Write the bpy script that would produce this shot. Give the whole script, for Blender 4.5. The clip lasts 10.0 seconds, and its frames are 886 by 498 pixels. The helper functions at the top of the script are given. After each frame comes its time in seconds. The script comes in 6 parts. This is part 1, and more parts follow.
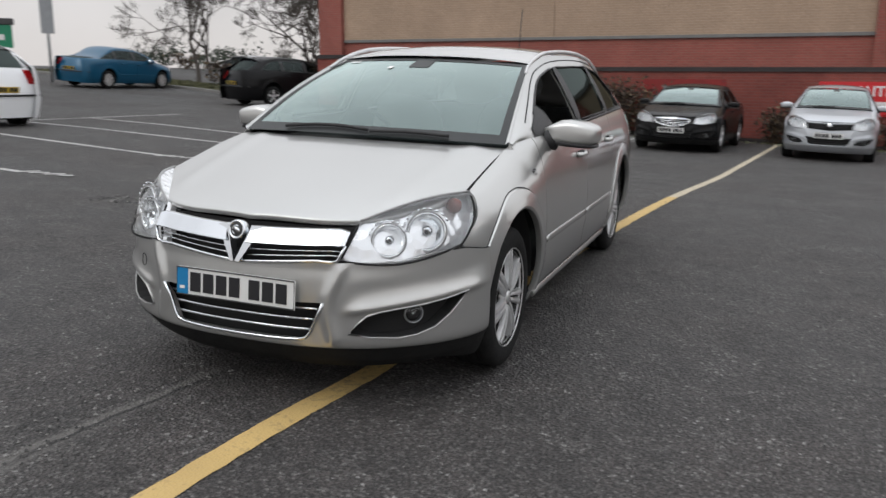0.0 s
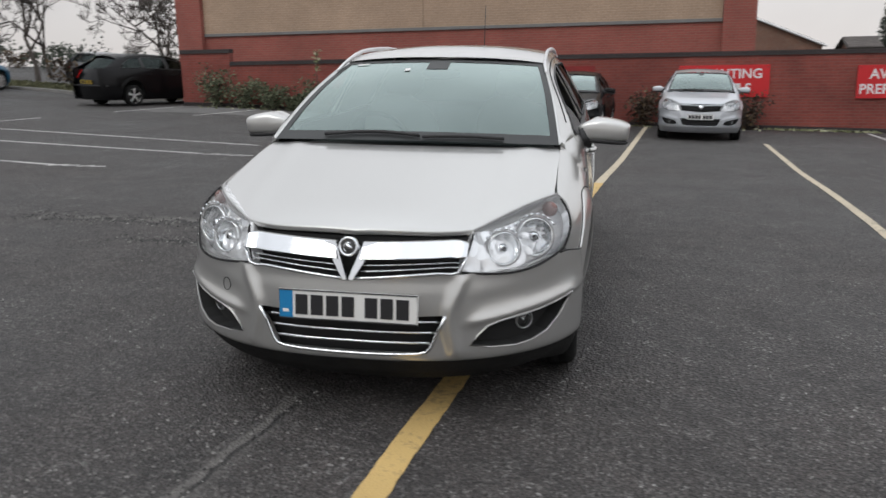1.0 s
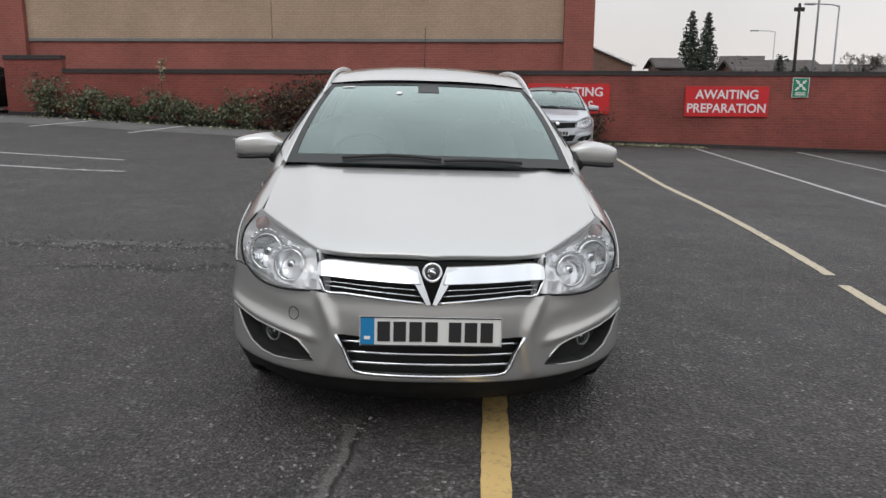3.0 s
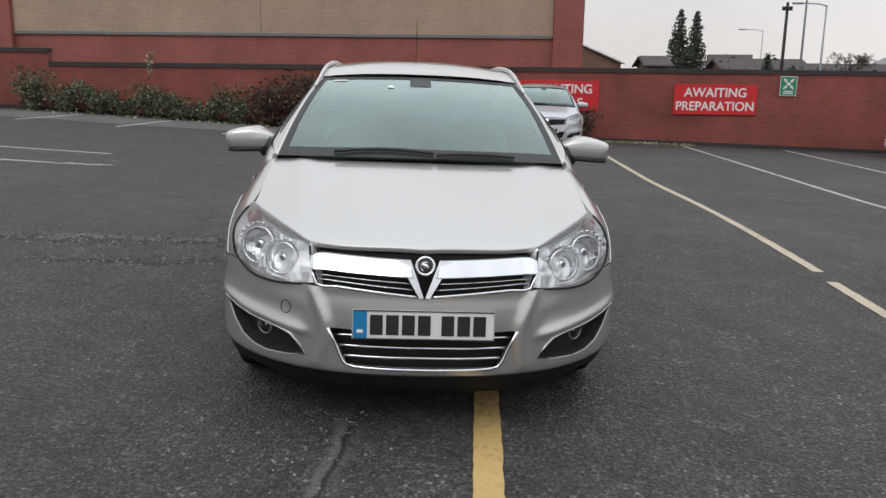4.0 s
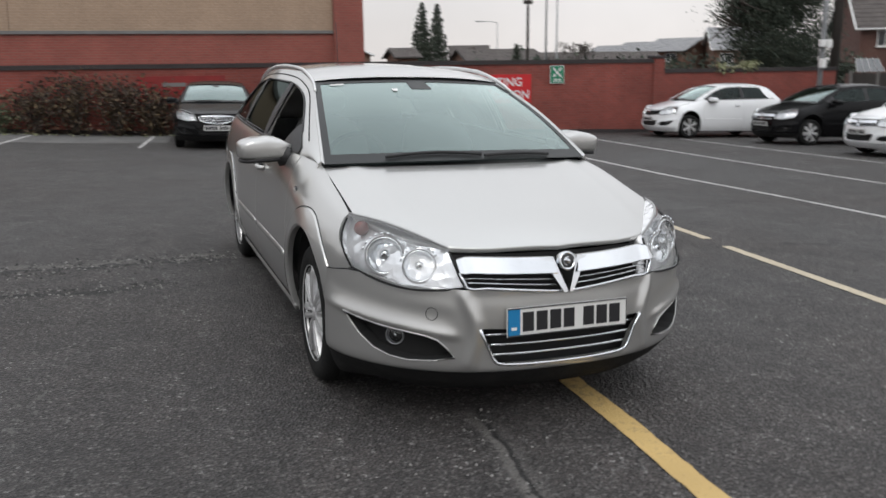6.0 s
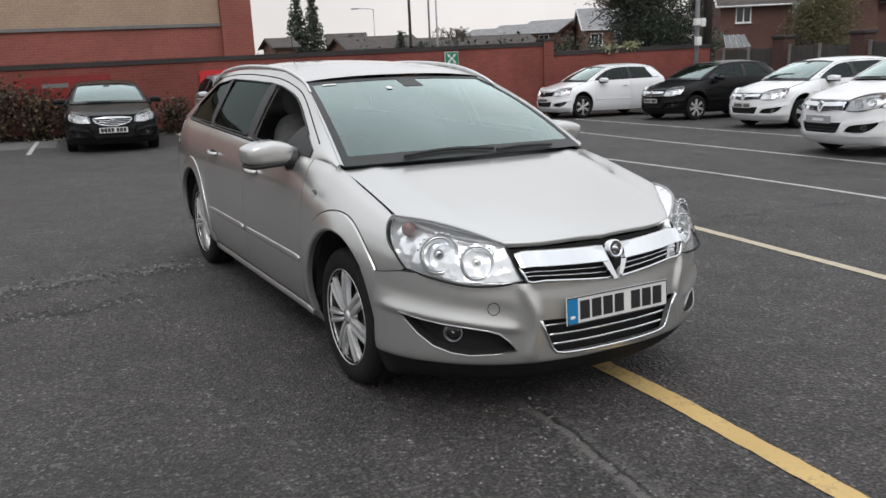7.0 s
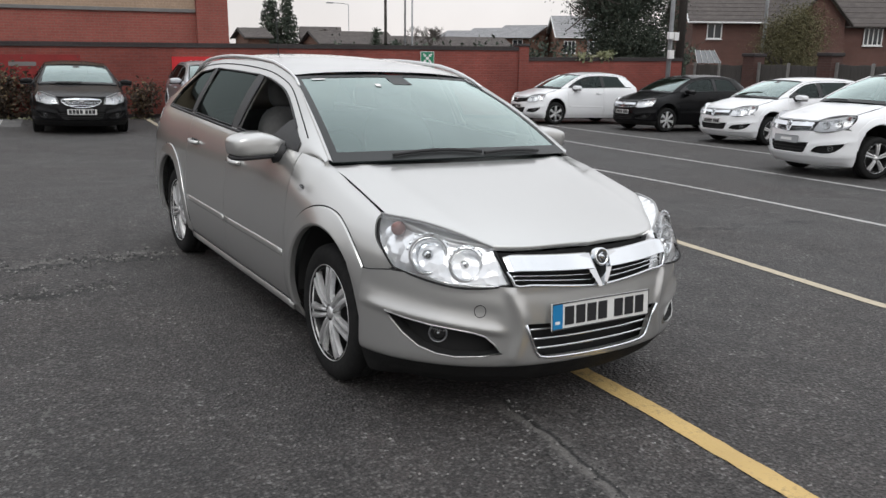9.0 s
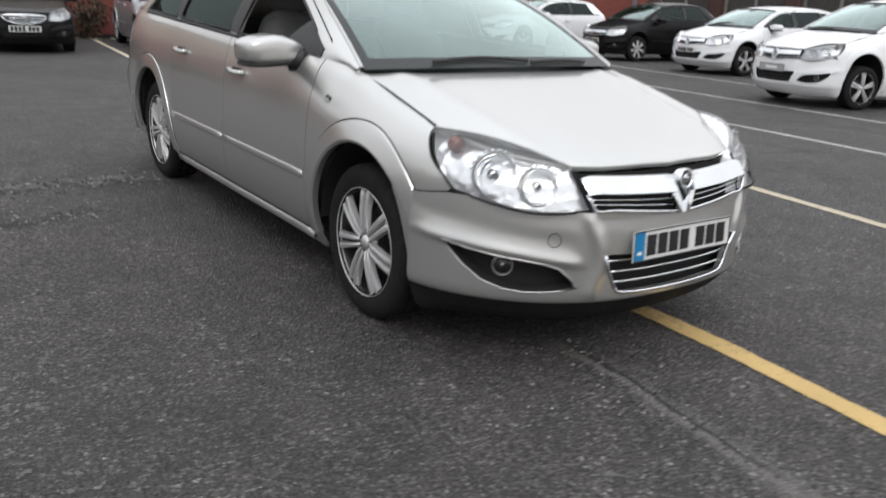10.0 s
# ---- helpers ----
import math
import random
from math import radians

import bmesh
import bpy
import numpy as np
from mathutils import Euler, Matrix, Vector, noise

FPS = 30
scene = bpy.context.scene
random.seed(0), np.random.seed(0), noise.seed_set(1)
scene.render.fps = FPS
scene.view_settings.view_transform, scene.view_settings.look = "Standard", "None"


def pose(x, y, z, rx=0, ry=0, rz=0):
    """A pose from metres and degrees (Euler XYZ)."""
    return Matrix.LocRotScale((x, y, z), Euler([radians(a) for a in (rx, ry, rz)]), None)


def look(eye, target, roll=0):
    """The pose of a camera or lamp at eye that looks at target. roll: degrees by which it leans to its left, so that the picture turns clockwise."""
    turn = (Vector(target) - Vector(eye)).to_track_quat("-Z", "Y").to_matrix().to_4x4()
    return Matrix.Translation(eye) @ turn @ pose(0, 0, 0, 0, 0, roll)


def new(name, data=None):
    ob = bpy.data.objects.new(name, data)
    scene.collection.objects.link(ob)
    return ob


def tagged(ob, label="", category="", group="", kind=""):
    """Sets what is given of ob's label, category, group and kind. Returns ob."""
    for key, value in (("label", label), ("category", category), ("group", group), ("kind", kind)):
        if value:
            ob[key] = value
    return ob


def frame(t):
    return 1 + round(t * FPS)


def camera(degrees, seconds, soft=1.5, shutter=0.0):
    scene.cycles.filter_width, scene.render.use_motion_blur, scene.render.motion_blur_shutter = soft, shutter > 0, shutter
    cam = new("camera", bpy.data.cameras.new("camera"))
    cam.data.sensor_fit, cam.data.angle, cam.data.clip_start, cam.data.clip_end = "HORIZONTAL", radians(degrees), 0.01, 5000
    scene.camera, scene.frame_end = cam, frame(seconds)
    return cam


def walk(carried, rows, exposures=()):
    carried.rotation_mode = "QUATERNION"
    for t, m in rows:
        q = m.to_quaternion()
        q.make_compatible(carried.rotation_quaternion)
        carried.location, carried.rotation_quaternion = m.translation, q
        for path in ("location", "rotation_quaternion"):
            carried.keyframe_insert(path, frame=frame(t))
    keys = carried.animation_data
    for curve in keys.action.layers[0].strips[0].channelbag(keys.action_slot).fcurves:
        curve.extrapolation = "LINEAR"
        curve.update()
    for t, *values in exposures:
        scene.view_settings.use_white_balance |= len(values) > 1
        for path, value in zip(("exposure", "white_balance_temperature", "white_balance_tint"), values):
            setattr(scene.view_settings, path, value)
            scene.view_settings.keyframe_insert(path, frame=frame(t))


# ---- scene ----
# The tarmac falls gently to one side; the car's own axes are turned a little against the walls.
cam = camera(57.0, 10.0, soft=1.5, shutter=0.4)
CAR_FRAME = pose(0, 0, 0, 0, 0, 5.7) @ pose(0, 0, 0, 0, 1.4, 0)
PATH = [
    (0.0, (1.758, -3.371, 1.295), (1.068, -1.544, 0.862), 1.68),
    (0.5, (1.353, -3.494, 1.283), (0.878, -1.605, 0.827), 1.03),
    (1.0, (0.832, -3.612, 1.342), (0.489, -1.693, 0.891), 0.35),
    (1.5, (0.403, -3.703, 1.365), (0.304, -1.752, 0.935), 0.09),
    (2.0, (0.080, -3.726, 1.390), (0.063, -1.775, 0.949), -0.25),
    (2.5, (-0.059, -3.756, 1.399), (-0.015, -1.803, 0.974), -0.10),
    (3.0, (-0.080, -3.751, 1.394), (-0.001, -1.797, 0.977), 1.68),
    (4.5, (-0.139, -3.742, 1.378), (0.011, -1.793, 0.952), 2.38),
    (5.0, (-0.553, -3.710, 1.386), (-0.258, -1.770, 0.999), 3.03),
    (5.5, (-1.011, -3.634, 1.372), (-0.526, -1.736, 0.969), 2.26),
    (6.0, (-1.524, -3.546, 1.394), (-0.829, -1.719, 0.968), 0.67),
    (6.2, (-1.678, -3.470, 1.403), (-0.902, -1.690, 0.927), -0.25),
    (7.3, (-2.203, -3.275, 1.453), (-1.225, -1.587, 1.004), -0.55),
    (7.5, (-2.212, -3.264, 1.452), (-1.219, -1.589, 0.993), 0.27),
    (8.0, (-2.220, -3.269, 1.456), (-1.213, -1.601, 1.004), 1.81),
    (8.5, (-2.226, -3.272, 1.456), (-1.212, -1.610, 1.003), 2.14),
    (9.0, (-2.224, -3.261, 1.453), (-1.201, -1.605, 0.995), 1.90),
    (9.5, (-2.237, -3.169, 1.424), (-1.203, -1.530, 0.932), 2.50),
    (10.0, (-2.346, -2.698, 1.293), (-1.237, -1.149, 0.682), 3.1),
]
walk(cam, [(t, CAR_FRAME @ look(eye, target, roll)) for t, eye, target, roll in PATH],
     exposures=[(0.0, 0.05), (1.5, 0.0), (5.5, 0.02), (8.0, 0.12), (9.4, 0.12), (10.0, 0.30)])

# ---- light: an overcast winter sky ----
world = bpy.data.worlds.new("overcast_sky")
scene.world = world
world.use_nodes = True
wn, wl = world.node_tree.nodes, world.node_tree.links
wn.clear()
sky = wn.new("ShaderNodeTexSky")
sky.sky_type, sky.sun_disc = "NISHITA", False
sky.sun_elevation, sky.sun_rotation = radians(38), radians(200)
w_coord = wn.new("ShaderNodeTexCoord")
w_sep = wn.new("ShaderNodeSeparateXYZ")
wl.new(w_coord.outputs["Generated"], w_sep.inputs[0])
w_ramp = wn.new("ShaderNodeValToRGB")
w_ramp.color_ramp.elements[0].position, w_ramp.color_ramp.elements[0].color = 0.0, (0.77, 0.73, 0.72, 1)
w_ramp.color_ramp.elements[1].position, w_ramp.color_ramp.elements[1].color = 0.9, (0.92, 0.95, 1.0, 1)
w_mid = w_ramp.color_ramp.elements.new(0.2)
w_mid.color = (0.76, 0.755, 0.77, 1)
wl.new(w_sep.outputs["Z"], w_ramp.inputs[0])
w_cloud = wn.new("ShaderNodeTexNoise")
w_cloud.inputs["Scale"].default_value, w_cloud.inputs["Detail"].default_value = 2.4, 6
wl.new(w_coord.outputs["Generated"], w_cloud.inputs["Vector"])
w_map = wn.new("ShaderNodeMapRange")
w_map.inputs["From Min"].default_value, w_map.inputs["From Max"].default_value = 0.3, 0.7
w_map.inputs["To Min"].default_value, w_map.inputs["To Max"].default_value = 0.82, 1.1
wl.new(w_cloud.outputs["Fac"], w_map.inputs["Value"])
w_mul = wn.new("ShaderNodeMix")
w_mul.data_type, w_mul.blend_type = "RGBA", "MULTIPLY"
w_mul.inputs[0].default_value = 1.0
wl.new(w_ramp.outputs["Color"], w_mul.inputs[6])
wl.new(w_map.outputs["Result"], w_mul.inputs[7])
w_rise = wn.new("ShaderNodeMapRange")
w_rise.inputs["From Min"].default_value, w_rise.inputs["From Max"].default_value = 0.12, 0.9
w_rise.inputs["To Min"].default_value, w_rise.inputs["To Max"].default_value = 1.12, 1.6
wl.new(w_sep.outputs["Z"], w_rise.inputs["Value"])
w_back = wn.new("ShaderNodeBackground")
# thinner cloud towards the east
w_east = wn.new("ShaderNodeMath")
w_east.operation = "MULTIPLY_ADD"
w_east.inputs[1].default_value = 0.20
wl.new(w_sep.outputs["X"], w_east.inputs[0])
wl.new(w_rise.outputs["Result"], w_east.inputs[2])
wl.new(w_east.outputs[0], w_back.inputs["Strength"])
wl.new(w_mul.outputs[2], w_back.inputs["Color"])
w_sky = wn.new("ShaderNodeBackground")
w_sky.inputs["Strength"].default_value = 0.05
wl.new(sky.outputs["Color"], w_sky.inputs["Color"])
w_mix = wn.new("ShaderNodeMixShader")
w_mix.inputs[0].default_value = 0.12
wl.new(w_back.outputs[0], w_mix.inputs[1])
wl.new(w_sky.outputs[0], w_mix.inputs[2])
w_out = wn.new("ShaderNodeOutputWorld")
wl.new(w_mix.outputs[0], w_out.inputs["Surface"])
sun_data = bpy.data.lights.new("veiled_sun", "SUN")
sun_data.energy, sun_data.angle, sun_data.color = 0.6, radians(30), (1.0, 0.97, 0.93)
sun = new("veiled_sun", sun_data)
sun.matrix_world = look((-8, -20, 25), (0, 0, 0))


# ---- materials ----
def material(name, colour, rough=0.5, metal=0.0, coat=0.0, spec=0.5):
    m = bpy.data.materials.new(name)
    m.use_nodes = True
    b = m.node_tree.nodes["Principled BSDF"]
    b.inputs["Base Color"].default_value = (*colour, 1)
    b.inputs["Roughness"].default_value = rough
    b.inputs["Metallic"].default_value = metal
    b.inputs["Coat Weight"].default_value = coat
    b.inputs["Coat Roughness"].default_value = 0.04
    b.inputs["Specular IOR Level"].default_value = spec
    return m


def shade(m, kind, **values):
    n = m.node_tree.nodes.new(kind)
    for key, value in values.items():
        n.inputs[key.replace("_", " ")].default_value = value
    return n


def mottled(name, colours, scale, rough=0.8, bump=0.3, detail=8, fine=60.0, metal=0.0, coat=0.0, stretch=(1, 1, 1), bump_size=0.01):
    """A surface whose colour wanders between three tones at two scales, with fine relief."""
    m = material(name, colours[0], rough, metal, coat)
    nodes, links = m.node_tree.nodes, m.node_tree.links
    b = nodes["Principled BSDF"]
    co = nodes.new("ShaderNodeTexCoord")
    mp = nodes.new("ShaderNodeMapping")
    mp.inputs["Scale"].default_value = stretch
    links.new(co.outputs["Object"], mp.inputs["Vector"])
    big = shade(m, "ShaderNodeTexNoise", Scale=scale, Detail=detail, Roughness=0.6)
    small = shade(m, "ShaderNodeTexNoise", Scale=fine, Detail=4.0, Roughness=0.6)
    links.new(mp.outputs[0], big.inputs["Vector"])
    links.new(mp.outputs[0], small.inputs["Vector"])
    mean = nodes.new("ShaderNodeMix")
    mean.inputs[0].default_value = 0.45
    links.new(big.outputs["Fac"], mean.inputs[2])
    links.new(small.outputs["Fac"], mean.inputs[3])
    ramp = nodes.new("ShaderNodeValToRGB")
    e = ramp.color_ramp.elements
    e[0].position, e[0].color = 0.36, (*colours[0], 1)
    e[1].position, e[1].color = 0.64, (*colours[2], 1)
    e.new(0.5).color = (*colours[1], 1)
    links.new(mean.outputs[0], ramp.inputs[0])
    links.new(ramp.outputs[0], b.inputs["Base Color"])
    bp = shade(m, "ShaderNodeBump", Strength=bump, Distance=bump_size)
    links.new(small.outputs["Fac"], bp.inputs["Height"])
    links.new(bp.outputs[0], b.inputs["Normal"])
    return m


def car_paint(name, colour, metal=0.0, rough=0.35, flake=0.0):
    """Lacquered paint: a base with fine flake, under a clear coat with faint dust."""
    m = material(name, colour, rough, metal, 1.0)
    nodes, links = m.node_tree.nodes, m.node_tree.links
    b = nodes["Principled BSDF"]
    co = nodes.new("ShaderNodeTexCoord")
    dust = shade(m, "ShaderNodeTexNoise", Scale=3.0, Detail=6.0)
    links.new(co.outputs["Object"], dust.inputs["Vector"])
    mr = shade(m, "ShaderNodeMapRange", From_Min=0.35, From_Max=0.7, To_Min=0.03, To_Max=0.11)
    links.new(dust.outputs["Fac"], mr.inputs["Value"])
    links.new(mr.outputs[0], b.inputs["Coat Roughness"])
    grain = shade(m, "ShaderNodeTexNoise", Scale=900.0, Detail=1.0)
    links.new(co.outputs["Object"], grain.inputs["Vector"])
    mix = nodes.new("ShaderNodeMix")
    mix.data_type = "RGBA"
    mix.inputs[6].default_value = (*[c * (1 - flake) for c in colour], 1)
    mix.inputs[7].default_value = (*[min(1, c * (1 + flake)) for c in colour], 1)
    links.new(grain.outputs["Fac"], mix.inputs[0])
    links.new(mix.outputs[2], b.inputs["Base Color"])
    return m


def clear_glass(name, tint, gloss=1.0, rough=0.0, sheen=(0.82, 0.98, 0.95)):
    """A thin pane: tinted and see-through, with mirror gloss that grows at a slant."""
    m = bpy.data.materials.new(name)
    m.use_nodes = True
    nodes, links = m.node_tree.nodes, m.node_tree.links
    nodes.clear()
    out = nodes.new("ShaderNodeOutputMaterial")
    tr = nodes.new("ShaderNodeBsdfTransparent")
    tr.inputs[0].default_value = (*tint, 1)
    gl = nodes.new("ShaderNodeBsdfGlossy")
    gl.inputs["Roughness"].default_value = rough
    gl.inputs["Color"].default_value = (*sheen, 1)
    fr = nodes.new("ShaderNodeFresnel")
    fr.inputs["IOR"].default_value = 1.5
    ml = nodes.new("ShaderNodeMath")
    ml.operation = "MULTIPLY_ADD"
    ml.use_clamp = True
    ml.inputs[1].default_value = gloss
    ml.inputs[2].default_value = 0.02
    links.new(fr.outputs[0], ml.inputs[0])
    mx = nodes.new("ShaderNodeMixShader")
    links.new(ml.outputs[0], mx.inputs[0])
    links.new(tr.outputs[0], mx.inputs[1])
    links.new(gl.outputs[0], mx.inputs[2])
    links.new(mx.outputs[0], out.inputs["Surface"])
    return m


M_SILVER = car_paint("silver_beige_paint", (0.55, 0.549, 0.534), 0.78, 0.29, 0.10)
M_GOLF = car_paint("bright_silver_paint", (0.52, 0.54, 0.57), 0.6, 0.35, 0.1)
M_BLACK = car_paint("black_paint", (0.005, 0.005, 0.0055), 0.0, 0.25)
M_BLACK.node_tree.nodes["Principled BSDF"].inputs["Coat Weight"].default_value = 0.08
M_BLACK.node_tree.nodes["Principled BSDF"].inputs["Specular IOR Level"].default_value = 0.16
M_WHITE = car_paint("white_paint", (0.82, 0.83, 0.84), 0.0, 0.35)
M_BLUE = car_paint("metallic_blue_paint", (0.001, 0.075, 0.15), 0.2, 0.35, 0.1)
M_BLUE.node_tree.nodes["Principled BSDF"].inputs["Coat Weight"].default_value = 0.35
M_DARK = car_paint("dark_grey_paint", (0.05, 0.053, 0.06), 0.3, 0.35)
M_CHROME = material("chrome", (0.75, 0.77, 0.79), 0.08, 1.0)
M_ALLOY = mottled("alloy", ((0.62, 0.62, 0.62), (0.70, 0.70, 0.70), (0.76, 0.76, 0.76)), 9.0, 0.32, 0.02, metal=0.7)
M_TYRE = mottled("tyre_rubber", ((0.008, 0.008, 0.008), (0.012, 0.012, 0.012), (0.018, 0.018, 0.017)), 12.0, 0.85, 0.2)
M_TYRE.node_tree.nodes["Principled BSDF"].inputs["Specular IOR Level"].default_value = 0.2
# alloy darkened in colour to imitate shade between the spokes
M_BARREL = mottled("shaded_rim_barrel", ((0.035, 0.035, 0.035), (0.05, 0.05, 0.05), (0.07, 0.07, 0.07)), 9.0, 0.45, 0.02, metal=0.6)
M_BOWL = material("bright_lamp_bowl", (0.80, 0.82, 0.83), 0.08, 0.95)
M_PLASTIC = mottled("black_plastic", ((0.010, 0.010, 0.011), (0.014, 0.014, 0.015), (0.020, 0.020, 0.021)), 20.0, 0.5, 0.1, fine=300)
M_GREYPLASTIC = mottled("weathered_plastic", ((0.035, 0.035, 0.036), (0.045, 0.045, 0.046), (0.058, 0.058, 0.058)), 20.0, 0.6, 0.1, fine=300)
M_GAP = material("panel_gap", (0.012, 0.012, 0.012), 0.9)
M_SEAT = mottled("seat_cloth", ((0.03, 0.03, 0.032), (0.045, 0.045, 0.047), (0.06, 0.06, 0.062)), 30.0, 0.95, 0.3, fine=400)
M_PALESEAT = mottled("pale_trim", ((0.15, 0.15, 0.15), (0.19, 0.19, 0.19), (0.23, 0.23, 0.225)), 20.0, 0.9, 0.2, fine=300)
M_SCREEN = clear_glass("windscreen_glass", (0.31, 0.41, 0.385), 2.5)
M_GLASS = clear_glass("tinted_glass", (0.18, 0.19, 0.185), 0.32)
M_LENS = clear_glass("lamp_lens", (0.97, 0.975, 0.98), 0.9, 0.0, (1.0, 1.0, 1.0))
M_REFLECTOR = material("lamp_reflector", (0.92, 0.93, 0.94), 0.15, 0.6)


def faceted(m, scale, strength, size):
    """Moulded facets on a lamp's reflector."""
    co = m.node_tree.nodes.new("ShaderNodeTexCoord")
    v = shade(m, "ShaderNodeTexVoronoi", Scale=scale)
    links = m.node_tree.links
    links.new(co.outputs["Object"], v.inputs["Vector"])
    bp = shade(m, "ShaderNodeBump", Strength=strength, Distance=size)
    links.new(v.outputs["Distance"], bp.inputs["Height"])
    links.new(bp.outputs[0], m.node_tree.nodes["Principled BSDF"].inputs["Normal"])


faceted(M_REFLECTOR, 22.0, 0.42, 0.018)
faceted(M_BOWL, 24.0, 0.25, 0.012)
M_VALANCE = mottled("lower_valance_plastic", ((0.010, 0.010, 0.010), (0.015, 0.015, 0.015), (0.022, 0.022, 0.021)), 14.0, 0.7, 0.15, fine=200)
M_VALANCE.node_tree.nodes["Principled BSDF"].inputs["Specular IOR Level"].default_value = 0.2
M_BROW = mottled("grey_lamp_trim", ((0.28, 0.28, 0.28), (0.32, 0.32, 0.32), (0.36, 0.36, 0.36)), 20.0, 0.35, 0.05)
M_SMOKELAMP = material("smoked_lamp_bowl", (0.42, 0.43, 0.44), 0.2, 0.6)
M_FRIT = material("screen_border_black", (0.018, 0.02, 0.02), 0.45)
M_AMBER = material("amber_bulb", (0.20, 0.105, 0.095), 0.25)
M_REDLENS = material("red_lens", (0.35, 0.01, 0.012), 0.15)
M_PLATE = material("plate_white", (0.70, 0.70, 0.68), 0.35)
M_PLATEGREY = material("grey_dealer_plate", (0.34, 0.35, 0.36), 0.4)
M_PLATEY = material("plate_yellow", (0.62, 0.42, 0.03), 0.35)
M_PLATEBLUE = material("plate_blue", (0.01, 0.19, 0.42), 0.35)
M_INK = material("plate_ink", (0.012, 0.012, 0.014), 0.5)
M_LIGHTINK = material("pale_ink", (0.75, 0.75, 0.73), 0.5)


# ---- mesh helpers ----
def part(name, mesh, mat, parent=None, label="", smooth=True):
    """Links a mesh or bmesh as one object, under a thing or a part."""
    if isinstance(mesh, bmesh.types.BMesh):
        data = bpy.data.meshes.new(name)
        mesh.to_mesh(data)
        mesh.free()
        mesh = data
    if mat is not None and not mesh.materials:
        mesh.materials.append(mat)
    if smooth:
        mesh.polygons.foreach_set("use_smooth", [True] * len(mesh.polygons))
    ob = new(name, mesh)
    ob.parent = parent
    if label:
        tagged(ob, label)
    return ob


def mesh_of(verts, faces, name="mesh"):
    me = bpy.data.meshes.new(name)
    me.from_pydata([tuple(v) for v in verts], [], [tuple(f) for f in faces])
    me.validate()
    me.update()
    return me


def thing(name, label, category, group="", kind="", m=None):
    ob = new(name)
    ob.empty_display_size = 0.1
    if m is not None:
        ob.matrix_world = m
    return tagged(ob, label, category, group, kind)


def box_bm(x0, x1, y0, y1, z0, z1, bevel=0.0, seg=2):
    bm = bmesh.new()
    bmesh.ops.create_cube(bm, size=1.0)
    for v in bm.verts:
        v.co = Vector((x0 + (v.co.x + 0.5) * (x1 - x0), y0 + (v.co.y + 0.5) * (y1 - y0), z0 + (v.co.z + 0.5) * (z1 - z0)))
    if bevel:
        bmesh.ops.bevel(bm, geom=bm.edges[:], offset=bevel, segments=seg, profile=0.5, affect="EDGES")
    return bm


def tube_data(points, radius, sides=8, closed=False, flat=1.0):
    """Points and faces of a round bar along a line."""
    pts = [Vector(p) for p in points]
    n = len(pts)
    verts, faces = [], []
    up = Vector((0.03, 0.05, 1)).normalized()
    for i, p in enumerate(pts):
        a = pts[(i - 1) % n] if closed or i else p
        b = pts[(i + 1) % n] if closed or i < n - 1 else p
        d = (b - a).normalized()
        s = d.cross(up)
        s = s.normalized() if s.length > 1e-4 else Vector((1, 0, 0))
        u = s.cross(d).normalized()
        r = radius(i / max(1, n - 1)) if callable(radius) else radius
        for k in range(sides):
            c = 2 * math.pi * k / sides
            verts.append(p + s * (r * math.cos(c)) + u * (r * flat * math.sin(c)))
    for i in range(n if closed else n - 1):
        for k in range(sides):
            a, b = i * sides, ((i + 1) % n) * sides
            faces.append((a + k, a + (k + 1) % sides, b + (k + 1) % sides, b + k))
    if not closed:
        faces.append(tuple(range(sides))[::-1])
        faces.append(tuple((n - 1) * sides + k for k in range(sides)))
    return verts, faces


def tube_mesh(*args, **more):
    return mesh_of(*tube_data(*args, **more))


def lathe_mesh(profile, axis="x", steps=40):
    """A body of revolution: profile rows of (radius, place along the axis)."""
    verts, faces = [], []
    n = len(profile)
    for k in range(steps):
        a = 2 * math.pi * k / steps
        for r, h in profile:
            c, s = r * math.cos(a), r * math.sin(a)
            verts.append((h, c, s) if axis == "x" else (c, h, s) if axis == "y" else (c, s, h))
    for k in range(steps):
        for i in range(n - 1):
            a, b = k * n, ((k + 1) % steps) * n
            faces.append((a + i, a + i + 1, b + i + 1, b + i))
    return mesh_of(verts, faces)


def curve_of(*pairs):
    """A smooth function through pairs (at, value), with no overshoot."""
    xs, ys = [float(q[0]) for q in pairs], [float(q[1]) for q in pairs]
    n = len(xs)
    h = [xs[i + 1] - xs[i] for i in range(n - 1)]
    d = [(ys[i + 1] - ys[i]) / h[i] for i in range(n - 1)]
    m = [d[0]] + [0.0 if d[i - 1] * d[i] <= 0 else (h[i - 1] + h[i]) / (h[i - 1] / d[i] + h[i] / d[i - 1]) for i in range(1, n - 1)] + [d[-1]]

    def value(x):
        x = min(max(x, xs[0]), xs[-1])
        i = 0
        while i < n - 2 and x >= xs[i + 1]:
            i += 1
        t = (x - xs[i]) / h[i]
        u = 1 - t
        return (1 + 2 * t) * u * u * ys[i] + t * u * u * h[i] * m[i] + t * t * (3 - 2 * t) * ys[i + 1] - t * t * u * h[i] * m[i + 1]
    return value


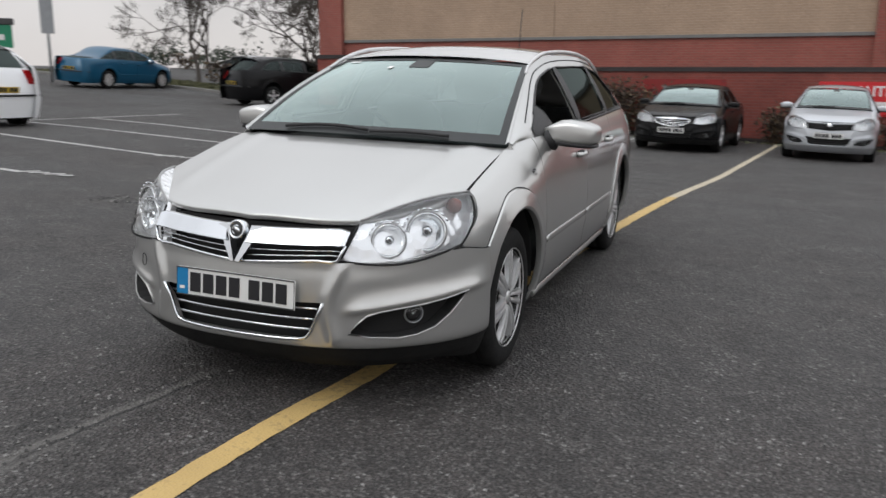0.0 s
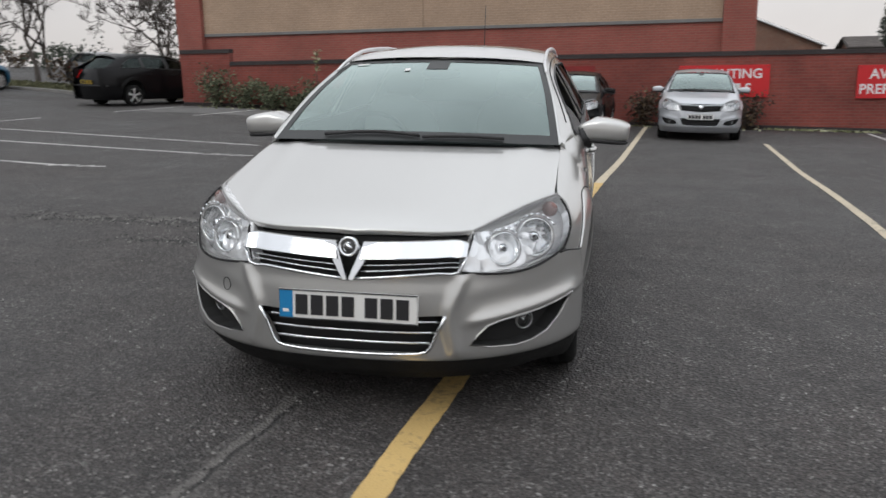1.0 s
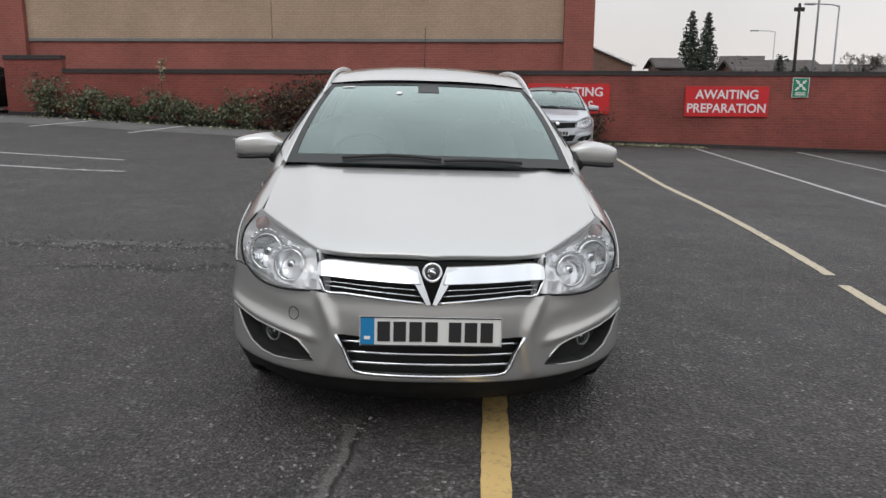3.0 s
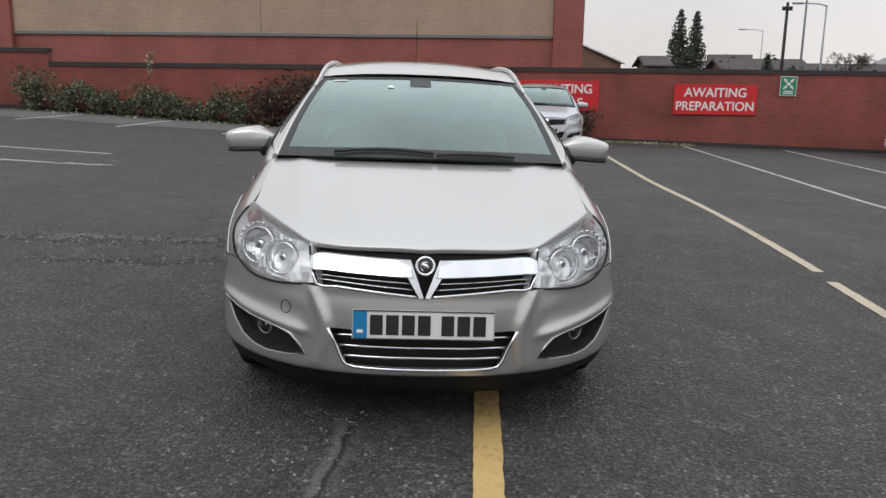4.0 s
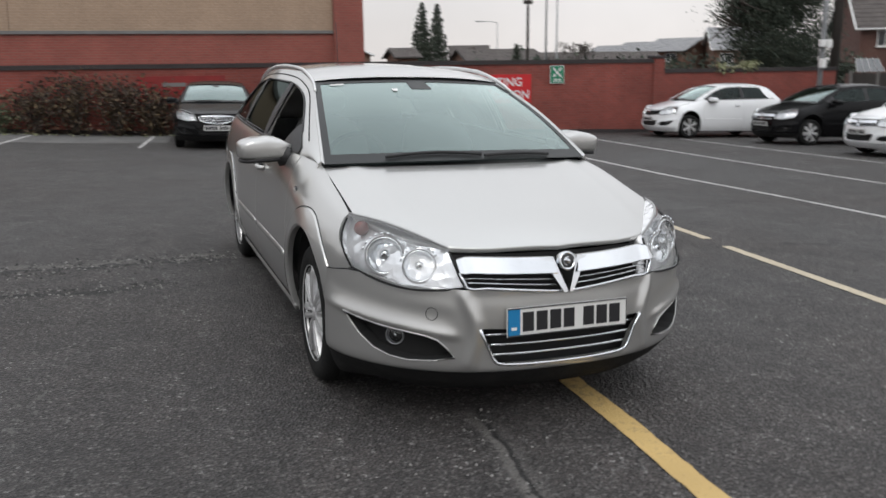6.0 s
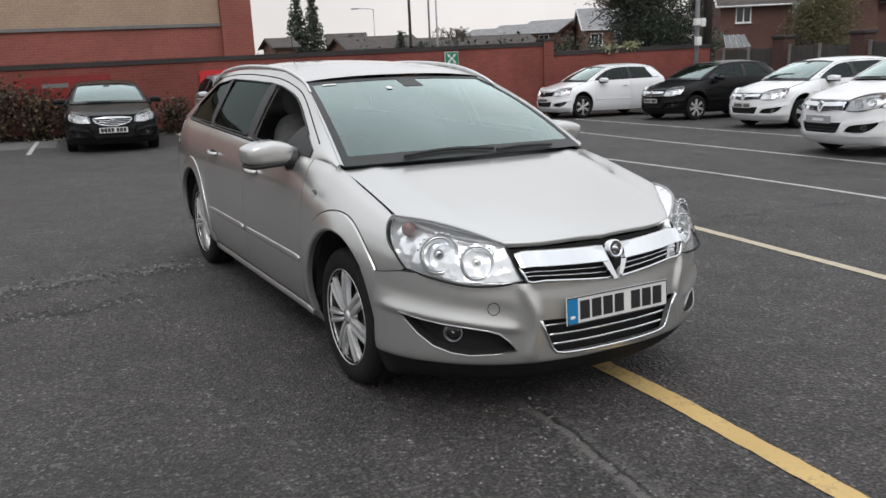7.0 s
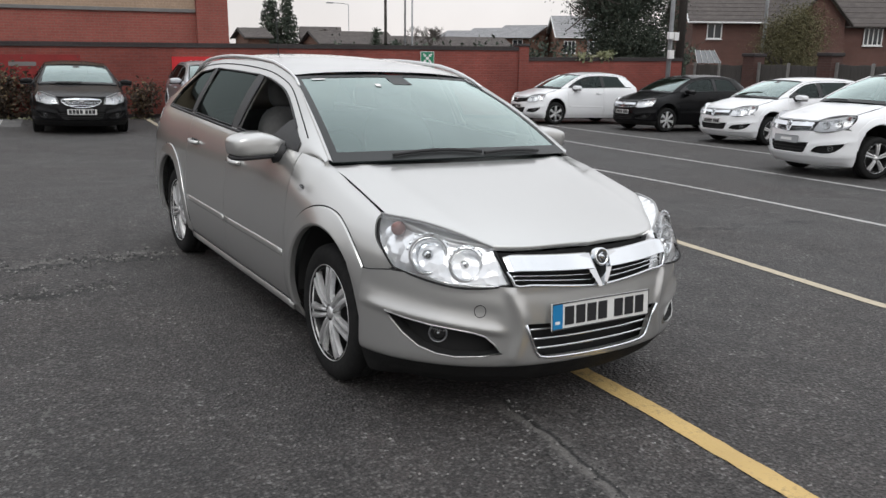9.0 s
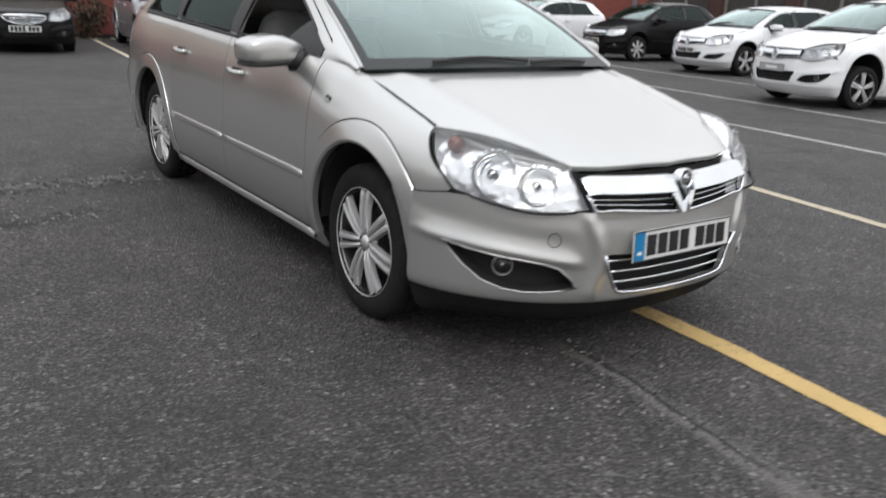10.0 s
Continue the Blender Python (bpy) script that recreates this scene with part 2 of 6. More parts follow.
def sheet(f, us, vs, keep=None):
    """A grid of points f(u, v); keep(u, v) says whether a cell stays."""
    verts = [f(u, v) for u in us for v in vs]
    n = len(vs)
    faces = []
    for i in range(len(us) - 1):
        for j in range(n - 1):
            if keep is None or keep((us[i] + us[i + 1]) / 2, (vs[j] + vs[j + 1]) / 2):
                faces.append((i * n + j, (i + 1) * n + j, (i + 1) * n + j + 1, i * n + j + 1))
    return verts, faces


def steps(a, b, n):
    return [a + (b - a) * i / n for i in range(n + 1)]


def smooth01(t):
    t = min(1.0, max(0.0, t))
    return t * t * (3 - 2 * t)


def ground_z(gx, gy):
    x, y = 0.995 * gx + 0.0993 * gy, -0.0993 * gx + 0.995 * gy
    x, y = max(-34.0, min(26.0, x)), max(-12.0, min(30.0, y))
    s = smooth01((math.hypot(x, y - 1.0) - 2.5) / 6.5)
    ky = 0.017 * (1 - 0.6 * min(1, max(0, (-x - 2) / 8)))
    dish = 0.022 * smooth01((-0.3 - y) / 0.8) * (1 - smooth01((abs(x) - 3) / 4)) * (1 - smooth01((-y - 6) / 5))
    return -0.0244 * x + dish + s * (-0.005 * x - ky * y) + 0.04 * max(0, -x - 13) * smooth01((-x - 13) / 6)


def on_ground(x, y, turn=0.0, lift=0.0):
    """A pose on the sloping tarmac, turned about the upright."""
    e = 0.6
    n = Vector((ground_z(x - e, y) - ground_z(x + e, y), ground_z(x, y - e) - ground_z(x, y + e), 2 * e)).normalized()
    q = Vector((0, 0, 1)).rotation_difference(n).to_matrix().to_4x4()
    return Matrix.Translation((x, y, ground_z(x, y) + lift)) @ q @ pose(0, 0, 0, 0, 0, turn)


def tarmac():
    m = material("worn_tarmac", (0.05, 0.05, 0.052), 0.75)
    nodes, links = m.node_tree.nodes, m.node_tree.links
    b = nodes["Principled BSDF"]
    co = nodes.new("ShaderNodeTexCoord")
    broad = shade(m, "ShaderNodeTexNoise", Scale=0.35, Detail=7.0, Roughness=0.62)
    mid = shade(m, "ShaderNodeTexNoise", Scale=3.2, Detail=9.0, Roughness=0.7)
    grit = shade(m, "ShaderNodeTexVoronoi", Scale=72.0, Randomness=1.0)
    grit.feature = "F1"
    stone = shade(m, "ShaderNodeTexVoronoi", Scale=70.0, Randomness=1.0)
    for n in (broad, mid, grit, stone):
        links.new(co.outputs["Object"], n.inputs["Vector"])
    ramp = nodes.new("ShaderNodeValToRGB")
    e = ramp.color_ramp.elements
    e[0].position, e[0].color = 0.30, (0.0105, 0.0103, 0.0104, 1)
    e[1].position, e[1].color = 0.72, (0.074, 0.0645, 0.0605, 1)
    e.new(0.5).color = (0.0385, 0.0347, 0.0333, 1)
    mean = nodes.new("ShaderNodeMix")
    mean.inputs[0].default_value = 0.5
    links.new(broad.outputs["Fac"], mean.inputs[2])
    links.new(mid.outputs["Fac"], mean.inputs[3])
    links.new(mean.outputs[0], ramp.inputs[0])
    # single pale chippings in the binder
    pick = shade(m, "ShaderNodeMapRange", From_Min=0.62, From_Max=0.98, To_Min=0.0, To_Max=0.5)
    sep = nodes.new("ShaderNodeSeparateColor")
    links.new(grit.outputs["Color"], sep.inputs[0])
    links.new(sep.outputs[0], pick.inputs["Value"])
    chip = nodes.new("ShaderNodeMix")
    chip.data_type = "RGBA"
    chip.inputs[7].default_value = (0.142, 0.137, 0.130, 1)
    links.new(pick.outputs[0], chip.inputs[0])
    links.new(ramp.outputs[0], chip.inputs[6])
    # worn places where pale stone shows
    sep2 = nodes.new("ShaderNodeSeparateColor")
    links.new(stone.outputs["Color"], sep2.inputs[0])
    worn = shade(m, "ShaderNodeMapRange", From_Min=0.46, From_Max=0.62, To_Min=0.0, To_Max=1.0)
    links.new(mid.outputs["Fac"], worn.inputs["Value"])
    big = shade(m, "ShaderNodeMapRange", From_Min=0.93, From_Max=0.97, To_Min=0.0, To_Max=0.75)
    links.new(sep2.outputs[1], big.inputs["Value"])
    both = nodes.new("ShaderNodeMath")
    both.operation = "MULTIPLY"
    links.new(worn.outputs[0], both.inputs[0])
    links.new(big.outputs[0], both.inputs[1])
    chip2 = nodes.new("ShaderNodeMix")
    chip2.data_type = "RGBA"
    chip2.inputs[7].default_value = (0.27, 0.265, 0.255, 1)
    links.new(both.outputs[0], chip2.inputs[0])
    links.new(chip.outputs[2], chip2.inputs[6])
    # dark pits between the stones
    pit = shade(m, "ShaderNodeMapRange", From_Min=0.2, From_Max=0.75, To_Min=1.25, To_Max=0.6)
    links.new(grit.outputs["Distance"], pit.inputs["Value"])
    pits = nodes.new("ShaderNodeMix")
    pits.data_type, pits.blend_type = "RGBA", "MULTIPLY"
    pits.inputs[0].default_value = 0.8
    links.new(chip2.outputs[2], pits.inputs[6])
    links.new(pit.outputs[0], pits.inputs[7])
    speck = shade(m, "ShaderNodeTexNoise", Scale=78.0, Detail=3.0, Roughness=0.62)
    links.new(co.outputs["Object"], speck.inputs["Vector"])
    speck_tone = shade(m, "ShaderNodeMapRange", From_Min=0.37, From_Max=0.65, To_Min=0.36, To_Max=1.70)
    links.new(speck.outputs["Fac"], speck_tone.inputs["Value"])
    specked = nodes.new("ShaderNodeMix")
    specked.data_type, specked.blend_type = "RGBA", "MULTIPLY"
    specked.inputs[0].default_value = 1.0
    links.new(pits.outputs[2], specked.inputs[6])
    links.new(speck_tone.outputs[0], specked.inputs[7])
    # crumbling joints where the binder has gone: pale dust, then a dark crack
    xyz = nodes.new("ShaderNodeSeparateXYZ")
    links.new(co.outputs["Object"], xyz.inputs[0])
    wander = shade(m, "ShaderNodeTexNoise", Scale=2.2, Detail=5.0, Roughness=0.65)
    links.new(co.outputs["Object"], wander.inputs["Vector"])

    def calc(op, a, c=0.0):
        n = nodes.new("ShaderNodeMath")
        n.operation = op
        for k, q in enumerate((a, c)):
            if isinstance(q, float):
                n.inputs[k].default_value = q
            else:
                links.new(q, n.inputs[k])
        return n.outputs[0]

    def band(across, along, at, sway, half, lo, hi, soft=0.3):
        off = calc("ABSOLUTE", calc("ADD", calc("SUBTRACT", across, at), calc("MULTIPLY", calc("SUBTRACT", wander.outputs["Fac"], 0.5), sway)))
        a = shade(m, "ShaderNodeMapRange", From_Min=half * 0.35, From_Max=half, To_Min=1.0, To_Max=0.0)
        links.new(off, a.inputs["Value"])
        c = shade(m, "ShaderNodeMapRange", From_Min=lo, From_Max=lo + soft, To_Min=0.0, To_Max=1.0)
        d = shade(m, "ShaderNodeMapRange", From_Min=hi - soft, From_Max=hi, To_Min=1.0, To_Max=0.0)
        links.new(along, c.inputs["Value"])
        links.new(along, d.inputs["Value"])
        return calc("MULTIPLY", a.outputs[0], calc("MULTIPLY", c.outputs[0], d.outputs[0]))
    X, Y = xyz.outputs["X"], xyz.outputs["Y"]
    slant = calc("SUBTRACT", Y, calc("MULTIPLY", X, 0.10))
    patch = shade(m, "ShaderNodeMapRange", From_Min=0.42, From_Max=0.62, To_Min=0.05, To_Max=0.75)
    links.new(mid.outputs["Fac"], patch.inputs["Value"])
    dust = calc("MULTIPLY", calc("MAXIMUM", band(X, Y, -0.21, 0.16, 0.085, -2.3, -0.5), band(slant, X, 2.72, 0.5, 0.16, -4.4, -1.0)), patch.outputs[0])
    dust = calc("MAXIMUM", dust, calc("MULTIPLY", band(X, Y, -0.235, 0.16, 0.035, -2.0, -0.55), 0.75))
    pale = nodes.new("ShaderNodeMix")
    pale.data_type = "RGBA"
    pale.inputs[7].default_value = (0.135, 0.127, 0.119, 1)
    links.new(dust, pale.inputs[0])
    links.new(specked.outputs[2], pale.inputs[6])
    crack = calc("MAXIMUM", calc("MAXIMUM", band(X, Y, -0.205, 0.16, 0.016, -1.75, -0.5), band(slant, X, 2.62, 0.7, 0.05, -4.2, -1.0)), calc("MAXIMUM", band(slant, X, 1.95, 0.55, 0.05, -3.0, -1.5), band(Y, X, 2.1, 0.9, 0.05, 3.2, 5.2)))
    rift = nodes.new("ShaderNodeMix")
    rift.data_type = "RGBA"
    rift.inputs[7].default_value = (0.006, 0.006, 0.006, 1)
    links.new(calc("MULTIPLY", crack, 0.85), rift.inputs[0])
    links.new(pale.outputs[2], rift.inputs[6])
    links.new(rift.outputs[2], b.inputs["Base Color"])
    rr = shade(m, "ShaderNodeMapRange", From_Min=0.3, From_Max=0.7, To_Min=0.55, To_Max=0.85)
    links.new(broad.outputs["Fac"], rr.inputs["Value"])
    links.new(rr.outputs[0], b.inputs["Roughness"])
    bp = shade(m, "ShaderNodeBump", Strength=0.9, Distance=0.010)
    links.new(grit.outputs["Distance"], bp.inputs["Height"])
    bp2 = shade(m, "ShaderNodeBump", Strength=0.35, Distance=0.012)
    links.new(mid.outputs["Fac"], bp2.inputs["Height"])
    links.new(bp.outputs[0], bp2.inputs["Normal"])
    links.new(bp2.outputs[0], b.inputs["Normal"])
    return m


def worn_paint(name, colour, under, wear=0.5):
    """Road paint rubbed through to the tarmac in places."""
    m = material(name, colour, 0.7)
    nodes, links = m.node_tree.nodes, m.node_tree.links
    b = nodes["Principled BSDF"]
    co = nodes.new("ShaderNodeTexCoord")
    a = shade(m, "ShaderNodeTexNoise", Scale=26.0, Detail=8.0, Roughness=0.75)
    c = shade(m, "ShaderNodeTexNoise", Scale=1.1, Detail=5.0, Roughness=0.6)
    g = shade(m, "ShaderNodeTexVoronoi", Scale=95.0)
    for n in (a, c, g):
        links.new(co.outputs["Object"], n.inputs["Vector"])
    mean = nodes.new("ShaderNodeMix")
    mean.inputs[0].default_value = 0.45
    links.new(a.outputs["Fac"], mean.inputs[2])
    links.new(c.outputs["Fac"], mean.inputs[3])
    mr = shade(m, "ShaderNodeMapRange", From_Min=wear - 0.07, From_Max=wear + 0.07, To_Min=0.0, To_Max=1.0)
    links.new(mean.outputs[0], mr.inputs["Value"])
    mix = nodes.new("ShaderNodeMix")
    mix.data_type = "RGBA"
    mix.inputs[6].default_value, mix.inputs[7].default_value = (*colour, 1), (*under, 1)
    links.new(mr.outputs[0], mix.inputs[0])
    tone = shade(m, "ShaderNodeMapRange", From_Min=0.3, From_Max=0.7, To_Min=0.78, To_Max=1.12)
    links.new(c.outputs["Fac"], tone.inputs["Value"])
    mul = nodes.new("ShaderNodeMix")
    mul.data_type, mul.blend_type = "RGBA", "MULTIPLY"
    mul.inputs[0].default_value = 1.0
    links.new(mix.outputs[2], mul.inputs[6])
    links.new(tone.outputs[0], mul.inputs[7])
    links.new(mul.outputs[2], b.inputs["Base Color"])
    bp = shade(m, "ShaderNodeBump", Strength=0.5, Distance=0.004)
    links.new(g.outputs["Distance"], bp.inputs["Height"])
    links.new(bp.outputs[0], b.inputs["Normal"])
    return m


M_TARMAC = tarmac()
M_YELLOW = worn_paint("worn_yellow_paint", (0.58, 0.40, 0.155), (0.09, 0.08, 0.06), 0.59)
M_CREAM = worn_paint("worn_cream_paint", (0.52, 0.45, 0.33), (0.08, 0.075, 0.07), 0.60)
M_LINEWHITE = worn_paint("worn_white_paint", (0.50, 0.49, 0.475), (0.06, 0.06, 0.06), 0.57)

gx = [-900, -420, -200, -120, -80, -60] + steps(-45, -5, 40)[:-1] + steps(-5, 5, 50) + steps(6, 30, 24) + [38, 50, 70, 110, 200, 420, 900]
gy = [-900, -400, -150, -60, -30, -20] + steps(-14, -7, 7)[:-1] + steps(-7, 3, 50) + steps(4, 40, 36) + [46, 55, 70, 100, 160, 300, 500, 900]
gv, gf = sheet(lambda x, y: (x, y, ground_z(x, y)), gx, gy)
ground = tagged(part("ground", mesh_of(gv, gf), M_TARMAC), "worn dark grey tarmac of a car park", "car park", kind="structure")


def painted_strip(name, points, width, mat, label, lift=0.004, seed=0):
    """A painted line along points, a little uneven at its edges."""
    rnd = random.Random(seed + 11)
    pts = []
    for (x0, y0), (x1, y1) in zip(points, points[1:]):
        n = max(2, int(math.hypot(x1 - x0, y1 - y0) / 0.06))
        pts += [(x0 + (x1 - x0) * i / n, y0 + (y1 - y0) * i / n) for i in range(n)]
    pts.append(points[-1])
    verts = []
    for i, (x, y) in enumerate(pts):
        a, b = pts[max(0, i - 1)], pts[min(len(pts) - 1, i + 1)]
        d = Vector((b[0] - a[0], b[1] - a[1])).normalized()
        for s in (-1, 1):
            w = width / 2 + rnd.uniform(-0.004, 0.004)
            px, py = x - d.y * w * s, y + d.x * w * s
            verts.append((px, py, ground_z(px, py) + lift))
    faces = [(2 * i, 2 * i + 1, 2 * i + 3, 2 * i + 2) for i in range(len(pts) - 1)]
    return tagged(part(name, mesh_of(verts, faces), mat, smooth=False), label, "line", "bay lines", "structure")


painted_strip("bay_line", [(0.402, -6.0), (0.336, 0.0), (0.36, 6.0)], 0.105, M_YELLOW, "worn yellow painted bay line on tarmac")
painted_strip("bay_line", [(0.36, 6.01), (0.37, 8.0), (0.40, 18.6)], 0.10, M_CREAM, "worn cream painted bay line on tarmac", seed=15)
painted_strip("bay_line", [(2.80, -6.0), (2.83, 2.1)], 0.09, M_CREAM, "worn cream painted bay line on tarmac", seed=1)
painted_strip("bay_line", [(2.86, 2.42), (2.90, 14.0)], 0.09, M_CREAM, "worn cream painted bay line on tarmac", seed=2)
painted_strip("bay_line", [(5.42, -4.0), (5.50, 8.0), (5.65, 18.6)], 0.085, M_LINEWHITE, "worn white painted bay line on tarmac", seed=3)
painted_strip("bay_line", [(8.05, -3.0), (8.10, 10.0), (8.35, 18.7)], 0.085, M_LINEWHITE, "worn white painted bay line on tarmac", seed=4)
painted_strip("bay_line", [(10.72, -3.0), (10.72, 16.0)], 0.085, M_LINEWHITE, "worn white painted bay line on tarmac", seed=5)
painted_strip("bay_line", [(-2.85, 14.4), (-2.85, 18.3)], 0.085, M_LINEWHITE, "worn white painted bay line on tarmac", seed=6)
for k, lx in enumerate((-5.7, -8.24, -10.75, -13.3)):
    painted_strip("bay_line", [(lx, 14.8 + 0.15 * k), (lx, 18.4)], 0.085, M_LINEWHITE, "worn white painted bay line on tarmac", seed=7 + k)


# ---- brick boundary wall and the building behind ----
def brick_surface(name, c1, c2, mortar, scale=1.0, rough=0.85, dirt=0.25):
    """Brickwork at true size, 225 by 75 mm with its joints, stained at large scale."""
    m = material(name, c1, rough)
    nodes, links = m.node_tree.nodes, m.node_tree.links
    b = nodes["Principled BSDF"]
    co = nodes.new("ShaderNodeTexCoord")
    sep = nodes.new("ShaderNodeSeparateXYZ")
    links.new(co.outputs["Object"], sep.inputs[0])
    add = nodes.new("ShaderNodeMath")
    add.operation = "ADD"
    links.new(sep.outputs["X"], add.inputs[0])
    links.new(sep.outputs["Y"], add.inputs[1])
    comb = nodes.new("ShaderNodeCombineXYZ")
    links.new(add.outputs[0], comb.inputs["X"])
    links.new(sep.outputs["Z"], comb.inputs["Y"])
    br = nodes.new("ShaderNodeTexBrick")
    br.inputs["Color1"].default_value, br.inputs["Color2"].default_value, br.inputs["Mortar"].default_value = (*c1, 1), (*c2, 1), (*mortar, 1)
    br.inputs["Scale"].default_value = scale
    br.inputs["Brick Width"].default_value, br.inputs["Row Height"].default_value, br.inputs["Mortar Size"].default_value = 0.225, 0.075, 0.009
    br.inputs["Mortar Smooth"].default_value = 0.3
    links.new(comb.outputs[0], br.inputs["Vector"])
    st = shade(m, "ShaderNodeTexNoise", Scale=0.6, Detail=7.0, Roughness=0.65)
    fine = shade(m, "ShaderNodeTexNoise", Scale=25.0, Detail=5.0)
    links.new(co.outputs["Object"], st.inputs["Vector"])
    links.new(co.outputs["Object"], fine.inputs["Vector"])
    mr = shade(m, "ShaderNodeMapRange", From_Min=0.3, From_Max=0.7, To_Min=1 - dirt, To_Max=1 + dirt * 0.5)
    links.new(st.outputs["Fac"], mr.inputs["Value"])
    mr2 = shade(m, "ShaderNodeMapRange", From_Min=0.3, From_Max=0.7, To_Min=0.85, To_Max=1.15)
    links.new(fine.outputs["Fac"], mr2.inputs["Value"])
    pr = nodes.new("ShaderNodeMath")
    pr.operation = "MULTIPLY"
    links.new(mr.outputs[0], pr.inputs[0])
    links.new(mr2.outputs[0], pr.inputs[1])
    mul = nodes.new("ShaderNodeMix")
    mul.data_type, mul.blend_type = "RGBA", "MULTIPLY"
    mul.inputs[0].default_value = 1.0
    links.new(br.outputs["Color"], mul.inputs[6])
    links.new(pr.outputs[0], mul.inputs[7])
    links.new(mul.outputs[2], b.inputs["Base Color"])
    bp = shade(m, "ShaderNodeBump", Strength=0.6, Distance=0.006)
    bp.invert = True
    links.new(br.outputs["Fac"], bp.inputs["Height"])
    links.new(bp.outputs[0], b.inputs["Normal"])
    return m


M_REDBRICK = brick_surface("red_brick", (0.325, 0.094, 0.072), (0.285, 0.080, 0.062), (0.26, 0.128, 0.104))
M_WALLBRICK = brick_surface("red_wall_brick", (0.255, 0.060, 0.045), (0.21, 0.049, 0.037), (0.20, 0.085, 0.07), dirt=0.35)
M_BLUEBRICK = brick_surface("dark_coping_brick", (0.030, 0.025, 0.026), (0.042, 0.033, 0.033), (0.05, 0.045, 0.043))
M_BROWNBRICK = brick_surface("brown_house_brick", (0.20, 0.095, 0.06), (0.16, 0.075, 0.05), (0.22, 0.18, 0.15))
M_PANEL = brick_surface("tan_brick", (0.41, 0.292, 0.205), (0.385, 0.272, 0.19), (0.43, 0.325, 0.245), dirt=0.16)
M_GREYBAND = mottled("grey_flashing", ((0.15, 0.145, 0.14), (0.17, 0.165, 0.16), (0.20, 0.195, 0.19)), 3.0, 0.6, 0.1)
M_SLATE = mottled("roof_tiles", ((0.07, 0.06, 0.057), (0.095, 0.083, 0.078), (0.125, 0.11, 0.10)), 2.0, 0.85, 0.5, fine=18, stretch=(1, 1, 2))
M_WHITEPVC = material("white_plastic", (0.75, 0.75, 0.74), 0.4)

WALL_Y = 19.2


def wall_run(name, x0, x1, top, label):
    """A stretch of boundary wall whose foot follows the ground, with plinth and coping."""
    w = thing(name, label, "wall", kind="structure", m=pose(x0, WALL_Y, 0))
    n = max(2, int((x1 - x0) / 1.0))
    xs = steps(0, x1 - x0, n)
    for nm, y0, y1, lo, hi, mat in (("brickwork", 0.0, 0.225, None, top - 0.12, M_WALLBRICK), ("plinth", -0.03, 0.0, None, 0.10, M_BLUEBRICK), ("coping", -0.035, 0.26, top - 0.12, top, M_BLUEBRICK)):
        verts, faces = [], []
        for x in xs:
            g = ground_z(x0 + x, WALL_Y)
            a = g - 0.3 if lo is None else lo
            b = g + hi if nm == "plinth" else hi
            verts += [(x, y0, a), (x, y0, b), (x, y1, b), (x, y1, a)]
        for i in range(n):
            for k in range(4):
                faces.append((4 * i + k, 4 * i + 4 + k, 4 * i + 4 + (k + 1) % 4, 4 * i + (k + 1) % 4))
        faces += [(3, 2, 1, 0), tuple(4 * n + k for k in range(4))]
        part(nm, mesh_of(verts, faces), mat, w, smooth=False)
    return w


wall_run("wall_1", -13.7, -12.0, 1.88, "red brick boundary wall with dark coping")
wall_run("wall_2", -12.0, 11.6, 1.51, "red brick boundary wall with dark coping")
wall_run("wall_3", 11.95, 18.2, 1.2, "lower red brick boundary wall with dark coping")
pier = thing("wall_4", "brick pier where the boundary wall steps down", "wall", kind="structure", m=pose(11.775, WALL_Y + 0.11, 0))
part("pier_shaft", box_bm(-0.175, 0.175, -0.175, 0.175, -1.0, 1.52, 0.01), M_WALLBRICK, pier, smooth=False)
part("pier_cap", box_bm(-0.21, 0.21, -0.21, 0.21, 1.52, 1.6, 0.015), M_BLUEBRICK, pier, smooth=False)

BY = 22.0
store = thing("store_building", "large red brick store with tan rendered upper wall", "building", m=pose(0, BY, 0))
part("lower_wall", box_bm(-14.5, 2.3, 0.0, 30, -1.5, 2.36), M_REDBRICK, store, smooth=False)
part("flashing", box_bm(-14.5, 2.3, -0.06, 29.9, 2.36, 2.46, 0.01), M_GREYBAND, store, smooth=False)
pv = [-14.5, -6.66, 2.3]
for a, b in zip(pv, pv[1:]):
    part("wall_panel", box_bm(a + 0.006, b - 0.006, -0.03, 29.8, 2.46, 4.35, 0.004, 1), M_PANEL, store, smooth=False)
part("parapet", box_bm(-15.5, 3.3, -0.25, 30.2, 4.35, 4.62, 0.02), M_GREYBAND, store, smooth=False)
for a, b in ((-15.45, -14.5), (2.3, 3.2)):
    part("pilaster", box_bm(a, b, -0.2, 30.1, -1.5, 4.35, 0.01), M_REDBRICK, store, smooth=False)


# ---- motor cars ----
def inside(poly, u, v):
    hit = False
    for (x0, y0), (x1, y1) in zip(poly, poly[1:] + poly[:1]):
        if (y0 > v) != (y1 > v) and u < (x1 - x0) * (v - y0) / (y1 - y0) + x0:
            hit = not hit
    return hit


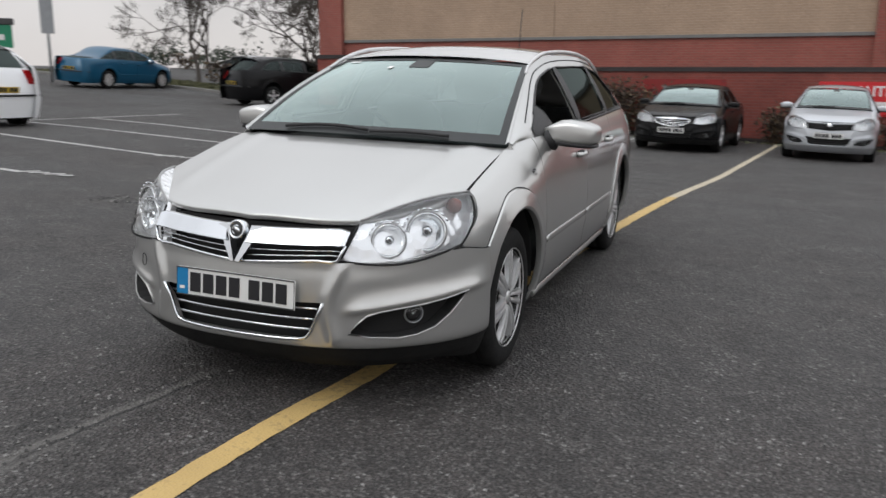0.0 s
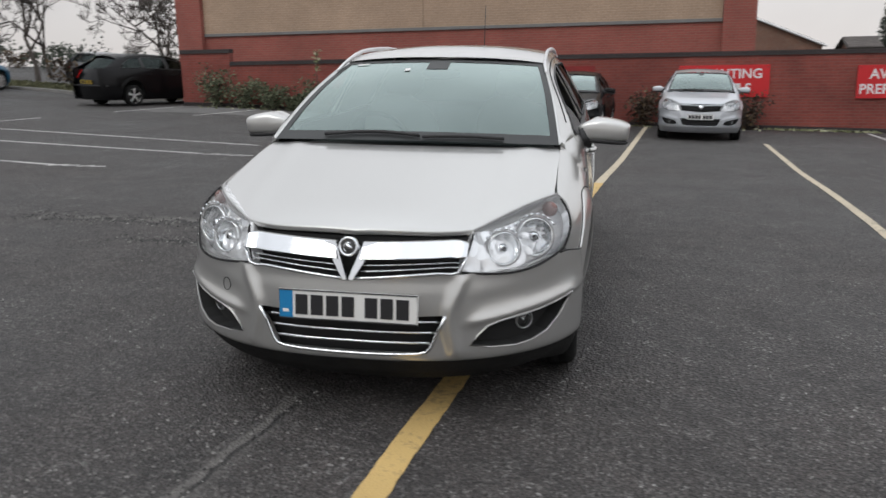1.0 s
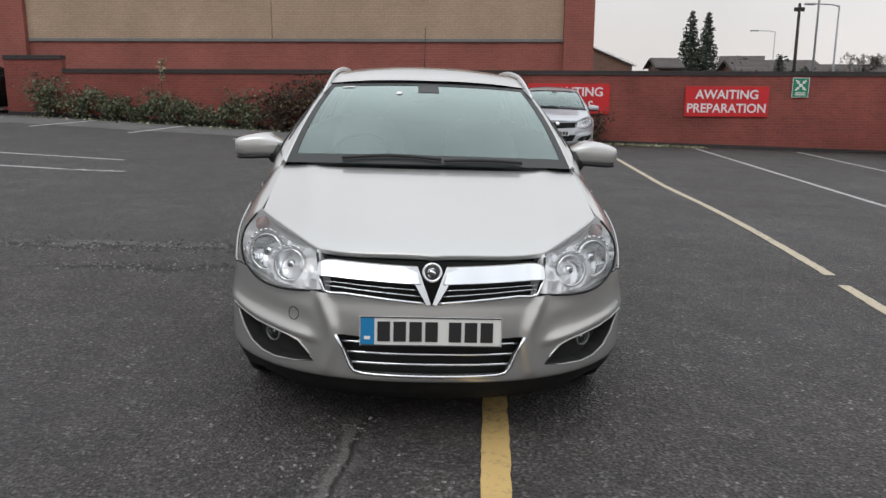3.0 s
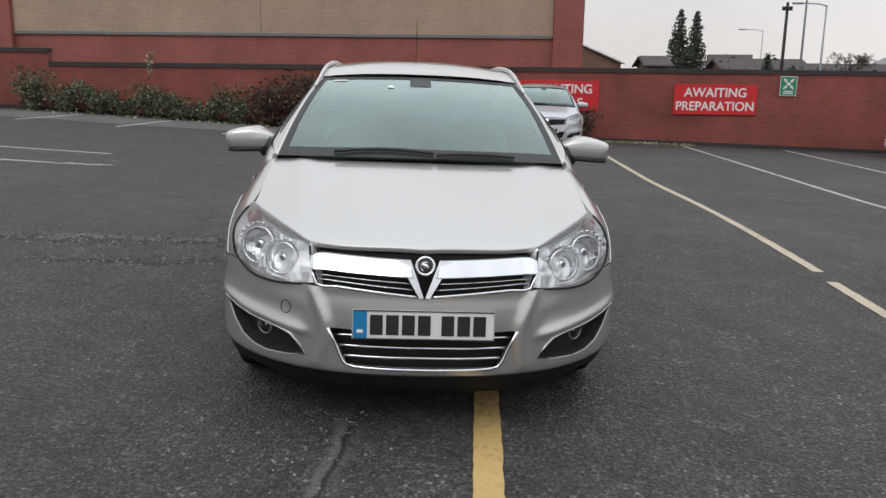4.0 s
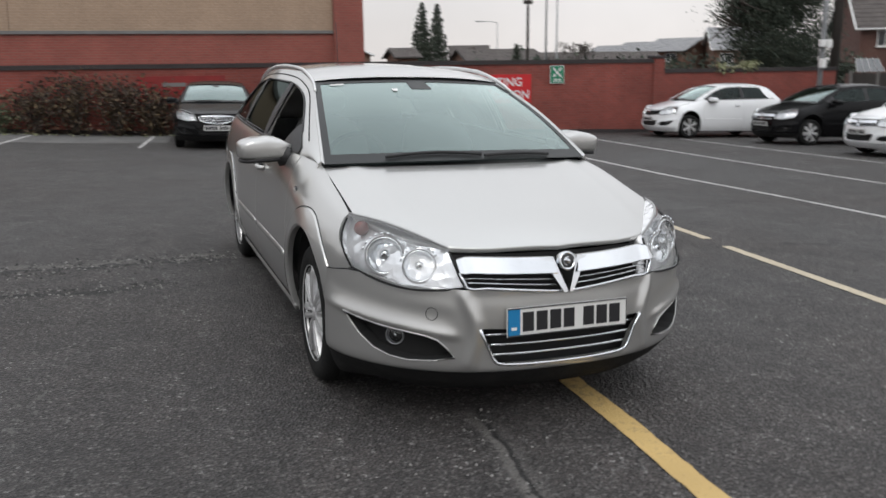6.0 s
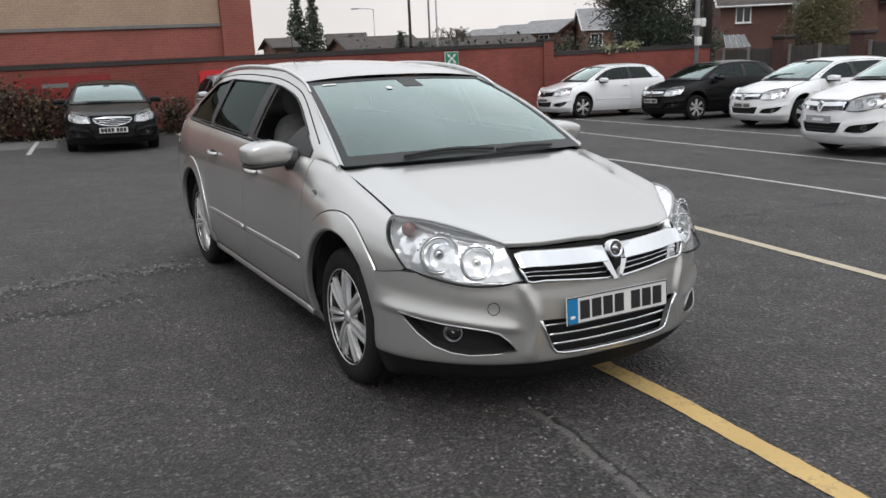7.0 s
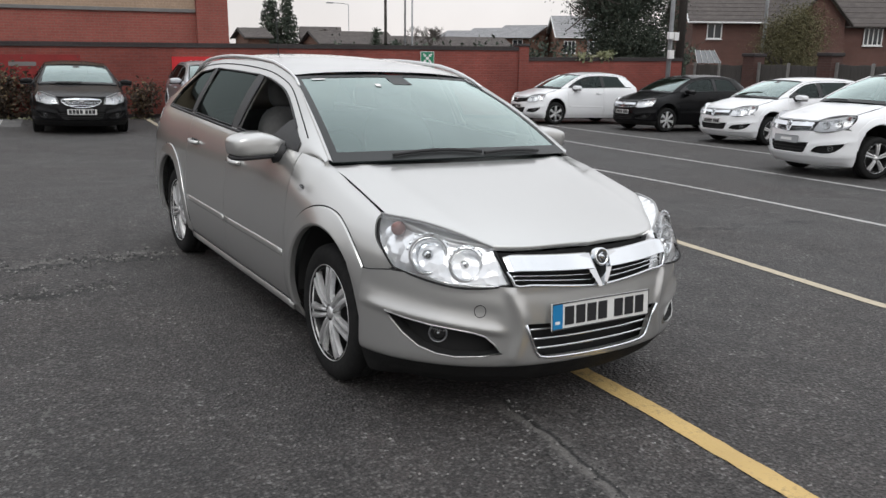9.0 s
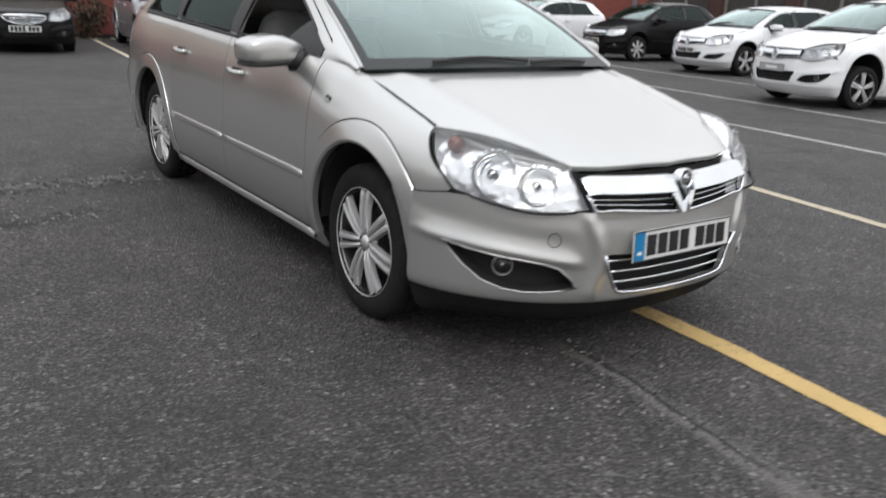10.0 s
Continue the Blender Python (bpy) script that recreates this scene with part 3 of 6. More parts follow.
def cut_sheet(f, us, vs, polys, su=1.0, sv=1.0):
    """A sheet f(u, v) with clean-edged openings: grid points near an opening's edge move on to it."""
    cu, cv = abs(us[1] - us[0]) * su, abs(vs[1] - vs[0]) * sv
    reach = 0.62 * max(cu, cv)
    boxes = [(min(p[0] for p in q) * su - reach, max(p[0] for p in q) * su + reach, min(p[1] for p in q) * sv - reach, max(p[1] for p in q) * sv + reach) for q in polys]
    pts = []
    for u in us:
        for v in vs:
            best, at = reach, (u, v)
            for q, bx in zip(polys, boxes):
                if not (bx[0] < u * su < bx[1] and bx[2] < v * sv < bx[3]):
                    continue
                for (x0, y0), (x1, y1) in zip(q, q[1:] + q[:1]):
                    dx, dy = (x1 - x0) * su, (y1 - y0) * sv
                    t = min(1, max(0, ((u - x0) * su * dx + (v - y0) * sv * dy) / (dx * dx + dy * dy + 1e-12)))
                    px, py = x0 + t * (x1 - x0), y0 + t * (y1 - y0)
                    d = math.hypot((u - px) * su, (v - py) * sv)
                    if d < best:
                        best, at = d, (px, py)
            pts.append(at)
    n = len(vs)
    faces = []
    for i in range(len(us) - 1):
        for j in range(n - 1):
            idx = (i * n + j, (i + 1) * n + j, (i + 1) * n + j + 1, i * n + j + 1)
            mu, mv = sum(pts[k][0] for k in idx) / 4, sum(pts[k][1] for k in idx) / 4
            if not any(inside(q, mu, mv) for q in polys):
                faces.append(idx)
    return [f(u, v) for u, v in pts], faces


def clean_mesh(verts, faces, rim=0.0):
    bm = bmesh.new()
    vs = [bm.verts.new(v) for v in verts]
    for f in faces:
        ids = list(dict.fromkeys(f))
        if len(ids) > 2:
            try:
                bm.faces.new([vs[i] for i in ids])
            except ValueError:
                pass
    bmesh.ops.remove_doubles(bm, verts=bm.verts[:], dist=0.0004)
    bmesh.ops.dissolve_degenerate(bm, dist=0.0003, edges=bm.edges[:])
    bmesh.ops.delete(bm, geom=[v for v in bm.verts if not v.link_faces], context="VERTS")
    bmesh.ops.recalc_face_normals(bm, faces=bm.faces[:])
    if rim:
        edge = [e for e in bm.edges if e.is_boundary]
        made = bmesh.ops.extrude_edge_only(bm, edges=edge)
        for v in made["geom"]:
            if isinstance(v, bmesh.types.BMVert):
                n = Vector((0, 0, 0))
                for e in v.link_edges:
                    o = e.other_vert(v)
                    if o not in made["geom"]:
                        n += o.normal
                d = n.normalized() if n.length else Vector((0, 0, 1))
                if d.dot(v.co - Vector((0, min(2.9, max(-0.3, v.co.y)), 0.55))) < 0:
                    d = -d
                v.co -= d * rim
        for e in edge:
            e.smooth = False
    return bm


# half widths and heights of the car's lines along its length, the front axle at 0, the nose at -0.9
body_half = curve_of((-0.55, 0.735), (-0.50, 0.757), (-0.40, 0.797), (-0.30, 0.822), (-0.1, 0.850), (0.0, 0.856), (0.6, 0.850), (1.5, 0.857), (2.7, 0.862), (3.15, 0.845), (3.4, 0.80), (3.55, 0.72), (3.62, 0.60))
belt_half = curve_of((-0.5, 0.735), (-0.33, 0.712), (0.0, 0.70), (0.23, 0.698), (0.36, 0.735), (0.55, 0.772), (1.0, 0.785), (2.0, 0.785), (2.8, 0.765), (3.3, 0.71), (3.55, 0.62), (3.62, 0.52))
belt_z = curve_of((-0.5, 0.77), (-0.33, 0.818), (0.0, 0.895), (0.23, 0.952), (0.45, 0.983), (0.8, 0.996), (1.4, 1.008), (2.2, 1.028), (3.0, 1.04), (3.62, 1.04))
rail_half = curve_of((0.23, 0.705), (0.6, 0.645), (1.05, 0.568), (1.5, 0.562), (2.2, 0.562), (2.65, 0.555), (3.0, 0.58), (3.45, 0.66))
rail_z = curve_of((0.23, 0.962), (0.45, 1.075), (0.75, 1.215), (1.05, 1.326), (1.4, 1.378), (2.0, 1.396), (2.6, 1.372), (3.0, 1.26), (3.45, 1.045))
roof_z = curve_of((0.9, 1.338), (0.97, 1.356), (1.2, 1.398), (1.6, 1.432), (2.1, 1.442), (2.7, 1.425), (3.1, 1.38))
# the nose in plan is half a soft-cornered ellipse, walked by its length
plan = [(0.815 * math.sin(q) ** (2 / 2.6), -0.36 - 0.522 * max(0.0, math.cos(q)) ** (2 / 1.5)) for q in steps(0, math.pi / 2, 600)]
walked = [0.0]
for (xa, ya), (xb, yb) in zip(plan, plan[1:]):
    walked.append(walked[-1] + math.hypot(xb - xa, yb - ya))


def nose_point(a):
    d = min(1.0, max(0.0, a)) * walked[-1]
    lo, hi = 0, len(walked) - 1
    while hi - lo > 1:
        mid = (lo + hi) // 2
        lo, hi = (mid, hi) if walked[mid] <= d else (lo, mid)
    t = (d - walked[lo]) / (walked[hi] - walked[lo])
    return plan[lo][0] + (plan[hi][0] - plan[lo][0]) * t, plan[lo][1] + (plan[hi][1] - plan[lo][1]) * t


def nose_x(a):
    return nose_point(a)[0]


top_by_x = curve_of((0.0, 0.568), (0.41, 0.598), (0.585, 0.602), (0.70, 0.626), (0.76, 0.632), (0.815, 0.612))


def nose_top(a):
    return top_by_x(nose_x(abs(a)))


bulge = curve_of((0.16, -0.12), (0.20, -0.062), (0.265, -0.006), (0.28, 0.008), (0.33, 0.014), (0.40, 0.014), (0.46, 0.014), (0.52, 0.011), (0.58, 0.004), (0.64, 0.0))
bonnet_z = curve_of((-0.82, 0.718), (-0.80, 0.738), (-0.76, 0.757), (-0.68, 0.785), (-0.5, 0.832), (-0.2, 0.900), (0.1, 0.965), (0.3, 0.995))
bonnet_crown = curve_of((-0.82, 0.20), (-0.7, 0.17), (-0.5, 0.12), (-0.3, 0.095), (0.3, 0.075))
bonnet_front = curve_of((0.0, -0.800), (0.25, -0.775), (0.43, -0.715), (0.55, -0.615), (0.64, -0.49), (0.70, -0.34))


def a_of_x(x):
    lo, hi = 0.0, 1.0
    for _ in range(30):
        mid = (lo + hi) / 2
        lo, hi = (mid, hi) if nose_x(mid) < abs(x) else (lo, mid)
    return math.copysign(lo, x)


def nose(a, z, off=0.0):
    """The bumper's surface: a runs from -1 to 1 round the nose."""
    s, a = math.copysign(1, a), min(1, abs(a))
    e = 0.025
    (xa, ya), (xb, yb) = nose_point(a - e), nose_point(a + e)
    dx, dy = xb - xa, yb - ya
    if a < e:
        dy *= a / e
    n = math.hypot(dx, dy) or 1.0
    x, y = nose_point(a)
    ridge_x = 0.405 - 0.045 * smooth01((0.6 - z) / 0.16) + 0.02 * smooth01((0.42 - z) / 0.12)
    fade = smooth01((0.625 - z) / 0.06) * smooth01((z - 0.265) / 0.05)
    ridge = (0.0125 * math.exp(-((x - ridge_x) / 0.020) ** 2) - 0.005 * (1 - smooth01((x - ridge_x + 0.05) / 0.05))) * fade
    over = z - (0.428 + 0.17 * (x - 0.5))
    brow = (0.012 * math.exp(-(over / (0.026 if over > 0 else 0.012)) ** 2) - 0.003 * math.exp(-((over - 0.072) / 0.03) ** 2)) * smooth01((x - ridge_x - 0.03) / 0.08) * smooth01((z - 0.26) / 0.05) * (1 - 0.8 * smooth01((a - 0.86) / 0.14))
    d = bulge(z) * (1 - 0.6 * smooth01((a - 0.8) / 0.2) * (z < 0.272)) + ridge + brow + off
    return (s * (x + d * dy / n), y - d * dx / n, z)


SIDE_V = (0.0, 0.12, 0.25, 0.45, 0.62, 0.80, 0.92, 1.0)


def side(y, v, off=0.0):
    """The flank: v runs from the sill to the belt line or the bonnet's edge."""
    w, xt, zt = body_half(y), belt_half(y), belt_z(y)
    rise = zt - 0.66
    xs = (w - 0.075, w - 0.035, w - 0.010, w, w - 0.004, w - 0.022 - 0.10 * max(0, w - xt - 0.075), xt + 0.42 * (w - 0.02 - xt), xt)
    zs = (0.185, 0.27, 0.38, 0.53, 0.66, 0.66 + 0.50 * rise, 0.66 + 0.86 * rise, zt)
    i = min(6, max(0, sum(1 for q in SIDE_V[1:-1] if v >= q)))
    # a Catmull-Rom span between two lines of the section
    t = (v - SIDE_V[i]) / (SIDE_V[i + 1] - SIDE_V[i])

    def span(c):
        h = SIDE_V[i + 1] - SIDE_V[i]
        m0 = (c[i + 1] - c[i - 1]) / (SIDE_V[i + 1] - SIDE_V[i - 1]) if i else (c[1] - c[0]) / h
        m1 = (c[i + 2] - c[i]) / (SIDE_V[i + 2] - SIDE_V[i]) if i < 6 else (c[7] - c[6]) / h
        return (1 + 2 * t) * (1 - t) ** 2 * c[i] + t * (1 - t) ** 2 * h * m0 + t * t * (3 - 2 * t) * c[i + 1] + t * t * (t - 1) * h * m1
    return span(xs) + off, y, span(zs)


def v_of_z(y, z):
    lo, hi = 0.0, 1.0
    for _ in range(24):
        mid = (lo + hi) / 2
        lo, hi = (mid, hi) if side(y, mid)[2] < z else (lo, mid)
    return lo


def cabin_side(y, v, off=0.0):
    """The window band between belt line and roof edge."""
    xb, zb, xr, zr = belt_half(y), belt_z(y), rail_half(y), rail_z(y)
    return xb + (xr - xb) * v + 0.018 * math.sin(math.pi * v) + off, y, zb + (zr - zb) * v


def band_top(y, margin=0.062):
    return max(0.1, 1 - margin / max(0.06, rail_z(y) - belt_z(y)))


def roof(s, q):
    """s across from -1 to 1, q from header to tail."""
    y0 = 0.985 + 0.08 * s * s
    y = y0 + (3.08 - 0.10 * s * s - y0) * q
    x, zr = rail_half(y), rail_z(y)
    return s * x, y, zr + (roof_z(y) - zr) * (1 - abs(s) ** 2.4)


def screen(s, h, off=0.0):
    """The windscreen: s across, h from cowl to header."""
    b = Vector((s * 0.690, 0.075 + 0.14 * s * s, 0.978 - 0.018 * s * s))
    t = Vector((s * 0.552, 0.975 + 0.075 * s * s, 1.342 - 0.020 * s * s))
    n = Vector((0.25 * s, -0.40, 0.90)).normalized()
    return tuple(b + (t - b) * h + n * (0.028 * math.sin(math.pi * h) + off))


def bonnet(x, q, off=0.0):
    """x across, q from the front edge to the cowl."""
    skirt, q = q < 0, max(0, q)
    y0, y1 = bonnet_front(abs(x)), 0.065 + 0.15 * (x / 0.7) ** 2
    y = y0 + (y1 - y0) * q
    z = bonnet_z(y) - bonnet_crown(y) * x * x
    swage = 0.006 * math.exp(-((abs(x) - 0.47 - 0.10 * (y + 0.7)) / 0.05) ** 2) * smooth01(q / 0.2)
    if skirt:
        return x, y + 0.012, z - 0.022
    return x, y, z + swage + off - 0.004 * (1 - smooth01(q / 0.012))


LAMP = (Vector((0.394, -0.812, 0.600)), Vector((0.432, -0.726, 0.738)), Vector((0.712, -0.325, 0.820)), Vector((0.752, -0.51, 0.640)))


def lamp(p, q, off=0.0):
    """The headlamp's cover: p from its inner to its outer side, q from below to above."""
    a, b, c, d = LAMP
    low = a.lerp(d, p) + Vector((0.036, -0.078, -0.020)) * math.sin(math.pi * p)
    top = b.lerp(c, p) + Vector((0.030, -0.042, 0.030)) * math.sin(math.pi * p)
    n = Vector((0.55, -0.70, 0.45)).normalized()
    return tuple(low.lerp(top, q) + n * (0.020 * math.sin(math.pi * q) * (0.3 + 0.7 * math.sin(math.pi * min(1, 0.15 + p * 0.75))) + off) + Vector((0.032, 0.004, 0)) * (math.sin(math.pi * q) * p ** 3))


def mirrored(p, s):
    return (p[0] * s, p[1], p[2])


def tyre_mesh(r, w):
    h = w / 2
    return lathe_mesh([(0.205, -h * 0.86), (0.235, -h * 0.99), (0.27, -h), (r - 0.022, -h * 0.93), (r - 0.006, -h * 0.80), (r, -h * 0.6), (r, -h * 0.32), (r - 0.007, -h * 0.30), (r - 0.007, -h * 0.24), (r, -h * 0.22),
                       (r, h * 0.22), (r - 0.007, h * 0.24), (r - 0.007, h * 0.30), (r, h * 0.32), (r, h * 0.6), (r - 0.006, h * 0.80), (r - 0.022, h * 0.93), (0.27, h), (0.235, h * 0.99), (0.205, h * 0.86)], "x", 56)


def spoke_mesh(count, twin):
    """Spokes of a wheel that faces +x: bevelled bars that widen to the rim."""
    bm = bmesh.new()
    for k in range(count):
        a0 = 2 * math.pi * k / count
        for d in ((-1, 1) if twin else (0,)):
            w0, w1 = (0.0095, 0.0132) if twin else (0.022, 0.034)
            prof = []
            for r, lean, x, w in ((0.035, 0.0105, 0.006, w0), (0.07, 0.0145, 0.014, w0 * 1.15), (0.13, 0.0180, 0.016, w1), (0.185, 0.0205, 0.012, w1 * 1.15), (0.2155, 0.0225, 0.006, w1 * 1.35)):
                c = d * lean
                prof.append([(x - 0.022, c - w, r), (x, c - w * 0.72, r), (x + 0.003, c, r), (x, c + w * 0.72, r), (x - 0.022, c + w, r)])
            rows = [[bm.verts.new((px, py * math.cos(a0) - pz * math.sin(a0), py * math.sin(a0) + pz * math.cos(a0))) for px, py, pz in row] for row in prof]
            for r0, r1 in zip(rows, rows[1:]):
                for i in range(4):
                    bm.faces.new((r0[i], r0[i + 1], r1[i + 1], r1[i]))
    bmesh.ops.recalc_face_normals(bm, faces=bm.faces[:])
    return bm


def wheel(car, x, y, r, s, spokes, twin, cap=True):
    """A wheel facing outwards on side s, under the car."""
    hub = new("wheel", tyre_mesh(r, 0.205))
    hub.data.materials.append(M_TYRE)
    hub.data.polygons.foreach_set("use_smooth", [True] * len(hub.data.polygons))
    hub.parent = car
    hub.matrix_basis = pose(x * s, y, r, 0, 0, 0 if s > 0 else 180)
    hub["label"] = "black rubber tyre on alloy rim"
    part("barrel", lathe_mesh([(0.19, -0.09), (0.204, 0.0), (0.206, 0.06), (0.2125, 0.077)], "x", 48), M_BARREL, hub)
    part("rim", lathe_mesh([(0.2145, 0.070), (0.2185, 0.088), (0.2205, 0.095), (0.2185, 0.098), (0.2160, 0.092)], "x", 56), M_ALLOY, hub)
    sp = part("spokes", spoke_mesh(spokes, twin), M_ALLOY, hub, smooth=False)
    sp.location = (0.082, 0, 0)
    part("brake_disc", lathe_mesh([(0.0, 0.0), (0.135, 0.0), (0.14, -0.01), (0.0, -0.012)], "x", 32), M_BARREL, hub)
    # near-black disc added behind the spokes in place of the well's shade
    part("wheel_well_shade", lathe_mesh([(0.0, -0.03), (0.196, -0.03), (0.0, -0.031)], "x", 32), M_GAP, hub)
    part("hub_cap", lathe_mesh([(0.0, 0.094), (0.022, 0.093), (0.028, 0.088), (0.031, 0.080), (0.056, 0.078), (0.058, 0.060)], "x", 28), M_ALLOY, hub)
    for k in range(5):
        a = 2 * math.pi * (k + 0.5) / 5
        nut = part("wheel_nut", lathe_mesh([(0.0, 0.010), (0.009, 0.010), (0.011, 0.0)], "x", 6), M_GAP, hub, smooth=False)
        nut.location = (0.073, 0.041 * math.cos(a), 0.041 * math.sin(a))
    return hub


def number_plate(car, at, tilt, back=False, yaw=0.0, scale=1.0, band=False, mat=None):
    """A plate whose writing is plain bars."""
    p = part("number_plate", box_bm(-0.26, 0.26, 0.0, 0.006, -0.0555, 0.0555, 0.003), M_PLATEY if back else mat or M_PLATE, car, "yellow rear number plate" if back else "grey dealer plate" if mat else "white number plate with dark bars", smooth=False)
    p.matrix_basis = pose(*at, tilt, 0, yaw) @ Matrix.Scale(scale, 4)
    part("plate_rim", tube_mesh([(-0.257, -0.001, -0.052), (0.257, -0.001, -0.052), (0.257, -0.001, 0.052), (-0.257, -0.001, 0.052)], 0.003, 5, True), M_GREYPLASTIC, p)
    x = -0.195 if band else -0.235
    if band:
        part("blue_band", box_bm(-0.256, -0.206, -0.0015, 0.0, -0.052, 0.052), M_PLATEBLUE, p, smooth=False)
        part("band_mark", box_bm(-0.243, -0.221, -0.003, -0.0015, -0.03, -0.018), M_LIGHTINK, p, smooth=False)
    for k in range(7 if mat is None else 0):
        w = 0.046 if band else 0.052
        part("dark_bar", box_bm(x, x + w, -0.003, -0.0005, -0.037, 0.037), M_INK, p, smooth=False)
        x += w + (0.012 if k != 3 else 0.04)
    if mat:
        part("text_bar", box_bm(-0.12, 0.12, -0.003, -0.0005, -0.02, 0.02), M_LIGHTINK, p, smooth=False)
    return p


def build_car(name, label, paint, m, dims=(1.0, -0.9, 2.703, 3.62, 1.0), hero=False, spokes=7, twin=True, open_window=False, tail=False, group="parked cars", front_style="bar", roof_rails=False, doors=5, radius=0.312, lamp_mat=None, glass=None, plate=None, boot=0.0):
    """A car; dims: width factor, nose, wheelbase, tail, height factor."""
    sx, yf, wb, yr, sz = dims
    glass = glass or M_GLASS
    lamp_mat = lamp_mat or M_REFLECTOR

    def warp(p):
        y = p[1]
        y = y * yf / -0.9 if y < 0 else y * wb / 2.703 if y < 2.703 else wb + (y - 2.703) * (yr - wb) / (3.62 - 2.703)
        if boot and p[2] > 1.02:
            p = (p[0], p[1], 1.02 + (p[2] - 1.02) * (1 - boot * smooth01((p[1] - 2.1) / 1.0)))
        return (p[0] * sx, y, p[2] * sz if p[2] > 0.3 else p[2] * (1 + (sz - 1) * p[2] / 0.3))

    car = thing(name, label, "car", group, m=m)
    fine = 1 if hero else 2

    def panel(nm, vf, mat, lab="", rim=0.0, parent=None, smooth=True, crisp=0.0):
        verts, faces = vf
        bm = clean_mesh([warp(v) for v in verts], faces, rim)
        if crisp:
            for e in bm.edges:
                if len(e.link_faces) == 2 and e.calc_face_angle(0.0) > crisp:
                    e.smooth = False
        return part(nm, bm, mat, parent or car, lab, smooth)

    def bar(nm, pts, r, mat, sides=8, closed=False, flat=1.0, parent=None):
        return part(nm, tube_mesh([warp(p) for p in pts], r, sides, closed, flat), mat, parent or car)

    # bumper with its openings
    kx = 1.0 if hero else 1.18
    low_poly = [(a_of_x(x * kx), z) for x, z in ((-0.345, 0.448), (-0.282, 0.304), (0.282, 0.304), (0.345, 0.448))]
    fog_line = ((0.768, 0.470), (0.72, 0.452), (0.66, 0.438), (0.59, 0.428), (0.53, 0.417), (0.49, 0.402), (0.455, 0.368), (0.43, 0.333), (0.50, 0.320), (0.585, 0.314), (0.64, 0.322), (0.69, 0.345), (0.73, 0.390), (0.755, 0.435))
    fog_polys = [[(a_of_x(s * x), z) for x, z in fog_line] for s in (-1, 1)]
    us = steps(-1, 1, 190 if hero else 70)
    ws = steps(0.0, 1.0, 36 if hero else 14)

    def bumper_f(u, w, off=0.0):
        return nose(u, 0.272 + (nose_top(abs(u)) - 0.272) * w, off)

    def uw(poly):
        return [(a, (z - 0.272) / (nose_top(abs(a)) - 0.272)) for a, z in poly]
    bump = panel("front_bumper", cut_sheet(bumper_f, us, ws, [uw(q) for q in (low_poly, *fog_polys)], 1.15, 0.33), paint, "", 0.02)
    panel("front_valance", sheet(lambda u, z: nose(u, z, 0.002), steps(-1, 1, 60), steps(0.165, 0.274, 5)), M_VALANCE if hero or paint is M_BLACK else paint, "dark unpainted plastic lower valance" if hero else "")
    panel("grille_recess", sheet(lambda u, z: nose(u, z, -0.06), steps(-0.95, 0.95, 60), steps(0.28, 0.62, 6)), M_GAP)
    panel("nose_backing", sheet(lambda u, z: nose(u, 0.55, -0.10 - 0.04 * (z - 0.5))[:2] + (z,), steps(-0.5, 0.5, 30), steps(0.5, 0.71, 4)), M_GAP)
    for s, q in zip((-1, 1), fog_polys):
        lip = [nose(a, z, 0.002) for a, z in q]
        bar("fog_lamp_surround", lip, 0.003, paint, 6, True, parent=bump)
        ca, cz = sum(a for a, _ in q) / len(q), sum(z for _, z in q) / len(q)
        tunnel = [nose(ca + (a - ca) * 0.965, cz + (z - cz) * 0.95, o) for a, z in q for o in (-0.001, -0.064)]
        panel("fog_lamp_recess", (tunnel, [(2 * i, 2 * i + 1, (2 * i + 3) % len(tunnel), (2 * i + 2) % len(tunnel)) for i in range(len(q))]), M_GAP, "", 0, bump, False)
        c = Vector(nose(a_of_x(s * 0.645), 0.386, -0.055))
        unit = part("fog_lamp", lathe_mesh([(0.0, 0.030), (0.020, 0.022), (0.032, 0.0), (0.036, -0.006), (0.039, 0.0), (0.041, 0.02)], "y", 28), M_SMOKELAMP, car, "round clear fog lamp")
        unit.matrix_basis = pose(*warp(c), 0, 0, 40 * s)
        part("lens", lathe_mesh([(0.0, -0.012), (0.018, -0.010), (0.032, -0.004), (0.036, 0.0)], "y", 28), M_LENS, unit)
        part("bulb", lathe_mesh([(0.0, 0.002), (0.008, 0.004), (0.008, 0.03)], "y", 12), M_CHROME, unit)
    # lower grille
    for k, z in enumerate((0.420, 0.380, 0.341)):
        half = (0.345 - (0.448 - z) / 0.144 * 0.063) * kx - 0.006
        bar("lower_grille_bar", [nose(a_of_x(x), z, -0.012) for x in steps(-half, half, 24)], 0.0038, M_CHROME if hero else M_PLASTIC, 6, flat=1.3)
    edge = [(-0.345, 0.448), (-0.322, 0.394), (-0.296, 0.330), (-0.28, 0.311), (-0.25, 0.304)] + [(x, 0.303 - 0.004 * (1 - (x / 0.25) ** 2)) for x in steps(-0.2, 0.2, 8)] + [(0.25, 0.304), (0.28, 0.311), (0.296, 0.330), (0.322, 0.394), (0.345, 0.448)]
    bar("lower_grille_surround", [nose(a_of_x(x * kx), z, 0.003) for x, z in edge], 0.0065, M_CHROME if hero else paint, 8)
    # upper grille: bar, badge holder, slats
    def face(x, z, off=0.0):
        a = a_of_x(x)
        px, py, _ = nose(a, 0.58, off)
        return px, py + 0.30 * max(0, z - 0.58) * (0.45 + abs(a)), z

    def bar_z(x):
        return 0.705 + 0.010 * min(1, abs(x) / 0.42)
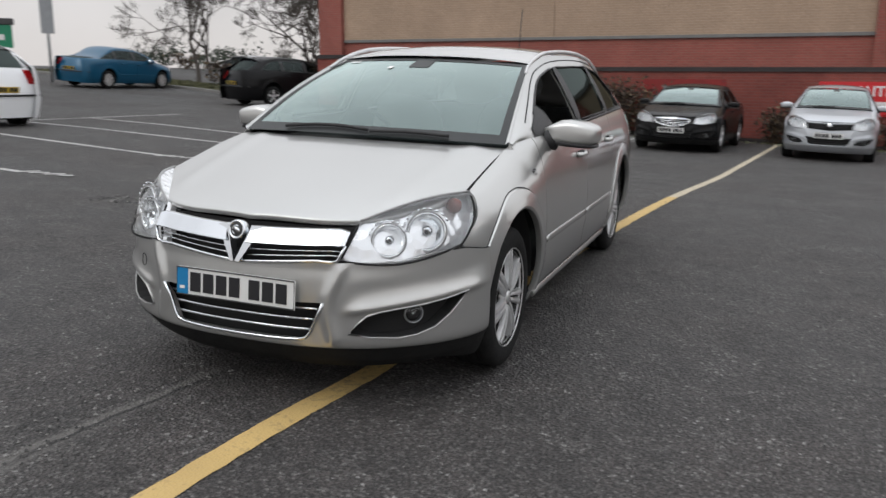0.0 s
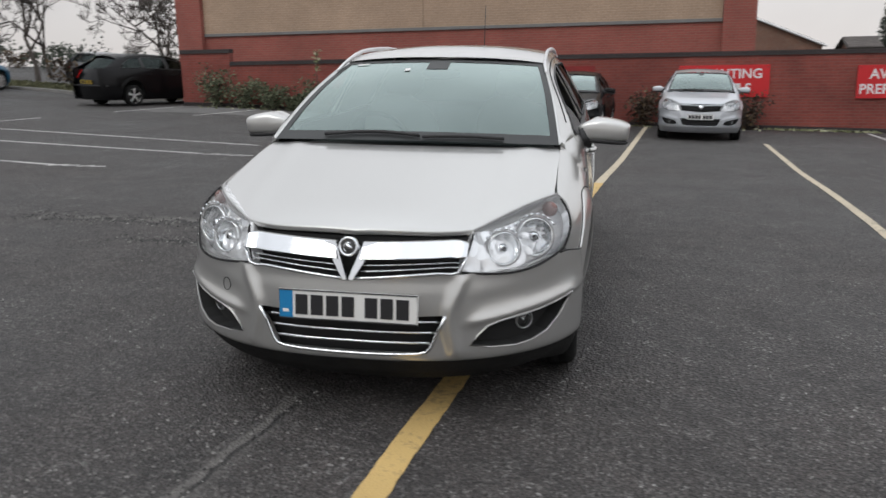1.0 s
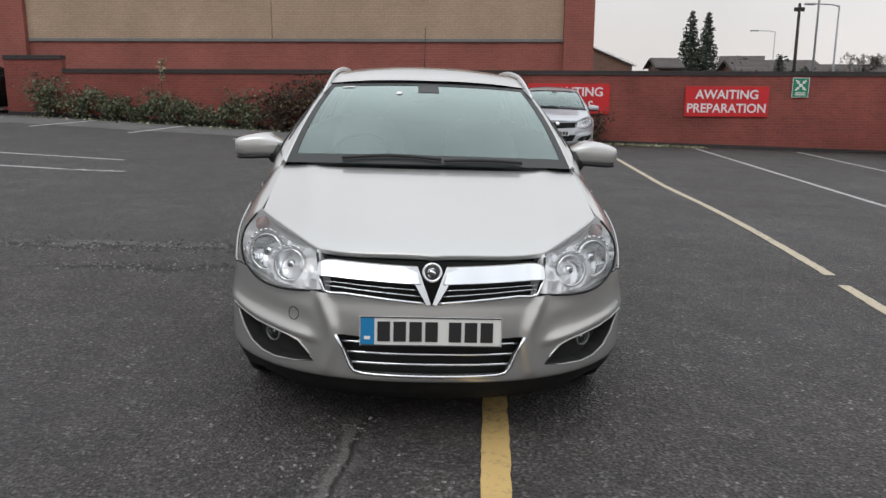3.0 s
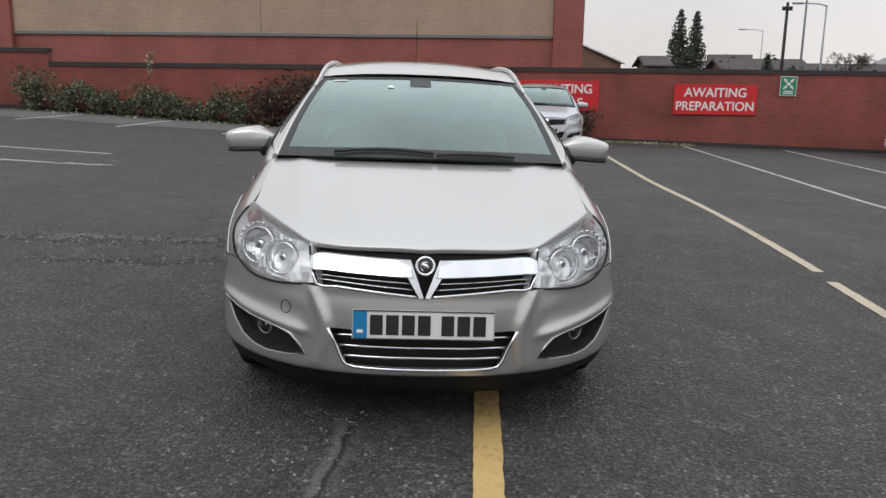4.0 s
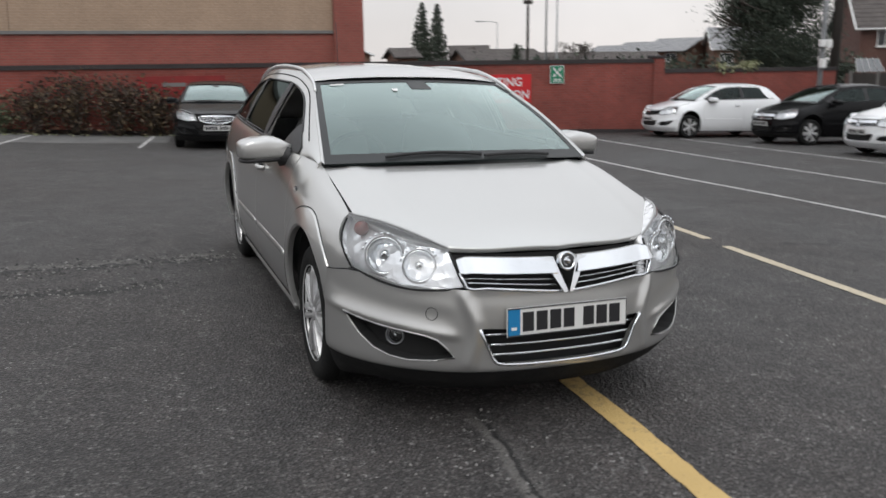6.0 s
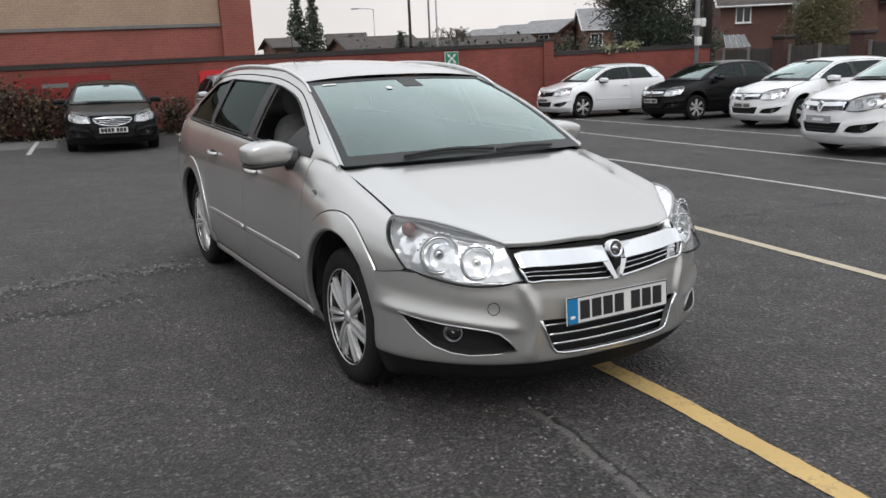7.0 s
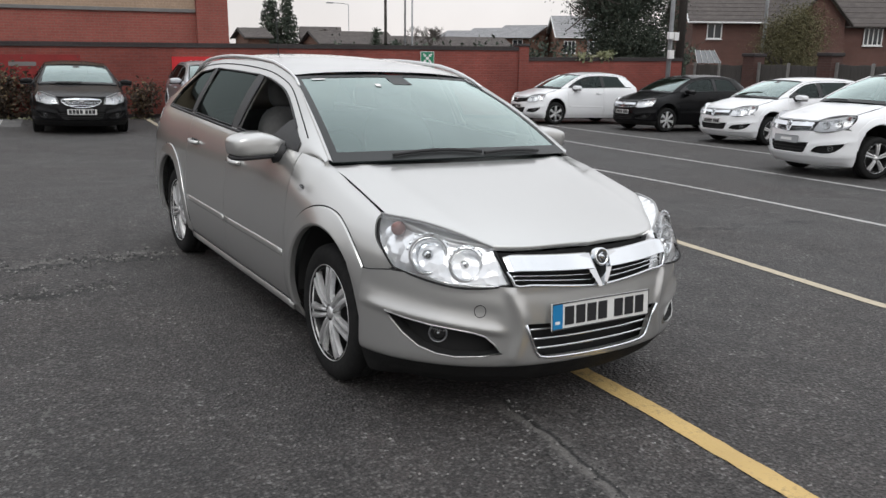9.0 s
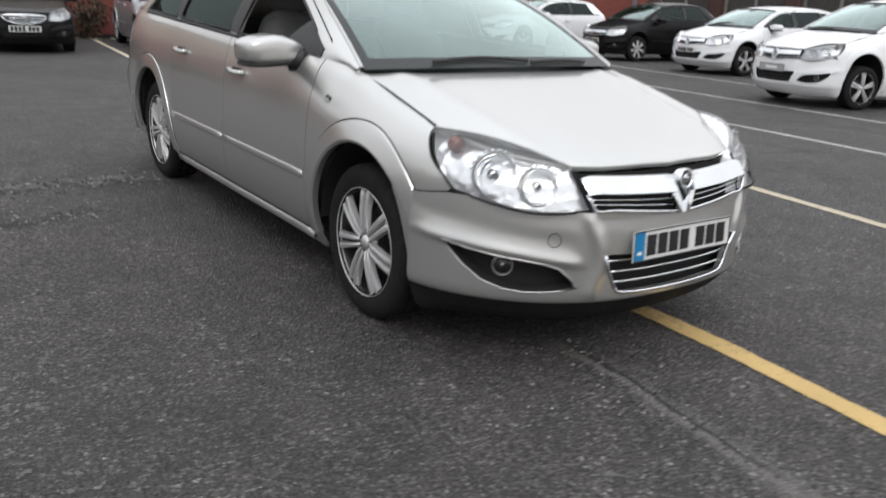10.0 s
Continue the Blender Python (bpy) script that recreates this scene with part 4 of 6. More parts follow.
    if front_style == "bar":
        for s in (-1, 1):
            rows = []
            for x in steps(0.055, 0.421, 24):
                zt, zb = bar_z(x), bar_z(x) - 0.056 - 0.004 * (1 - x / 0.42)
                zt -= 0.010 * smooth01((x - 0.395) / 0.026)
                rows.append([face(x - 0.012, zb, -0.014), face(x - 0.012, zb, 0.012), face(x - 0.011, zb + 0.004, 0.016), face(x, zt - 0.004, -0.007), face(x, zt - 0.001, -0.012), face(x, zt, -0.024)])
            verts = [mirrored(p, s) for r in rows for p in r]
            n = len(rows[0])
            panel("chrome_bar", (verts, [(i * n + j, (i + 1) * n + j, (i + 1) * n + j + 1, i * n + j + 1) for i in range(len(rows) - 1) for j in range(n - 1)]), M_CHROME, crisp=0.3)
            # one arm of the chevron below the badge
            arm = []
            for t in steps(0, 1, 10):
                xo, xi = 0.100 - 0.080 * t, 0.050 - 0.050 * t
                z = 0.703 - 0.130 * t
                tilt = 0.024 * t - 0.006
                arm.append([face(xo, z, -0.022), face(xo - 0.003, z, tilt), face(xi + 0.003, z + 0.006, 0.002 + tilt), face(xi, z + 0.006, -0.022)])
            verts = [mirrored(p, s) for r in arm for p in r]
            panel("chevron_arm", (verts, [(i * 4 + j, (i + 1) * 4 + j, (i + 1) * 4 + j + 1, i * 4 + j + 1) for i in range(10) for j in range(3)]), M_CHROME, crisp=0.3)
            for share in (0.36, 0.68):
                slat = []
                for x in steps(0.035 + 0.02 * (1 - share), 0.398 - 0.012 * share, 14):
                    hi, lo = bar_z(x) - 0.060, nose_top(a_of_x(x)) + 0.007
                    slat.append(mirrored(face(x, hi + (lo - hi) * share, -0.010), s))
                bar("grille_slat", slat, 0.0026, M_CHROME, 6)
            bar("grille_edge", [mirrored(face(x, z, 0.002), s) for x, z in [(0.412, 0.66), (0.40, 0.632), (0.392, 0.606), (0.37, 0.598)] + [(x, nose_top(a_of_x(x)) + 0.007) for x in steps(0.32, 0.01, 8)]], 0.0062, M_CHROME, 6)
        badge = part("badge", lathe_mesh([(0.0, -0.008), (0.026, -0.007), (0.028, -0.012), (0.034, -0.013), (0.037, -0.008), (0.037, 0.02)], "y", 32), M_CHROME, car, "round chrome badge")
        badge.matrix_basis = pose(*warp((0, -0.870, 0.690)), -14)
        part("badge_field", lathe_mesh([(0.0, -0.0105), (0.0255, -0.0095), (0.026, -0.004)], "y", 28), M_GREYPLASTIC, badge)
        relief = part("badge_relief", lathe_mesh([(0.0, -0.0055), (0.010, -0.004), (0.0145, 0.0), (0.0145, 0.002)], "y", 20), M_CHROME, badge)
        relief.matrix_basis = pose(0.001, -0.0095, 0.001, 0, 32, 0) @ Matrix.Diagonal((1.1, 1.0, 0.62, 1))
        part("badge_relief", tube_mesh([(0.016 * math.cos(q), -0.011, -0.002 + 0.016 * math.sin(q)) for q in steps(1.1, 4.4, 12)], lambda q: 0.0035 - 0.0015 * q, 6), M_CHROME, badge)
    elif front_style == "wide":
        oval = [(0.335 * math.cos(q) * (1.0 if math.sin(q) > 0 else 0.86 + 0.14 * abs(math.cos(q))), 0.668 + (0.042 if math.sin(q) > 0 else 0.135) * math.sin(q)) for q in steps(0, 2 * math.pi, 32)[:-1]]
        bar("grille_ring", [face(x, z, 0.006) for x, z in oval], 0.011, M_CHROME, 8, True)
        bar("grille_slat", [face(x, 0.684, 0.008) for x in steps(-0.318, 0.318, 20)], 0.017, M_CHROME, 8)
        for k in range(3):
            half = 0.31 - 0.05 * k
            bar("grille_slat", [face(x, 0.642 - 0.034 * k, 0.004) for x in steps(-half, half, 14)], 0.0075, M_CHROME, 6)
    else:
        bar("grille_slat", [face(x, 0.700 + 0.012 * abs(x) / 0.42, -0.004) for x in steps(-0.40, 0.40, 20)], 0.012, paint, 8)
        for k in range(3):
            bar("grille_slat", [face(x, 0.672 - 0.026 * k, -0.008) for x in steps(-0.33 + 0.03 * k, 0.33 - 0.03 * k, 14)], 0.006, M_PLASTIC, 6)
    if front_style != "bar":
        badge = part("badge", lathe_mesh([(0.0, -0.012), (0.034, -0.012), (0.042, -0.006), (0.042, 0.02)], "y", 28), M_CHROME, car, "round chrome badge")
        badge.matrix_basis = pose(*warp((0, -0.872, 0.672)), -14)
    # bonnet
    panel("bonnet", sheet(bonnet, steps(-0.70, 0.70, 56 // fine), [-1, 0, 0.005, 0.012, 0.03] + steps(0.05, 1, 28)), paint)
    # headlamps
    for s in (-1, 1):
        bowl = panel("headlamp", sheet(lambda p, q: mirrored(lamp(p, q, -0.018 - 0.034 * min(1, p / 0.35)), s), steps(0, 1, 14), steps(0, 1, 8)), lamp_mat, "clear headlamp with chrome reflectors")
        for nm, pts in (("rim_low", [(p, 0) for p in steps(0, 1, 14)]), ("rim_top", [(p, 1) for p in steps(0, 1, 14)]), ("rim_in", [(0, q) for q in steps(0, 1, 6)]), ("rim_out", [(1, q) for q in steps(0, 1, 6)])):
            vs = [mirrored(lamp(p, q, o), s) for p, q in pts for o in (0.0, -0.06)]
            panel(nm, (vs, [(2 * i, 2 * i + 1, 2 * i + 3, 2 * i + 2) for i in range(len(pts) - 1)]), lamp_mat, "", 0, bowl)
        bar("lamp_gasket", [mirrored(lamp(p, q, 0.0), s) for p, q in [(0, q) for q in steps(0.9, 0.1, 5)] + [(p, 0) for p in steps(0, 1, 14)] + [(1, q) for q in steps(0.1, 0.9, 6)]], 0.0046, M_GAP, 6, parent=bowl)
        bar("lamp_gasket", [mirrored(lamp(p, q, 0.0), s) for p, q in [(p, 1) for p in steps(1, 0, 14)]], 0.0052, M_BROW, 6, parent=bowl)
        panel("lamp_brow", sheet(lambda p, q: mirrored(lamp(p, q, -0.003), s), steps(0.03, 0.985, 16), steps(0.955, 0.995, 3)), M_BROW, "grey upper lamp trim", 0, bowl)
        for p, q, r in ((0.33, 0.42, 0.063), (0.63, 0.46, 0.074)) if hero else ((0.35, 0.45, 0.055), (0.66, 0.48, 0.065)):
            c = Vector(warp(mirrored(lamp(p, q, -0.034), s)))
            ref = part("reflector", lathe_mesh([(0.0, 0.048), (r * 0.4, 0.042), (r * 0.65, 0.030), (r * 0.82, 0.012), (r * 0.86, -0.002), (r * 0.93, -0.007), (r, -0.002), (r * 1.03, 0.03)], "y", 36), M_BOWL, bowl)
            ref.matrix_basis = pose(*c, -10, 0, (12 + 20 * p) * s)
            part("bezel", lathe_mesh([(r * 1.0, 0.004), (r * 1.01, -0.005), (r * 1.04, -0.006), (r * 1.06, 0.006)], "y", 36), M_BROW, ref)
            part("projector", lathe_mesh([(0.0, 0.002), (r * 0.2, 0.004), (r * 0.29, 0.012), (r * 0.31, 0.046)], "y", 24), M_CHROME, ref)
            for k in range(9):
                a0 = 0.5 + 0.28 * k
                part("reflector_rib", tube_mesh([(r * 1.17 * math.cos(a0 + d), -0.002, r * 1.17 * math.sin(a0 + d)) for d in (0.0, 0.08, 0.16)], 0.0042, 6), M_CHROME, ref)
            part("bulb_shield", lathe_mesh([(0.0, -0.002), (r * 0.13, -0.002), (r * 0.15, 0.03)], "y", 12), M_GREYPLASTIC, ref)
        c = Vector(warp(mirrored(lamp(0.84, 0.80, -0.018), s)))
        tip = part("indicator", lathe_mesh([(0.0, -0.012), (0.018, -0.010), (0.028, 0.0), (0.030, 0.02)], "y", 20), M_AMBER, bowl, "dull amber indicator bulb cover")
        tip.matrix_basis = pose(*c, -10, 0, 28 * s)
        panel("cover", sheet(lambda p, q: mirrored(lamp(p, q, 0.0), s), steps(0, 1, 16), steps(0, 1, 10)), M_LENS, "clear lens cover", 0, bowl)
    # flanks, split into wing, doors and quarter at real gaps
    cuts = [(-0.40, 0.436), (0.441, 1.405), (1.410, 2.245), (2.250, 3.62)] if doors == 5 else [(-0.40, 0.436), (0.441, 1.745), (1.750, 1.80), (1.805, 3.62)]
    names = ("front_wing", "front_door", "rear_door", "rear_quarter") if doors == 5 else ("front_wing", "front_door", "door_shut", "rear_quarter")
    R_ARCH = 0.372

    def arch_poly(y0):
        pts = []
        for k in range(29):
            a = math.pi * (-0.18 + 1.36 * k / 28)
            yy, zz = y0 + R_ARCH * math.cos(a), 0.318 + R_ARCH * math.sin(a) * 1.06
            pts.append((yy, v_of_z(yy, max(0.1, zz)) if zz > 0.2 else -0.05))
        return pts
    arches = [arch_poly(0.0), arch_poly(2.703)]

    def wing_y(y, v):
        if y >= -0.2:
            return y
        z = side(-0.3, v)[2]
        y0 = -0.345 if z < 0.60 else -0.515 + 0.190 * min(1, (z - 0.63) / 0.19) if z > 0.63 else -0.345 - 0.17 * (z - 0.60) / 0.03
        return y0 + (y + 0.40) / 0.2 * (-0.2 - y0)

    for s in (-1, 1):
        for nm, (y0, y1) in zip(names, cuts):
            n = max(2, int((y1 - y0) / (0.022 if hero else 0.055)))
            panel(nm, cut_sheet(lambda y, v: mirrored(side(wing_y(y, v), v), s), steps(y0, y1, n), steps(0, 1, 44 if hero else 18), arches, 1.0, 0.8), paint, "", 0.012)
        panel("inner_flank", cut_sheet(lambda y, v: mirrored(side(wing_y(y, v), v, -0.022), s), steps(-0.33, 3.5, 70 if hero else 40), steps(0.02, 0.98, 20 if hero else 10), arches, 1.0, 0.8), M_GAP)
        for y0 in (0.0, 2.703):
            # raised lip round the arch
            rows = []
            for k in range(37):
                a = math.pi * (-0.05 + 1.10 * k / 36)
                row = []
                for dr, off in ((0.0, -0.02), (0.0, 0.006), (0.010, 0.013), (0.060, 0.011), (0.078, 0.008), (0.083, -0.004)):
                    rr = R_ARCH + dr
                    yy, zz = y0 + rr * math.cos(a), 0.318 + rr * math.sin(a) * 1.06
                    x, _, _ = side(yy, v_of_z(yy, max(0.19, zz)))
                    row.append(mirrored((x + off, yy, zz), s))
                rows.append(row)
            verts = [p for r in rows for p in r]
            panel("wheel_arch", (verts, [(i * 6 + j, (i + 1) * 6 + j, (i + 1) * 6 + j + 1, i * 6 + j + 1) for i in range(36) for j in range(5)]), paint, crisp=0.35)
            if hero:
                edge = []
                for k in range(33):
                    q = math.pi * (0.0 + 1.0 * k / 32)
                    yy, zz = y0 + (R_ARCH + 0.0835) * math.cos(q), 0.318 + (R_ARCH + 0.0835) * math.sin(q) * 1.06
                    edge.append(mirrored((side(yy, v_of_z(yy, max(0.19, zz)))[0] + 0.001, yy, zz), s))
                bar("arch_seam", edge, 0.0022, M_GAP, 5)
            liner = [(x, y0 + 0.385 * math.cos(math.pi * k / 16), 0.318 + 0.40 * math.sin(math.pi * k / 16)) for k in range(17) for x in (0.50 * s, 0.80 * s)]
            panel("arch_liner", (liner, [(2 * i, 2 * i + 1, 2 * i + 3, 2 * i + 2) for i in range(16)]), M_GAP)
            wheel(car, (0.712 if hero else 0.745) * sx, y0 * wb / 2.703, radius, s, spokes, twin)
        if hero:
            bar("bumper_seam", [nose(q * s, nose_top(q) + 0.001, 0.0005) for q in steps(0.80, 0.995, 12)], 0.0026, M_GAP, 5)
            bar("sill", [mirrored(side(y, v_of_z(y, 0.222), 0.004), s) for y in steps(0.44, 2.27, 24)], 0.010, paint, 8, flat=2.2)
            bar("sill_gap", [mirrored(side(y, v_of_z(y, 0.252), 0.002), s) for y in steps(0.44, 2.27, 24)], 0.0035, M_GAP, 6)
        # rubbing strip, repeater, handles
        for y0, y1 in ((0.47, 1.39), (1.425, 2.22)) if doors == 5 else ((0.47, 1.73),):
            bar("rubbing_strip", [mirrored(side(y, v_of_z(y, 0.492), 0.001), s) for y in steps(y0, y1, 14)], 0.0046, paint, 8, flat=3.8)
        hy = ((1.24, 0.845), (2.08, 0.872)) if doors == 5 else ((1.55, 0.85),)
        for y, z in hy:
            h = bar("door_handle", [mirrored(side(y + d, v_of_z(y, z), o), s) for d, o in ((-0.085, 0.002), (-0.07, 0.026), (0.0, 0.034), (0.07, 0.026), (0.085, 0.002))], 0.0105, paint, 8, flat=1.3)
            bar("handle_cup", [mirrored(side(y + d, v_of_z(y, z), 0.001), s) for d in (-0.05, 0.0, 0.05)], 0.012, M_GAP, 8, flat=1.6, parent=h)
        if hero:
            rep = part("side_repeater", lathe_mesh([(0.0, 0.010), (0.014, 0.008), (0.022, 0.0)], "x", 18), M_LENS, car, "small clear side repeater lamp")
            q = side(0.30, v_of_z(0.30, 0.835))
            rep.matrix_basis = pose(q[0] * s, q[1], q[2], 0, 0, 0 if s > 0 else 180) @ Matrix.Diagonal((1, 1.1, 0.8, 1))
            part("repeater_base", lathe_mesh([(0.0, -0.001), (0.024, -0.001), (0.024, -0.006)], "x", 18), M_GREYPLASTIC, rep)
        # window band
        yf1 = 1.355 if doors == 5 else 1.70
        top = [(y, band_top(y)) for y in steps(yf1, 0.60, 10)]
        front_win = [(0.60, 0.05), (0.72, 0.04), (yf1, 0.04)] + top
        rear0, rear1 = (yf1 + 0.10, 2.26) if doors == 5 else (yf1 + 0.09, 2.62)
        rear_win = [(rear0, 0.04), (rear1, 0.04), (rear1 - (0 if doors == 5 else 0.22), band_top(rear1 - 0.2)), (rear0, band_top(rear0))]
        quarter = [(2.33, 0.04), (3.02, 0.05), (2.90, 0.5), (2.66, band_top(2.66, 0.07)), (2.33, band_top(2.33))]
        wins = [front_win, rear_win] + ([quarter] if doors == 5 else [])
        panel("window_frame", cut_sheet(lambda y, v: mirrored(cabin_side(y, v), s), steps(0.24, 3.45, 110 if hero else 50), steps(0, 1, 18 if hero else 9), wins, 1.0, 0.34), paint, "", 0.02)
        for a, b in ((yf1 - 0.01, rear0 + 0.012),) + (((rear1 - 0.012, 2.342),) if doors == 5 else ()):
            panel("door_pillar", sheet(lambda y, v: mirrored(cabin_side(y, v, 0.003), s), steps(a, b, 3), steps(0.03, band_top(a) + 0.01, 10)), M_PLASTIC, "black window pillar")
        for k, w in enumerate(wins):
            bar("window_seal", [mirrored(cabin_side(y, v, 0.001), s) for y, v in w], 0.0065, M_PLASTIC, 6, True)
            if k == 0 and open_window:
                continue
            ys = [p[0] for p in w]
            panel("side_window", sheet(lambda y, v: mirrored(cabin_side(y, v, -0.008), s), steps(min(ys) - 0.01, max(ys) + 0.01, 14), steps(0.0, 0.93, 8)), glass, "tinted side window glass")
        bar("waist_seal", [mirrored(cabin_side(y, 0.0, 0.004), s) for y in steps(0.58, 3.0, 20)], 0.009, M_PLASTIC, 6)
        # screen pillar
        vs = []
        for t in steps(0, 1, 16):
            e = Vector(screen(1.0, t, 0.0))
            y = 0.235 + (1.06 - 0.235) * t
            o = Vector((rail_half(y), y, rail_z(y)))
            vs += [mirrored(e, s), mirrored(e.lerp(o, 0.5) + Vector((0.006, -0.006, 0.012)), s), mirrored(o, s)]
        panel("screen_pillar", (vs, [(3 * i + j, 3 * i + 3 + j, 3 * i + 4 + j, 3 * i + 1 + j) for i in range(16) for j in range(2)]), paint)
        # door mirror
        shell = superbox(0.137, 0.100, 0.066, 5.0, s)
        for v in shell.verts:
            inward = -v.co.x * s / 0.135
            if v.co.z > 0:
                v.co.z *= 1 - 0.86 * min(1, max(0, (inward - 0.22) / 0.78)) - 0.10 * smooth01((-inward - 0.3) / 0.7)
            else:
                v.co.z *= 0.78
        mirror = part("door_mirror", shell, paint, car, "body-coloured door mirror")
        mirror.matrix_basis = pose(*warp((0.895 * s, 0.70, 0.997)), 0, 4 * s, -6 * s)
        glass_pane = part("mirror_glass", lathe_mesh([(0.0, 0.088), (0.052, 0.088), (0.056, 0.080)], "y", 24), M_CHROME, mirror)
        glass_pane.matrix_basis = Matrix.Diagonal((1.8, 1.12, 0.9, 1))
        under = part("mirror_skirt", superbox(0.133, 0.097, 0.016, 3.8, s), M_PLASTIC, mirror)
        under.location = (0, 0.002, -0.050)
        bar("mirror_mount", [mirrored(p, s) for p in ((0.765, 0.60, 0.985), (0.79, 0.62, 0.958), (0.83, 0.645, 0.950))], 0.032, M_PLASTIC, 10, flat=1.3)
        panel("mirror_sail", sheet(lambda y, f: mirrored(cabin_side(y, 0.01 + f * min(band_top(y), 0.10 + 0.9 * max(0, (0.80 - y) / 0.18)), 0.0055), s), steps(0.47, 0.79, 14), steps(0, 1, 8)), M_PLASTIC, "black mirror sail")
        if roof_rails:
            pts = [(rail_half(y) - 0.002, y, rail_z(y) + d) for y, d in ((0.90, 0.002), (0.98, 0.008), (1.08, 0.012), (1.2, 0.015))] + [(rail_half(y) - 0.004, y, rail_z(y) + 0.018) for y in steps(1.35, 2.6, 8)] + [(rail_half(y) - 0.004, y, rail_z(y) + d) for y, d in ((2.74, 0.026), (2.86, 0.026), (2.98, 0.004))]
            bar("roof_rail", [mirrored(p, s) for p in pts], lambda q: 0.0115 - 0.004 * abs(2 * q - 1), M_ALLOY, 10, flat=1.25)
    # dark seal that follows the doors' upper edge
    for s in (-1, 1):
        bar("door_seal", [mirrored(cabin_side(y, band_top(y, 0.030), 0.001), s) for y in steps(0.46, 2.95, 40)], 0.0035, M_GAP, 5)
    # roof, screen and tail
    panel("roof", sheet(roof, steps(-1, 1, 32 // fine), steps(0, 1, 36 // fine)), paint)
    panel("screen_border", sheet(lambda a, h: screen(a, h, 0.002), steps(-1, 1, 40), steps(0, 1, 24), lambda a, h: h < 0.07 or h > 0.955 or abs(a) > 0.93 or (abs(a) < 0.11 and h > 0.82)), M_FRIT)
    panel("windscreen", sheet(lambda a, h: screen(a, h), steps(-1, 1, 28), steps(0, 1, 16)), M_SCREEN, "sloping windscreen reflecting grey sky")
    panel("cowl", sheet(lambda a, h: (a * 0.69, 0.05 + 0.15 * a * a + 0.10 * h, 0.955 - 0.02 * a * a + 0.008 * h), steps(-1, 1, 20), steps(0, 1, 2)), M_PLASTIC)
    for x0, x1, up in ((0.60, -0.08, 0.10), (-0.10, -0.64, 0.045)) if hero else ((0.58, -0.05, 0.06),):
        bar("wiper", [Vector(screen(-(x0 + (x1 - x0) * t), 0.012 + up * math.sin(math.pi * (0.12 + 0.75 * t)) * 0.45, 0.014)) for t in steps(0, 1, 10)], 0.009, M_PLASTIC, 6)
    tail_y = curve_of((0.0, 3.02), (0.25, 3.22), (0.5, 3.45), (0.62, 3.52), (0.8, 3.60), (1.0, 3.56))
    tail_z = curve_of((0.0, 1.36), (0.25, 1.20), (0.5, 0.99), (0.62, 0.85), (0.8, 0.55), (1.0, 0.20))
    tail_h = curve_of((0.0, 0.565), (0.25, 0.62), (0.5, 0.68), (0.62, 0.74), (0.8, 0.80), (1.0, 0.76))

    def tail_f(a, h, off=0.0):
        return a * tail_h(h), tail_y(h) + off - 0.16 * a * a * (1 - 0.2 * h), tail_z(h) - 0.02 * a * a * (1 - h)
    gate = panel("tailgate", sheet(tail_f, steps(-1, 1, 20), steps(0, 1, 24)), paint)
    if tail:
        panel("rear_window", sheet(lambda a, h: tail_f(a, h, 0.006), steps(-0.82, 0.82, 12), steps(0.06, 0.47, 8)), glass, "dark rear window", 0, gate)
        for s in (-1, 1):
            panel("tail_lamp", sheet(lambda a, h: tail_f(a * s, h, 0.012), steps(0.70, 1.0, 6), steps(0.50, 0.68, 6)), M_REDLENS, "red tail lamp cluster", 0.01)
        number_plate(car, warp((0, tail_y(0.74) + 0.02, 0.66)), 10, True, 180)
        bar("bumper_crease", [Vector(tail_f(a, 0.79, 0.02)) for a in steps(-1, 1, 12)], 0.02, M_PLASTIC, 6)
    # under side
    belly = box_bm(-0.66, 0.66, -0.46, 3.42, 0.17, 0.32, 0.05)
    for v in belly.verts:
        v.co = Vector(warp(v.co))
    part("underbody", belly, M_GAP, car)
    number_plate(car, warp((0, -0.905, 0.452 if front_style == "wide" else 0.476)), -4, band=hero, mat=plate)
    if hero:
        c = a_of_x(-0.51)
        ring = [nose(c + 0.021 * math.cos(q), 0.503 + 0.024 * math.sin(q), 0.001) for q in steps(0, 2 * math.pi, 24)[:-1]]
        bar("towing_eye_cover", ring, 0.0016, M_GAP, 5, True, parent=bump)
        panel("screen_sticker", sheet(lambda a, h: screen(a, h, 0.004), steps(-0.86, -0.73, 2), steps(0.925, 0.945, 1)), M_LIGHTINK, "small pale sticker")
        panel("screen_sticker", sheet(lambda a, h: screen(a, h, 0.004), steps(-0.30, -0.25, 2), steps(0.80, 0.84, 1)), M_LIGHTINK, "small pale sticker")
        aerial = bar("roof_aerial", [(0, 2.79, 1.415), (0, 2.81, 1.58), (0, 2.84, 1.75)], 0.0032, M_PLASTIC, 6)
        bar("aerial_base", [(0, 2.74, 1.41), (0, 2.81, 1.424)], 0.016, M_PLASTIC, 10, parent=aerial)
    # cabin
    for x in (-0.36, 0.36):
        seat = part("front_seat", superbox(0.24, 0.10, 0.33, 3.0, 1), M_PALESEAT if hero else M_SEAT, car, "cloth front seat")
        seat.matrix_basis = pose(*warp((x, 1.50, 0.80)), -14)
        rest = part("head_restraint", superbox(0.13, 0.055, 0.09, 2.8, 1), M_PALESEAT if hero else M_SEAT, seat)
        rest.location = (0, 0.03, 0.42)
    bench = box_bm(-0.62, 0.62, 2.28, 2.46, 0.45, 1.05, 0.05, 3)
    for v in bench.verts:
        v.co = Vector(warp(v.co))
    part("rear_seat", bench, M_SEAT, car)
